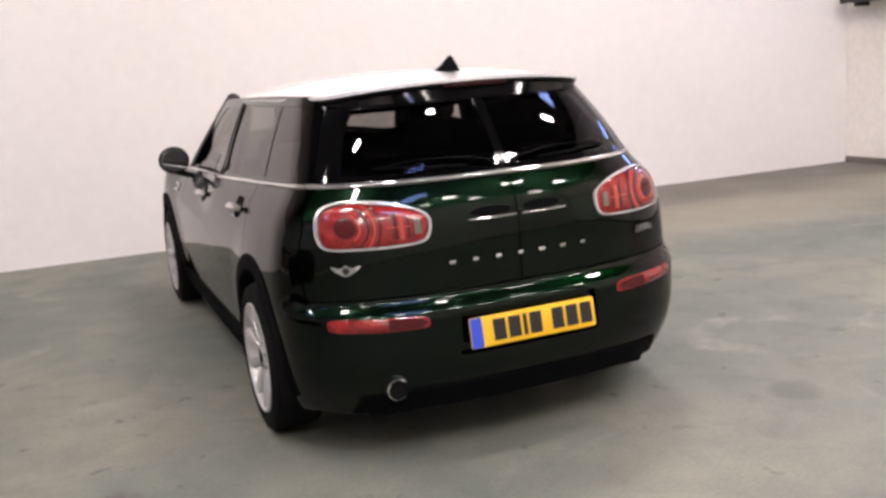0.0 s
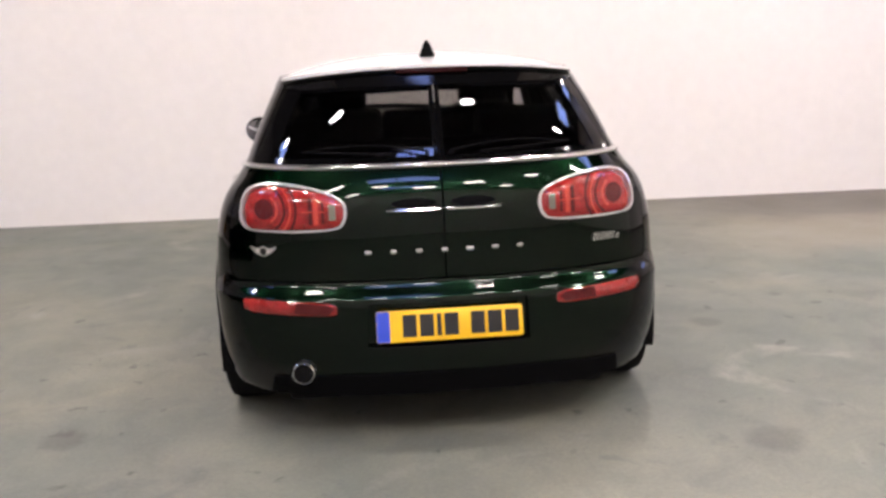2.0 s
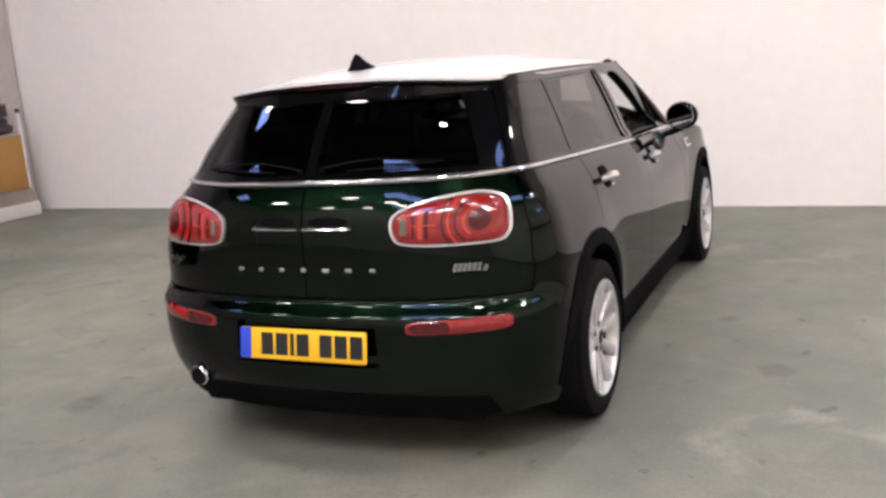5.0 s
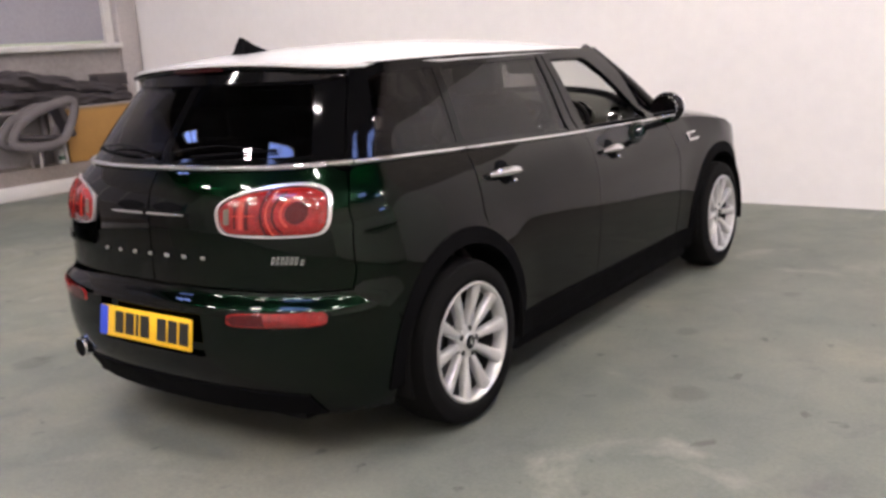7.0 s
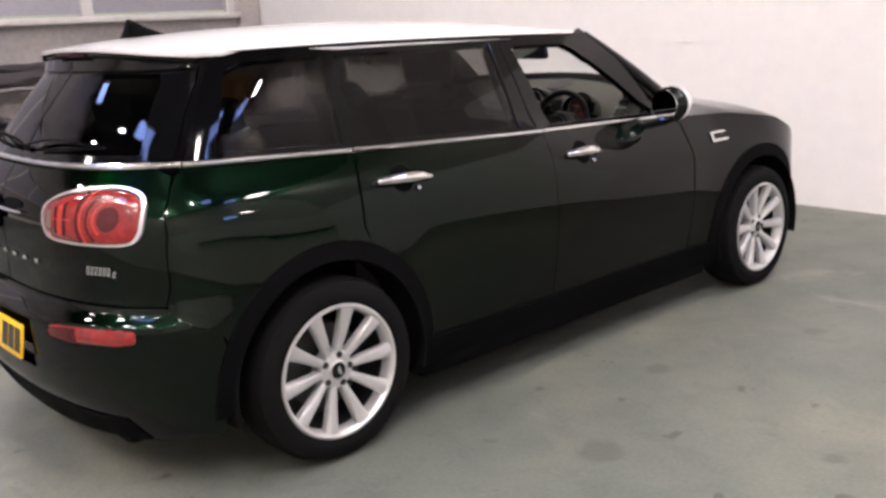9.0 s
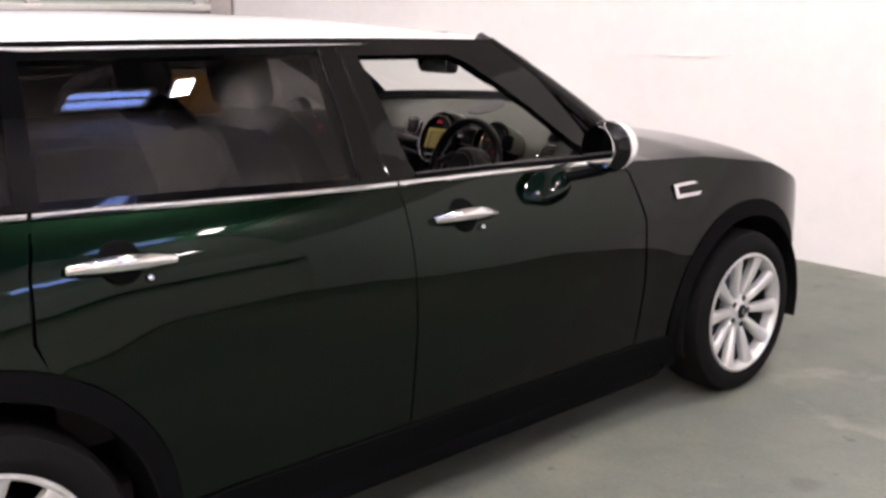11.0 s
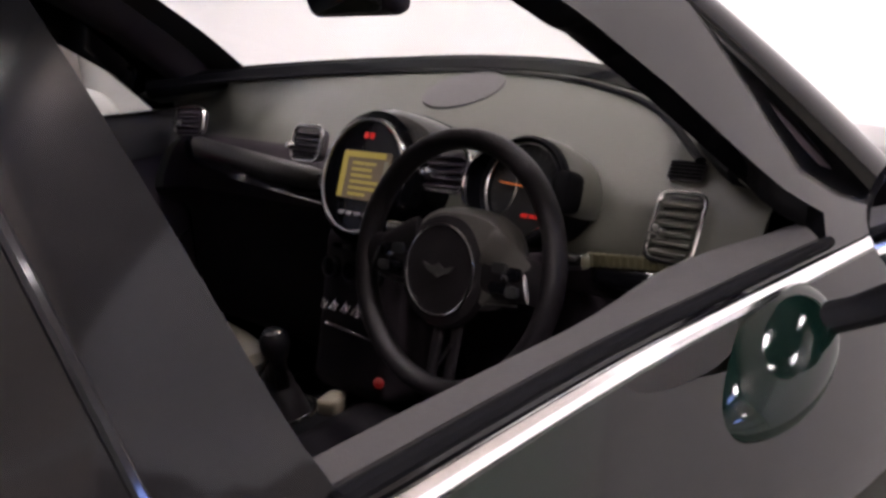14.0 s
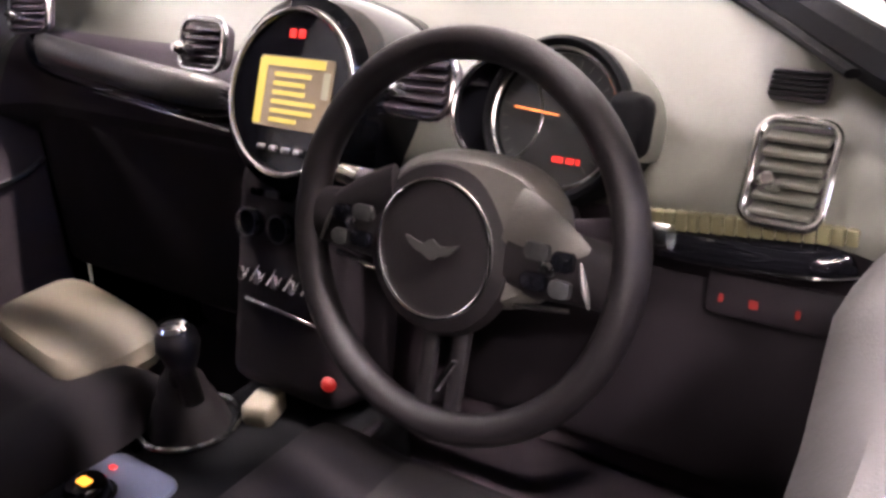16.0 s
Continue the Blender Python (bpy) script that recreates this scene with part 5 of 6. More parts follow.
# wheels ----------------------------------------------------------------------
def wheel():
    """Ten-spoke alloy in a low-profile tyre, axle along +z (outward), centre at the hub."""
    w = tagged(new("wheel"), "silver ten-spoke alloy wheel with black tyre")
    R = 0.312
    part("tyre", lathe([(0.226, -0.185), (0.262, -0.205), (0.300, -0.198), (R, -0.165), (R, -0.045), (0.300, -0.012), (0.270, 0.000), (0.245, 0.002), (0.229, -0.006), (0.226, -0.03)], 72, closed=True), RUBBER, w, "black low-profile tyre")
    part("rim", lathe([(0.231, -0.012), (0.228, -0.001), (0.221, 0.001), (0.215, -0.004), (0.209, -0.020), (0.205, -0.050), (0.217, -0.052)], 72, closed=True), ALLOY, w, "silver alloy rim")
    # deep part of the silver barrel, its shade painted as dark metal
    part("rim_barrel", lathe([(0.2035, -0.053), (0.202, -0.06), (0.20, -0.08), (0.20, -0.18), (0.222, -0.19), (0.228, -0.18), (0.216, -0.055)], 72, closed=True), DARKMETAL, w, "inner barrel of the rim, darkened for shade")
    spoke = bmesh.new()
    st = [(0.045, 0.0135, -0.034), (0.085, 0.0150, -0.026), (0.13, 0.0182, -0.018), (0.175, 0.0215, -0.011), (0.198, 0.0240, -0.008), (0.214, 0.0285, -0.007)]
    rows_ = []
    for r, hw, h in st:
        rows_.append([spoke.verts.new(p) for p in ((r, -hw, h - 0.03), (r, -hw, h - 0.007), (r, -hw * 0.72, h), (r, 0, h + 0.0035), (r, hw * 0.72, h), (r, hw, h - 0.007), (r, hw, h - 0.03))])
    for a, b in zip(rows_, rows_[1:]):
        for k in range(6):
            spoke.faces.new((a[k], b[k], b[k + 1], a[k + 1]))
        spoke.faces.new((a[6], b[6], b[0], a[0]))
    bmesh.ops.recalc_face_normals(spoke, faces=spoke.faces)
    first = part("spoke", spoke, ALLOY, w)
    for i in range(1, 10):
        o = new("spoke", first.data)
        o.parent = w
        o.rotation_euler = (0, 0, 2 * math.pi * i / 10)
    part("hub", lathe([(0.0, -0.020), (0.030, -0.020), (0.034, -0.026), (0.062, -0.030), (0.070, -0.045), (0.07, -0.075)], 40), ALLOY, w)
    part("hub_cap", lathe([(0.0, -0.014), (0.024, -0.015), (0.028, -0.019), (0.028, -0.026)], 28), BLACKGLOSS, w, "black hub cap")
    part("hub_badge", moved(slab(smooth_loop([(-0.018, 0.005), (0, 0.007), (0.018, 0.005), (0.008, -0.004), (0, -0.007), (-0.008, -0.004)], 3), 0.001), Matrix.Translation((0, 0, -0.0145))), CHROME, w)
    nut = part("wheel_bolt", moved(lathe([(0.0, -0.0255), (0.011, -0.0255), (0.0125, -0.031), (0.0125, -0.045)], 10), Matrix.Translation((0.052, 0, 0))), DARKMETAL, w)
    for i in range(1, 5):
        o = new("wheel_bolt", nut.data)
        o.parent = w
        o.rotation_euler = (0, 0, 2 * math.pi * i / 5)
    part("brake_disc", lathe([(0.0, -0.10), (0.145, -0.10), (0.15, -0.105), (0.15, -0.125), (0.0, -0.13)], 40), DARKMETAL, w, "dark steel brake disc")
    return w


base = wheel()
base.parent = car
base.matrix_basis = Matrix.Translation((0.885, 0, 0.312)) @ Matrix.Rotation(radians(90), 4, "Y") @ Matrix.Rotation(radians(22), 4, "Z")
for x, y, a in ((0.885, 2.67, 14), (-0.885, 0, 3), (-0.885, 2.67, 21)):
    copy_thing(base, Matrix.Translation((x, y, 0.312)) @ Matrix.Rotation(radians(90 if x > 0 else -90), 4, "Y") @ Matrix.Rotation(radians(a), 4, "Z"))
for s in (1, -1):
    for cy, cz in ARCHES:
        surface_grid("wheel_well", lambda u, v: (s * (0.872 - 0.30 * min(1, v * 1.25)), cy + (0.375 if v <= 0.8 else 0.375 * (1 - v) / 0.2) * math.cos(radians(-14 + 208 * u)), cz + (0.375 if v <= 0.8 else 0.375 * (1 - v) / 0.2) * math.sin(radians(-14 + 208 * u))), 36, 10, SHADOWBLACK, car, "dark inner wheel arch", thick=0.006)
part("underbody", box(-0.60, 0.60, -0.62, 3.15, 0.17, 0.27, 0.03), SHADOWBLACK, car, "dark underbody")
for s in (1, -1):
    part("sill_shield", box(min(s * 0.60, s * 0.815), max(s * 0.60, s * 0.815), 0.40, 2.27, 0.140, 0.25, 0.03), CLAD, car, "dark under-sill shield")


# ---- the cabin ----
def loft(name, sections, material, parent, label="", closed=False, angle=40):
    """A sheet through sections of equal count."""
    n = len(sections[0])
    v = [p for s_ in sections for p in s_]
    f = []
    for j in range(len(sections) - 1):
        for i in range(n if closed else n - 1):
            f.append((j * n + i, j * n + (i + 1) % n, (j + 1) * n + (i + 1) % n, (j + 1) * n + i))
    if closed:
        f += [tuple(range(n)), tuple(range((len(sections) - 1) * n, len(sections) * n))]
    return raw(name, v, f, material, parent, label, angle=angle, fix=True)


def smooth_open(pts, n=5):
    """An open Catmull-Rom line through the points."""
    P = [np.array(p, float) for p in pts]
    P = [2 * P[0] - P[1]] + P + [2 * P[-1] - P[-2]]
    out = []
    for i in range(1, len(P) - 2):
        for j in range(n):
            t = j / n
            out.append(0.5 * ((2 * P[i]) + (P[i + 1] - P[i - 1]) * t + (2 * P[i - 1] - 5 * P[i] + 4 * P[i + 1] - P[i + 2]) * t**2 + (3 * P[i] - P[i - 1] - 3 * P[i + 1] + P[i + 2]) * t**3))
    return [tuple(p) for p in out + [P[-2]]]


part("cabin_floor", box(-0.70, 0.70, -0.50, 2.35, 0.28, 0.34, 0.02), CARPET, car, "dark cabin carpet")
part("bulkhead", box(-0.70, 0.70, 2.22, 2.30, 0.34, 0.93, 0.02), CARPET, car, "dark bulkhead behind the pedals")
surface_grid("headlining", lambda u, v: ((2 * u - 1) * (half_width(-0.05 + 1.70 * v, 1.33) - 0.045), -0.05 + 1.70 * v, 1.330 + 0.045 * (1 - (2 * u - 1) ** 2)), 16, 24, HEADLINER, car, "grey cloth headlining", thick=0.01)

# dashboard: one soft moulding with curved plan
D_EDGE_Y = curve_fn([(0, 2.315), (0.1, 2.305), (0.3, 2.225), (0.42, 2.14), (0.5, 2.05), (0.57, 1.965), (0.63, 1.90), (0.68, 1.86)])
D_EDGE_Z = curve_fn([(-0.68, 1.085), (-0.5, 1.098), (-0.2, 1.096), (0, 1.090), (0.3, 1.070), (0.45, 1.050), (0.52, 1.040), (0.6, 1.028), (0.68, 1.015)])
sections, lower = [], []
for x in np.linspace(-0.665, 0.665, 61):
    ye, ze = D_EDGE_Y(abs(x)), D_EDGE_Z(x)
    end = max(0, abs(x) - 0.56) / 0.105
    dy = 0.0 - 0.05 * end**2
    pts = [(ye + 0.06, ze - 0.03), (ye + 0.015, ze - 0.004), (ye - 0.02, ze - 0.002), (min(ye - 0.03, 2.06) * 0.5 + 0.5 * (ye - 0.03), 0.5 * (ze + 1.0) + 0.012), (2.000 + dy, 0.993), (1.972 + dy, 0.968), (1.950 + dy, 0.935), (1.933 + dy, 0.900), (1.935 + dy, 0.872), (1.945, 0.835), (1.975, 0.80), (2.04, 0.74), (2.10, 0.62), (2.20, 0.55)]
    if pts[3][0] < pts[4][0] + 0.006:
        pts[3] = (pts[4][0] + 0.008, pts[3][1])
    if pts[2][0] < pts[3][0] + 0.004:
        pts[2] = (pts[3][0] + 0.006, pts[2][1])
    line = smooth_open(pts, 4)
    sections.append([(x, y, z) for y, z in line[:31]])
    lower.append([(x, y + 0.002, z) for y, z in line[30:]])
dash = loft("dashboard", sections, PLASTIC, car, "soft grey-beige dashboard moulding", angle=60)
loft("lower_dashboard", lower, KNEESHADE, dash, "dark lower dashboard", angle=60)
part("demister_slot", sweep([(x, D_EDGE_Y(abs(x)) - 0.030, D_EDGE_Z(x) + 0.001) for x in np.linspace(-0.60, 0.58, 44)], 0.007, 8, 0.6), CLAD, dash, "dark demister slot")
part("screen_base", sweep([(x, D_EDGE_Y(abs(x)) + 0.03, D_EDGE_Z(x) + 0.004) for x in np.linspace(-0.66, 0.64, 50)], 0.024, 8, 0.9), CLAD, dash, "dark seal along the windscreen foot")
# black knee panels below, with the shade put into their colour
part("knee_panel", box(0.13, 0.66, 1.955, 2.05, 0.58, 0.845, 0.03, 3), KNEESHADE, dash, "dark knee panel under the dashboard")
part("glove_box", box(-0.64, -0.13, 1.935, 2.05, 0.60, 0.885, 0.03, 3), KNEESHADE, dash, "dark glove box front")

# dark fascia of the passenger side, below the soft top
fascia = []
for k in range(1, 25):
    fascia.append([(x, y - 0.005, z + 0.001) for x, y, z in sections[k][17:31]])
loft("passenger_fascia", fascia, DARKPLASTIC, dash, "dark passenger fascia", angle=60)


def pill(x0, x1, z0, z1, y, h, d, a0=-90, a1=270, grow=0.0, n=28):
    """A long rounded band with an oval section, tapered to round ends."""
    out = []
    for i in range(n + 1):
        u = i / n
        e = max(0.02, 1 - abs(2 * u - 1) ** 9) ** 0.5
        out.append([(x0 + (x1 - x0) * u, y + 0.02 * (2 * u - 1) ** 4 - (d * e + grow) * math.cos(radians(a)), z0 + (z1 - z0) * u + (h * e + grow) * math.sin(radians(a))) for a in np.linspace(a0, a1, 24 if a1 - a0 > 300 else 12)][: 23 if a1 - a0 > 300 else 12])
    return out


pb = loft("trim_bar", pill(-0.600, -0.122, 0.970, 0.928, 1.922, 0.031, 0.024), BLACKGLOSS, dash, "broad gloss black trim band", closed=True, angle=60)
loft("trim_inlay", pill(-0.585, -0.126, 0.970, 0.928, 1.922, 0.031, 0.024, -8, 88, 0.0015), ANTHRACITE, pb, "satin anthracite upper inlay", angle=60)
part("trim_line", sweep([(-0.40 + 0.274 * i / 12, 1.9035 + 0.002 * (i / 12), 0.9285 - 0.0235 * i / 12) for i in range(13)], [0.0012 + 0.0016 * i / 12 for i in range(13)], 8), CHROME, pb, "thin chrome line")
db = loft("trim_bar", pill(0.405, 0.612, 0.858, 0.873, 1.932, 0.017, 0.020), BLACKGLOSS, dash, "gloss black rounded trim bar", closed=True, angle=60)
part("trim_line", sweep([(0.412 + 0.192 * i / 10, 1.916 + 0.018 * (i / 5 - 1) ** 4, 0.851 + 0.0118 * i / 10) for i in range(11)], 0.0020, 8), CHROME, db, "thin chrome line")
for i in range(17):
    x = 0.410 + 0.0112 * i
    part("ribbed_inlay", box(x, x + 0.0104, 1.924, 1.938, 0.8735 + 0.0011 * i, 0.8920 + 0.0009 * i, 0.0020), RIBLIGHT, dash)


def air_vent(x, y, z, w, h, tilt, yaw=0, label="square air vent with chrome frame"):
    """A framed vent: box recess, chrome ring, slats and a thumb knob; faces the seats."""
    m = Matrix.Translation((x, y, z)) @ Matrix.Rotation(radians(yaw), 4, "Z") @ Matrix.Rotation(radians(90 - tilt), 4, "X")
    v = part("air_vent", moved(slab(rounded(w, h, w * 0.2), 0.010), m @ Matrix.Translation((0, 0, -0.008))), DARKPLASTIC, dash, label)
    part("vent_frame", sweep([m @ Vector((x_, y_, 0.010)) for x_, y_ in rounded(w + 0.006, h + 0.006, w * 0.24)], 0.0040, 10, closed=True, up=tuple(m.to_3x3() @ Vector((0, 0, 1)))), SATIN, v, "chrome vent frame")
    n_ = 6 if x > 0.4 else 5
    for i in range(n_):
        yy = h * (-0.38 + 0.76 * i / (n_ - 1))
        # slats of the window-side vent are paler, to paint in the light there
        part("vent_slat", moved(box(-w * 0.44, w * 0.44, -0.0028, 0.0028, -0.009, 0.010, 0.002), m @ Matrix.Translation((0, yy, 0.006)) @ Matrix.Rotation(radians(38), 4, "X")), PLASTIC if x > 0.4 else DARKPLASTIC, v)
    part("vent_knob", moved(lathe([(0.0, 0.034), (0.0055, 0.033), (0.0075, 0.026), (0.0065, 0.010), (0.005, 0.0)], 16), m @ Matrix.Translation((-w * 0.14, -h * 0.16, 0.010))), SATIN, v, "satin vent knob")
    return v


air_vent(0.536, 1.951, 0.935, 0.060, 0.084, 32)
air_vent(-0.560, 1.935, 1.022, 0.062, 0.052, 20, 20)
air_vent(-0.148, 1.912, 1.006, 0.070, 0.054, 20)
air_vent(0.165, 1.925, 0.985, 0.085, 0.060, 20)
# rounded end of the dashboard: dark cheek with a fine bright edge
END = smooth_open([(0.585, 2.06, 1.055), (0.604, 2.010, 1.010), (0.611, 1.976, 0.945), (0.606, 1.952, 0.890), (0.590, 1.936, 0.862)], 6)
cheek = part("dash_end", sweep([(x_ + 0.012, y_ + 0.012, z_) for x_, y_, z_ in END], 0.013, 10), DARKPLASTIC, dash, "dark rounded dashboard end")
part("end_line", sweep(END, 0.0024, 8), SATIN, cheek, "fine bright edge line")
# demister grille near the pillar
dm = Matrix.Translation((0.522, 1.998, 1.000)) @ Matrix.Rotation(radians(90 - 34), 4, "X")
dg_ = part("demister_grille", moved(slab(rounded(0.052, 0.028, 0.006), 0.004), dm), DARKPLASTIC, dash, "small dark demister grille")
for i in range(5):
    part("grille_bar", moved(box(-0.024, 0.024, -0.0012, 0.0012, 0.003, 0.007), dm @ Matrix.Translation((0, -0.010 + 0.005 * i, 0))), CLAD, dg_)
from mathutils.bvhtree import BVHTree
dash_tree = BVHTree.FromPolygons([v.co.copy() for v in dash.data.vertices], [tuple(p.vertices) for p in dash.data.polygons])


def on_dash(x, y):
    """The pose lying on the dashboard's top at a plan point, its z along the surface normal."""
    hit, nor, _, _ = dash_tree.ray_cast(Vector((x, y, 2)), Vector((0, 0, -1)))
    nor = nor if nor.z > 0 else -nor
    rg = Vector((0, 1, 0)).cross(nor).normalized()
    return Matrix.Translation(hit) @ Matrix((rg, nor.cross(rg), nor)).transposed().to_4x4()


part("dash_speaker", moved(lathe([(0.0, 0.005), (0.066, 0.0045), (0.078, 0.003), (0.082, -0.012)], 40), on_dash(-0.05, 2.20)), TRIMGREY, dash, "oval dashboard speaker grille")

# round centre display
rm = Matrix.Translation((0.015, 1.880, 0.972)) @ Matrix.Rotation(radians(90 - 22), 4, "X") @ Matrix.Scale(0.95, 4)
rd_ = part("centre_display", moved(lathe([(0.0, 0.0), (0.088, 0.0), (0.094, 0.002), (0.100, -0.004), (0.104, -0.02), (0.100, -0.10), (0.06, -0.14)], 64), rm), BLACKGLOSS, dash, "round centre display with chrome ring")
part("display_ring", moved(lathe([(0.095 + 0.0034 * math.cos(a_), 0.002 + 0.0034 * math.sin(a_)) for a_ in np.linspace(0, 2 * math.pi, 11)[:-1]], 64, closed=True), rm), SATIN, rd_, "thin chrome display ring")
part("display_cowl", moved(lathe([(0.100, -0.004), (0.113, -0.010), (0.122, -0.03), (0.130, -0.10), (0.128, -0.20), (0.110, -0.20), (0.100, -0.1)], 64, closed=True), rm), PILLARBLACK, rd_, "dark cowl round the display")
SCREENTEXT = glow("amber_screen_text", (0.95, 0.70, 0.14), 0.135)
SCREENGREY = glow("grey_screen_text", (0.42, 0.36, 0.24), 0.16)
REDGLOW = glow("red_telltale", (1.0, 0.03, 0.02), 0.22)
part("screen", moved(slab(rounded(0.118, 0.082, 0.004), 0.001), rm @ Matrix.Translation((0.006, 0.0, 0.0006))), mat("screen_dark_glass", (0.10, 0.075, 0.05), 0.2, 0, coat=0.5, var=0.1, scale=30, emit=0.25), rd_, "lit amber menu screen")
part("screen_header", moved(slab(rounded(0.100, 0.010, 0.002), 0.001), rm @ Matrix.Translation((0.002, 0.0345, 0.0018))), SCREENTEXT, rd_)
part("screen_side_bar", moved(slab(rounded(0.012, 0.076, 0.002), 0.001), rm @ Matrix.Translation((-0.046, -0.001, 0.0018))), SCREENTEXT, rd_)
for i in range(6):
    w_ = (0.058, 0.050, 0.052, 0.070, 0.066, 0.044)[i]
    part("screen_line", moved(slab(rounded(w_, 0.0052, 0.001), 0.001), rm @ Matrix.Translation((-0.026 + w_ / 2, 0.020 - 0.0105 * i, 0.0018))), SCREENTEXT, rd_)
part("screen_corner", moved(slab(rounded(0.010, 0.030, 0.002), 0.001), rm @ Matrix.Translation((0.056, 0.012, 0.0018))), SCREENGREY, rd_)
for dx in (-0.007, 0.007):
    part("telltale", moved(slab(rounded(0.010, 0.010, 0.002), 0.001), rm @ Matrix.Translation((dx, 0.068, 0.0006))), REDGLOW, rd_, "red hazard telltale")
for dx in (-0.03, -0.01, 0.01, 0.03):
    part("display_key", moved(slab(rounded(0.015, 0.008, 0.002), 0.003, 0.001), rm @ Matrix.Translation((dx, -0.066, 0.0006))), CHROME, rd_, "small chrome key")

# centre stack with knobs and toggles
stack = part("switch_tower", moved(box(-0.092, 0.092, -0.06, 0.06, -0.15, 0.13, 0.025, 3), pose(0, 1.905, 0.745, -14)), KNEESHADE, dash, "dark switch tower under the display")
def tower_y(z):
    return 1.8465 + 0.25 * (z - 0.745)


for k, x in enumerate((-0.052, 0.0, 0.052)):
    part("climate_knob", moved(lathe([(0.0, 0.016), (0.014, 0.016), (0.017, 0.012), (0.018, -0.002)], 24), pose(x, tower_y(0.815), 0.815, 90 - 14)), BLACKGLOSS, stack, "round climate knob")
    part("knob_ring", moved(lathe([(0.0145, 0.014), (0.0145, 0.018), (0.0172, 0.018), (0.0180, 0.012)], 24, closed=True), pose(x, tower_y(0.815), 0.815, 90 - 14)), SATIN, stack)
for k, x in enumerate((-0.056, -0.028, 0.0, 0.028, 0.056)):
    part("toggle_switch", moved(box(-0.005, 0.005, -0.020, 0.010, -0.009, 0.009, 0.003), pose(x, tower_y(0.752), 0.752, -24)), CHROME, stack, "chrome toggle switch")
    part("toggle_guard", sweep([(x + 0.014, tower_y(0.738), 0.738), (x + 0.014, tower_y(0.752) - 0.016, 0.752), (x + 0.014, tower_y(0.766), 0.766)], 0.002, 8), CHROME, stack)
part("stack_line", sweep([(-0.060, tower_y(0.716) - 0.002, 0.722), (0.075, tower_y(0.716) - 0.002, 0.712)], 0.0032, 8), SATIN, stack, "bright chrome line")
for k in range(5):
    part("stack_key", moved(slab(rounded(0.020, 0.008, 0.002), 0.004, 0.001), pose(-0.050 + 0.025 * k, tower_y(0.850) - 0.001, 0.850, 90 - 14)), DARKMETAL if k % 2 else BLACKGLOSS, stack)

# instrument binnacle on the column
im = Matrix.Translation((0.357, 1.858, 0.988)) @ Matrix.Rotation(radians(90 - 20), 4, "X") @ Matrix.Scale(0.76, 4)
bn = part("instrument_binnacle", moved(lathe([(0.0, -0.012), (0.078, -0.012), (0.084, 0.0), (0.090, 0.004), (0.095, -0.002), (0.097, -0.05), (0.085, -0.11)], 56), im), CLAD, dash, "round dark instrument binnacle")
part("dial_ring", moved(lathe([(0.0815 + 0.0034 * math.cos(a_), -0.004 + 0.0034 * math.sin(a_)) for a_ in np.linspace(0, 2 * math.pi, 11)[:-1]], 56, closed=True), im), SATIN, bn, "chrome dial ring")
part("dial_face", moved(lathe([(0.0, 0.0015), (0.076, 0.0015), (0.077, -0.001)], 48), im @ Matrix.Translation((0, 0, -0.0115))), INK, bn, "black dial face")
part("needle", moved(box(-0.055, 0.004, -0.0012, 0.0012, 0, 0.002), im @ Matrix.Translation((0, 0.006, -0.008)) @ Matrix.Rotation(radians(-4), 4, "Z")), mat("orange_needle", (0.8, 0.22, 0.05), 0.4, emit=0.12), bn, "orange needle")
for dx, w_ in ((0.010, 0.014), (0.026, 0.010), (0.036, 0.004)):
    part("dial_telltale", moved(slab(rounded(w_, 0.0065, 0.001), 0.001), im @ Matrix.Translation((dx, -0.044, -0.0095))), REDGLOW, bn, "red lit telltale bar")
for i in range(24):
    a = radians(230 - 280 * i / 23)
    part("dial_mark", moved(box(0.064, 0.072, -0.0009, 0.0009, 0, 0.001), im @ Matrix.Translation((0, 0, -0.0098)) @ Matrix.Rotation(a, 4, "Z")), TRIMGREY, bn)
secs = []
for d, r in ((0.010, 0.093), (0.014, 0.096), (0.03, 0.098), (0.07, 0.097), (0.12, 0.088), (0.17, 0.06)):
    secs.append([tuple(im @ Vector((r * math.cos(a), r * math.sin(a), -d))) for a in np.linspace(-0.35, 2.5, 25)])
loft("binnacle_cowl", secs, PLASTIC, bn, "soft cowl over the instruments")
tm = Matrix.Translation((0.294, 1.872, 0.984)) @ Matrix.Rotation(radians(90 - 20), 4, "X")
tach = part("rev_counter", moved(lathe([(0.0, 0.0), (0.046, 0.0), (0.052, 0.004), (0.055, -0.002), (0.05, -0.06)], 40), tm), BLACKGLOSS, bn, "small rev counter")
part("rev_ring", moved(lathe([(0.0485 + 0.0028 * math.cos(a_), 0.0045 + 0.0028 * math.sin(a_)) for a_ in np.linspace(0, 2 * math.pi, 11)[:-1]], 40, closed=True), tm), SATIN, tach)
part("side_pod", moved(box(-0.016, 0.016, -0.02, 0.02, -0.027, 0.027, 0.012, 3), pose(0.428, 1.862, 0.990, -20)), CLAD, bn, "dark pod beside the instruments")

# steering wheel ------------------------------------------------------------
SW = Matrix.Translation((0.312, 1.766, 0.902)) @ Matrix.Rotation(radians(90 - 17), 4, "X")
sw = part("steering_wheel", moved(lathe([(0.1645 + 0.0145 * math.cos(a), 0.0165 * math.sin(a)) for a in np.linspace(0, 2 * math.pi, 17)[:-1]], 96, closed=True), SW), LEATHER, car, "dark leather three-spoke steering wheel")


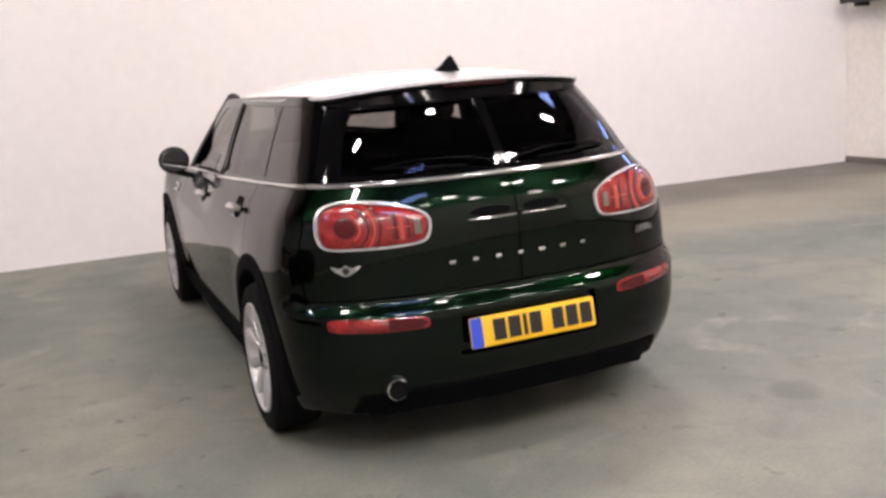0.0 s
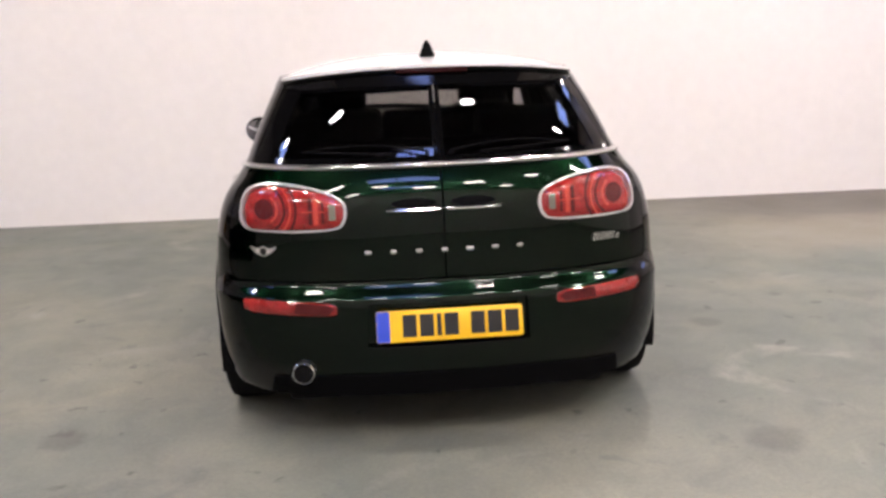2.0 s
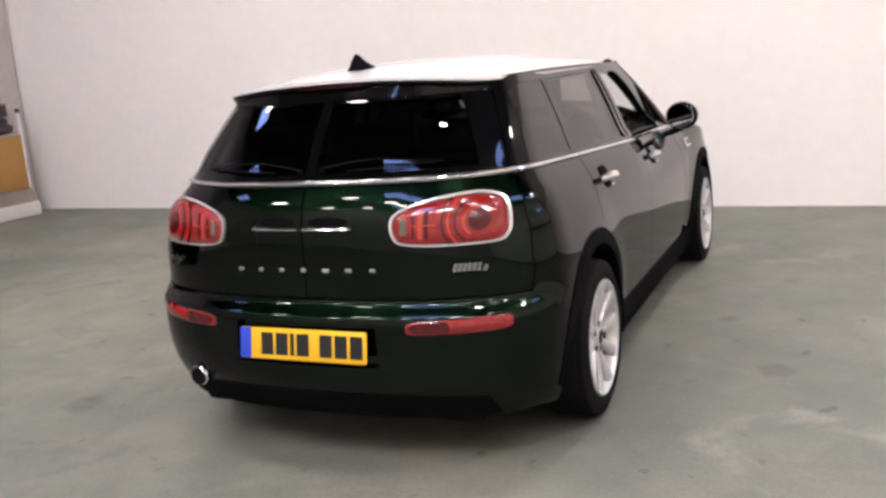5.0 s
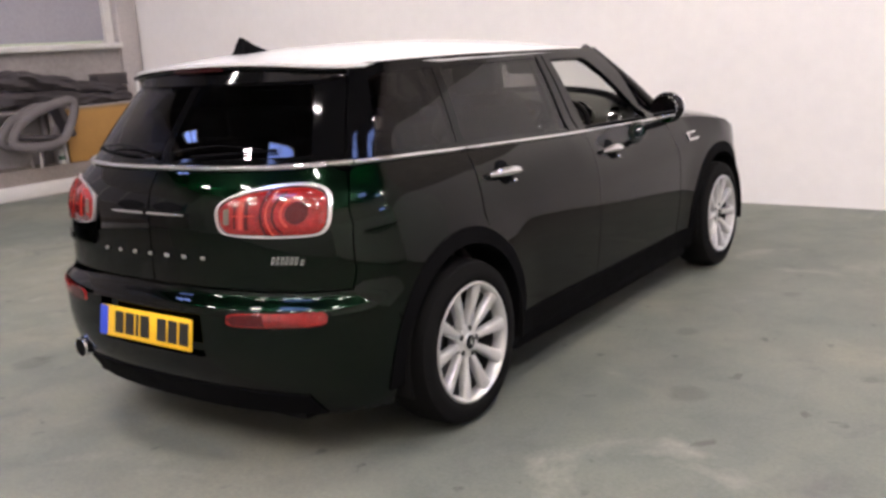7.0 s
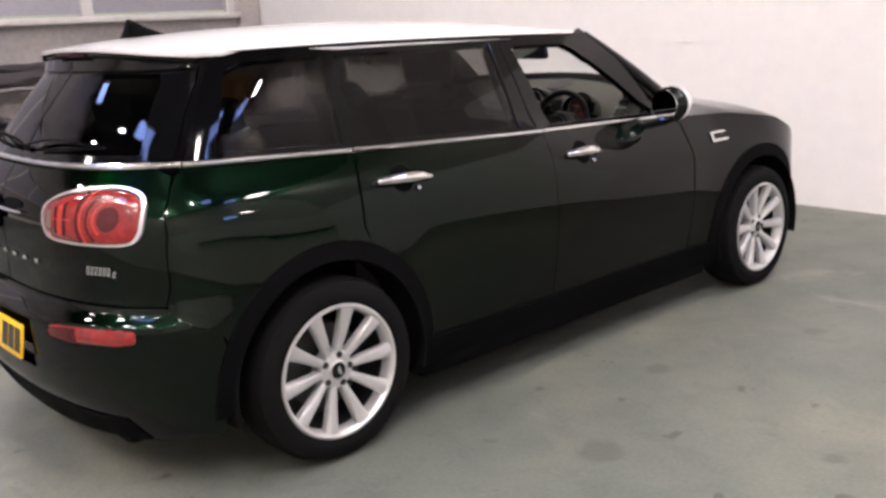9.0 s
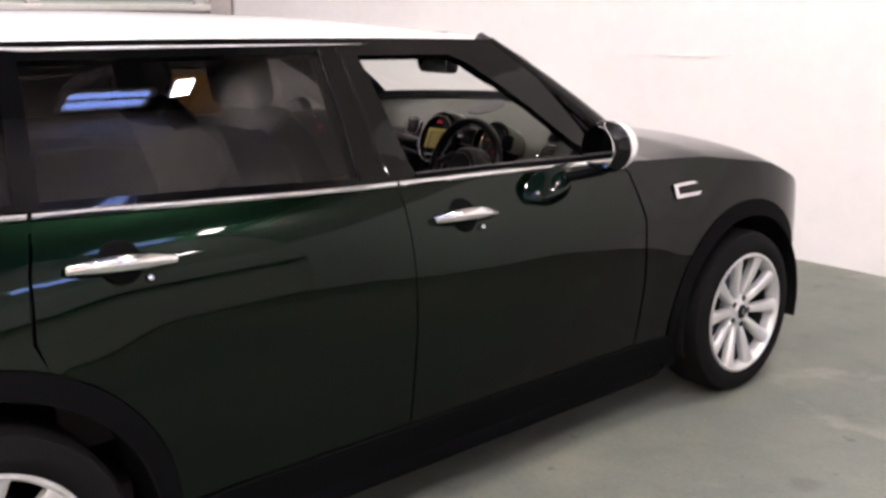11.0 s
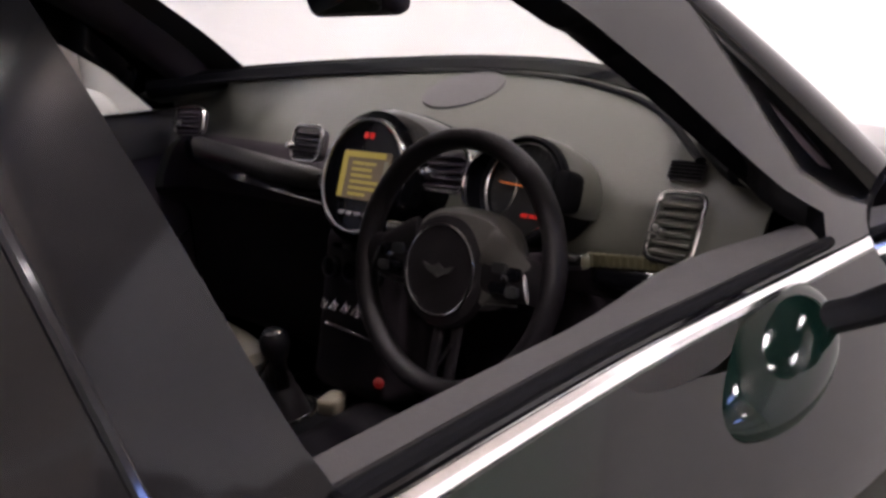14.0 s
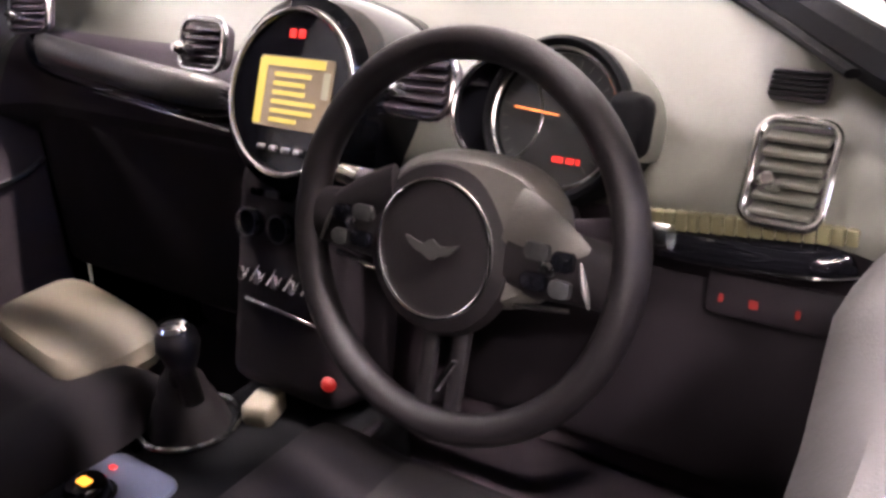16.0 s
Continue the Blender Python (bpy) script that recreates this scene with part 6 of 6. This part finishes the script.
def pad_shape(w, h, d0, d1, n=40, p=2.6):
    """A cushioned round pad from superellipse layers."""
    bm = bmesh.new()
    rings = []
    for k, (sc, z) in enumerate(((0.92, d0), (1.0, d0 + (d1 - d0) * 0.35), (0.97, d0 + (d1 - d0) * 0.7), (0.86, d0 + (d1 - d0) * 0.92), (0.6, d1), (0.0, d1 + 0.003))):
        ring = []
        for i in range(n):
            a = 2 * math.pi * i / n
            ca, sa = math.cos(a), math.sin(a)
            r = (abs(ca / (w / 2)) ** p + abs(sa / (h / 2)) ** p) ** (-1 / p)
            ring.append(bm.verts.new((sc * r * ca, sc * r * sa, z)))
        rings.append(ring)
    for a, b in zip(rings, rings[1:]):
        for i in range(n):
            bm.faces.new((a[i], a[(i + 1) % n], b[(i + 1) % n], b[i]))
    bm.faces.new(rings[0])
    bmesh.ops.remove_doubles(bm, verts=bm.verts, dist=1e-5)
    bmesh.ops.recalc_face_normals(bm, faces=bm.faces)
    return bm


# pad shifted up and right, so its pale edge shows on the window-lit side
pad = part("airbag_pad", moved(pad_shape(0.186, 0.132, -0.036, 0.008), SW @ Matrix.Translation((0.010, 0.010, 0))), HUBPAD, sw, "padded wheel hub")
HUB = SW @ Matrix.Translation((-0.010, -0.010, 0))
part("hub_disc", moved(lathe([(0.0, 0.015), (0.052, 0.0145), (0.060, 0.0125), (0.072, 0.0080), (0.077, -0.002)], 48), HUB), LEATHER, sw, "round dark hub disc")
part("hub_ring", moved(lathe([(0.0590 + 0.0020 * math.cos(a_), 0.0135 + 0.0020 * math.sin(a_)) for a_ in np.linspace(0, 2 * math.pi, 9)[:-1]], 56, closed=True), HUB), SATIN, sw, "chrome hub ring")
part("hub_emblem", moved(slab(smooth_loop([(-0.028, 0.008), (-0.010, 0.004), (0, 0.009), (0.010, 0.004), (0.028, 0.008), (0.018, -0.002), (0.008, -0.005), (0, -0.009), (-0.008, -0.005), (-0.018, -0.002)], 3), 0.002), HUB @ Matrix.Translation((0, 0, 0.0148))), mat("grey_emblem", (0.05, 0.048, 0.046), 0.4, 0.5, var=0.15, scale=60), sw, "winged emblem")
for sx in (-1, 1):
    P = [Vector((sx * (0.060 + 0.095 * t), 0.0 - 0.004 * t, -0.004 + 0.004 * t)) for t in np.linspace(0, 1, 7)]
    part("spoke", sweep([SW @ p for p in P], [0.036, 0.034, 0.032, 0.030, 0.028, 0.027, 0.026], 12, 0.42, up=tuple(SW.to_3x3() @ Vector((0, 0, 1)))), LEATHER, sw)
    for k, (dx, dy, w_, h_) in enumerate(((0.090, 0.012, 0.022, 0.014), (0.114, 0.008, 0.018, 0.016), (0.090, -0.012, 0.022, 0.014), (0.114, -0.014, 0.018, 0.014), (0.102, 0.0, 0.012, 0.012))):
        part("wheel_key", moved(slab(rounded(w_, h_, 0.004), 0.006, 0.002), SW @ Matrix.Translation((sx * dx, dy - 0.004, 0.010))), (DARKMETAL, BLACKGLOSS, BLACKGLOSS, DARKMETAL, SATIN)[k], sw, "dark wheel key")
    part("spoke_clip", sweep([SW @ Vector((sx * (0.128 + 0.012 * t), 0.006 - 0.034 * t, 0.012)) for t in np.linspace(0, 1, 5)], [0.001, 0.003, 0.0035, 0.003, 0.001], 8, 0.5), ANTHRACITE, sw, "bright spoke clip")
    # right cover takes the paler hub plastic to paint in the window light
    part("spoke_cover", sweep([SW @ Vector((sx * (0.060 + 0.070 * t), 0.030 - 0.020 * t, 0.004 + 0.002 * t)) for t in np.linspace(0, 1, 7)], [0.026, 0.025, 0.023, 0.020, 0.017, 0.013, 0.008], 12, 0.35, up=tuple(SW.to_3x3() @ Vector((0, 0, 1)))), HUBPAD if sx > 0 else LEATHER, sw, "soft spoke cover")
    part("spoke_accent", sweep([SW @ Vector((sx * 0.072, -0.040 - 0.006 * t, 0.004)) + SW.to_3x3() @ Vector((sx * 0.05 * t, 0.012 * t, 0.002)) for t in np.linspace(0, 1, 5)], 0.0025, 6), CHROME, sw)
for sx in (-0.016, 0.016):
    P = [Vector((sx, -0.06 - 0.10 * t, -0.012 + 0.006 * t)) for t in np.linspace(0, 1, 6)]
    part("lower_spoke", sweep([SW @ p for p in P], 0.009, 10, 0.6), LEATHER, sw)
part("lower_accent", sweep([SW @ Vector((0.004, -0.132, 0.004)), SW @ Vector((0.022, -0.102, 0.006))], 0.003, 8), SATIN, sw)
part("column_shroud", moved(box(-0.045, 0.045, -0.045, 0.035, -0.16, -0.03, 0.02, 3), SW), KNEESHADE, sw, "dark steering column shroud")
for sx in (-1, 1):
    P = [SW @ Vector((sx * (0.05 + 0.115 * t), 0.018 + 0.012 * t, -0.055 + 0.008 * t)) for t in np.linspace(0, 1, 8)]
    st = part("column_stalk", sweep(P, [0.008, 0.008, 0.008, 0.009, 0.011, 0.012, 0.012, 0.009], 12), DARKPLASTIC, sw, "dark column stalk")
    part("stalk_tip", sweep([P[-2], P[-1] + (P[-1] - P[-2]) * 0.5], [0.0125, 0.010], 12), SATIN, st, "satin stalk tip")
# lit light switches right of the column
sp_ = part("switch_panel", moved(box(-0.07, 0.07, -0.02, 0.02, -0.022, 0.022, 0.008), pose(0.54, 1.956, 0.815, -10)), KNEESHADE, dash, "dark light switch panel")
for x, w_ in ((0.487, 0.004), (0.517, 0.008), (0.556, 0.004)):
    part("switch_mark", moved(slab(rounded(w_, 0.008, 0.001), 0.001), pose(x, 1.935, 0.815, 80)), glow("dim_red_mark", (1.0, 0.05, 0.03), 0.016), sp_, "dim red switch mark")

# console, gear lever, controller ---------------------------------------------
# console in near-black cladding, its low-cabin shade put into the colour
con = part("centre_console", box(-0.115, 0.115, 0.75, 1.93, 0.34, 0.585, 0.03, 3), CLAD, car, "dark centre console")
part("console_edge", sweep([(0.112, 1.05, 0.583), (0.114, 1.5, 0.585), (0.118, 1.86, 0.592)], 0.006, 8), DARKPLASTIC, con)
part("gear_boot", moved(lathe([(0.050, 0.0), (0.047, 0.012), (0.036, 0.040), (0.032, 0.046), (0.026, 0.066), (0.018, 0.075), (0.014, 0.085)], 32), pose(-0.086, 1.742, 0.586)), LEATHER, con, "pleated dark gear boot")
part("gear_ring", moved(lathe([(0.060 + 0.0045 * math.cos(a_), 0.0045 * math.sin(a_)) for a_ in np.linspace(0, 2 * math.pi, 9)[:-1]], 48, closed=True), pose(-0.086, 1.742, 0.590)), CHROME, con, "chrome ring round the gear boot")
kb = part("gear_knob", moved(lathe([(0.0, 0.048), (0.014, 0.047), (0.022, 0.038), (0.024, 0.024), (0.018, 0.004), (0.012, -0.006), (0.012, -0.05)], 28), pose(-0.012, 1.700, 0.715, 4)), LEATHER, con, "dark gear knob")
part("lever_shaft", sweep([(-0.085, 1.740, 0.645), (-0.055, 1.722, 0.680), (-0.016, 1.704, 0.712)], 0.013, 12), LEATHER, con, "dark gear lever shaft")
part("knob_cap", moved(lathe([(0.0, 0.0505), (0.013, 0.0495), (0.017, 0.046)], 24), pose(-0.012, 1.700, 0.715, 4)), CHROME, kb, "chrome knob cap")
part("console_tab", moved(box(-0.020, 0.020, -0.026, 0.026, 0, 0.030, 0.008, 3), pose(-0.022, 1.806, 0.581, 0, 0, 18)), BEIGE, con, "beige rounded tab on the console")
cp = part("controller_plate", moved(slab(rounded(0.12, 0.15, 0.02), 0.006, 0.002), pose(-0.055, 1.585, 0.584)), mat("blue_grey_plate", (0.05, 0.055, 0.085), 0.35, 0.2, var=0.15, scale=20), con, "blue-grey controller plate")
part("controller_knob", moved(lathe([(0.0, 0.026), (0.020, 0.026), (0.024, 0.020), (0.025, 0.0)], 32), pose(-0.06, 1.585, 0.589)), BLACKGLOSS, cp, "round controller knob")
part("controller_ring", moved(lathe([(0.026, 0.0), (0.026, 0.008), (0.0305, 0.008), (0.031, 0.0)], 32, closed=True), pose(-0.06, 1.585, 0.589)), CHROME, cp, "chrome controller ring")
part("controller_light", moved(slab(rounded(0.018, 0.012, 0.004), 0.001), pose(-0.06, 1.585, 0.6152)), glow("orange_light", (1.0, 0.35, 0.03), 0.4), cp, "orange lit mark")
part("plate_light", moved(slab(rounded(0.010, 0.007, 0.002), 0.001), pose(-0.088, 1.635, 0.5902)), REDGLOW, cp, "red lit mark")
part("foot_light", moved(ball(0, 0, 0, 0.0095, 0.008, 0.008, 0.009), pose(0.0785, 1.822, 0.652)), glow("footwell_red", (1.0, 0.03, 0.02), 0.03), con, "red footwell light")


# seats -------------------------------------------------------------------------
def front_seat(name, cx, label, dz=0.0, fy=0.64):
    """Cushion with bolsters, raked backrest, headrest on two posts."""
    t = tagged(new(name), label)
    t.parent = car
    t.location = (cx, 0, 0)

    def cushion(u, v):
        x = 2 * u - 1
        y = 1.06 + fy * v
        edge = max(0, abs(x) - 0.55) / 0.45
        front = max(0, v - 0.86) / 0.14
        return (x * 0.255, y, 0.625 + dz + 0.045 * v + 0.022 * math.sin(math.pi * min(1, edge)) * (1 - 0.7 * v) - 0.11 * front**2.2 - 0.05 * max(0, abs(x) - 0.9) * 10)
    surface_grid("cushion", cushion, 28, 30, CLOTH, t, thick=0.10)
    if cx > 0:
        def insert(u, v):
            x, y, z = cushion(0.30 + 0.44 * u, 0.12 + 0.80 * v)
            return (x, y, z + 0.004 + 0.012 * (math.sin(math.pi * u) * math.sin(math.pi * v)) ** 0.5)
        surface_grid("seat_insert", insert, 20, 24, SEATGREY, t, "grey cloth seat insert", thick=0.01)
    if cx < 0:
        part("thigh_pad", moved(pad_shape(0.285, 0.148, -0.03, 0.024, p=5.0), pose(0.044, 1.752, 0.648, 5, 0, -8)), BEIGE, t, "beige leather thigh pad")
    part("seat_base", box(-0.22, 0.22, 1.12, 1.62, 0.345, 0.56, 0.03), DARKPLASTIC, t)

    def back(u, v):
        x = 2 * u - 1
        w = 0.25 * (1 - 0.22 * v**2)
        edge = max(0, abs(x) - 0.5) / 0.5
        z = 0.62 + 0.56 * v
        return (-x * w, 1.17 - 0.21 * v + 0.05 * math.sin(math.pi * min(1, edge * 0.8)) * (1 - 0.4 * v) - 0.03 * max(0, v - 0.9) * 10, z - 0.03 * (abs(x) ** 3) * v)
    surface_grid("backrest", back, 28, 30, CLOTH, t, thick=0.09)
    part("headrest", moved(box(-0.125, 0.125, -0.045, 0.045, -0.075, 0.085, 0.035, 4), pose(0, 0.90, 1.245, 8)), CLOTH, t)
    for sx in (-0.06, 0.06):
        part("headrest_post", sweep([(sx, 0.915, 1.11), (sx, 0.905, 1.19)], 0.007, 8), CHROME, t)
    return t


front_seat("driver_seat", 0.36, "dark cloth driver's seat", 0.0, 0.765)
front_seat("passenger_seat", -0.365, "dark cloth passenger seat with beige front cushion", -0.02, 0.745)
rs = tagged(new("rear_seat"), "dark cloth rear bench with three headrests")
rs.parent = car
part("bench_cushion", box(-0.62, 0.62, 0.05, 0.55, 0.42, 0.60, 0.05, 4), CLOTH, rs)
part("bench_back", moved(box(-0.62, 0.62, -0.06, 0.06, 0, 0.56, 0.04, 4), pose(0, 0.04, 0.56, 14)), CLOTH, rs)
for x in (-0.38, 0.0, 0.38):
    part("bench_headrest", moved(box(-0.188, 0.188, -0.035, 0.035, 0, 0.13, 0.03, 3), pose(x, -0.10, 1.08, 10)), CLOTH, rs)
part("load_cover", box(-0.60, 0.60, -0.50, -0.11, 0.985, 0.997, 0.004), CLOTH, car, "dark load cover")


# inner doors: top ledge, dark card, latch, pull ----------------------------------
LEDGE_X = curve_fn([(1.12, 0.692), (1.25, 0.681), (1.5, 0.668), (1.6, 0.654), (1.72, 0.636), (1.80, 0.639), (1.9, 0.655), (1.98, 0.66)])


def inner_door(s):
    n = 18
    secs = []
    for i in range(n + 1):
        y = 1.12 + 0.86 * i / n
        zb = BELT(y) + (0.006 if s > 0 else 0.088)
        xo = half_width(y, zb) - 0.020
        xi = LEDGE_X(y)
        secs.append([(s * x, y, z) for x, z in ((xo, zb - 0.03), (xo, zb), (xo - 0.02, zb + 0.004), ((xo + xi) / 2, zb + 0.005), (xi + 0.02, zb), (xi, zb - 0.02), (xi - 0.004, zb - 0.06), (xi + 0.004, zb - 0.09))])
    top = loft("door_ledge", secs, LEDGETRIM, car, "grey soft door top ledge")
    card = part("door_card", box(min(s * 0.660, s * 0.70), max(s * 0.660, s * 0.70), 1.14, 1.96, 0.36, 0.90 if s > 0 else 0.985, 0.012), DARKPLASTIC, car, "dark inner door card")
    part("arm_rest", box(min(s * 0.61, s * 0.665), max(s * 0.61, s * 0.665), 1.22, 1.72, 0.70, 0.75, 0.02, 3), TRIMGREY, card, "padded arm rest")
    part("door_latch", moved(ball(0, 0, 0, 0.010, 0.014, 0.014, 0.020), pose(s * 0.632, 1.753, 0.875 if s > 0 else 1.022)), CHROME, card, "chrome inner door latch")
    ar = [(s * 0.655, 1.86 - 0.12 * math.cos(a), 0.83 - 0.07 * math.sin(a)) for a in np.linspace(0.3, 2.4, 12)]
    part("door_ring", sweep(ar, 0.005, 8), CHROME, card, "bright curved door trim")
    if s < 0:
        part("door_light", moved(ball(0, 0, 0, 0.006, 0.014, 0.014, 0.010), pose(s * 0.632, 1.775, 0.980)), REDGLOW, card, "red door warning light")
    rear = part("rear_door_card", box(min(s * 0.66, s * 0.70), max(s * 0.66, s * 0.70), 0.22, 1.06, 0.45, 0.975, 0.012), DARKPLASTIC, car, "dark inner rear door card")
    part("pillar_trim", sweep([(s * 0.672, 1.10, 0.60), (s * 0.672, 1.12, 0.96), (s * 0.625, 1.06, 1.15), (s * 0.585, 1.03, 1.30)], [0.05, 0.05, 0.042, 0.035], 12, 0.5, up=(s, 0, 0.3)), DARKPLASTIC, car, "dark inner centre pillar")
    k_ = 0.0 if s > 0 else 0.07
    part("screen_pillar_trim", sweep([(s * 0.665, 2.08 + k_, 0.98), (s * 0.63, 1.95 + k_, 1.10), (s * 0.575, 1.77 + k_, 1.24), (s * 0.535, 1.63 + k_, 1.325)], [0.052, 0.052, 0.056, 0.062] if s < 0 else [0.056, 0.056, 0.052, 0.045], 12, 0.75, up=(s, 0.4, 0.3)), DARKPLASTIC, car, "dark inner windscreen pillar trim")


for s in (1, -1):
    inner_door(s)
# rear-view mirror
rv = part("rear_view_mirror", moved(box(-0.142, 0.142, -0.020, 0.020, -0.042, 0.042, 0.019, 4), pose(0.025, 1.885, 1.258, 12, 0, -14)), DARKPLASTIC, car, "dark rear-view mirror")
part("mirror_pane", moved(slab(rounded(0.25, 0.062, 0.025), 0.002), pose(0.025, 1.885, 1.258, 12, 0, -14) @ Matrix.Translation((0, -0.0205, 0)) @ Matrix.Rotation(radians(90), 4, "X")), MIRROR, rv)
part("mirror_stem", sweep([(0, 1.90, 1.285), (0, 1.93, 1.325)], 0.014, 10), DARKPLASTIC, rv)
part("sensor_housing", moved(box(-0.05, 0.05, -0.04, 0.04, -0.02, 0.02, 0.015, 3), pose(0, 1.90, 1.335, 30)), DARKPLASTIC, rv)
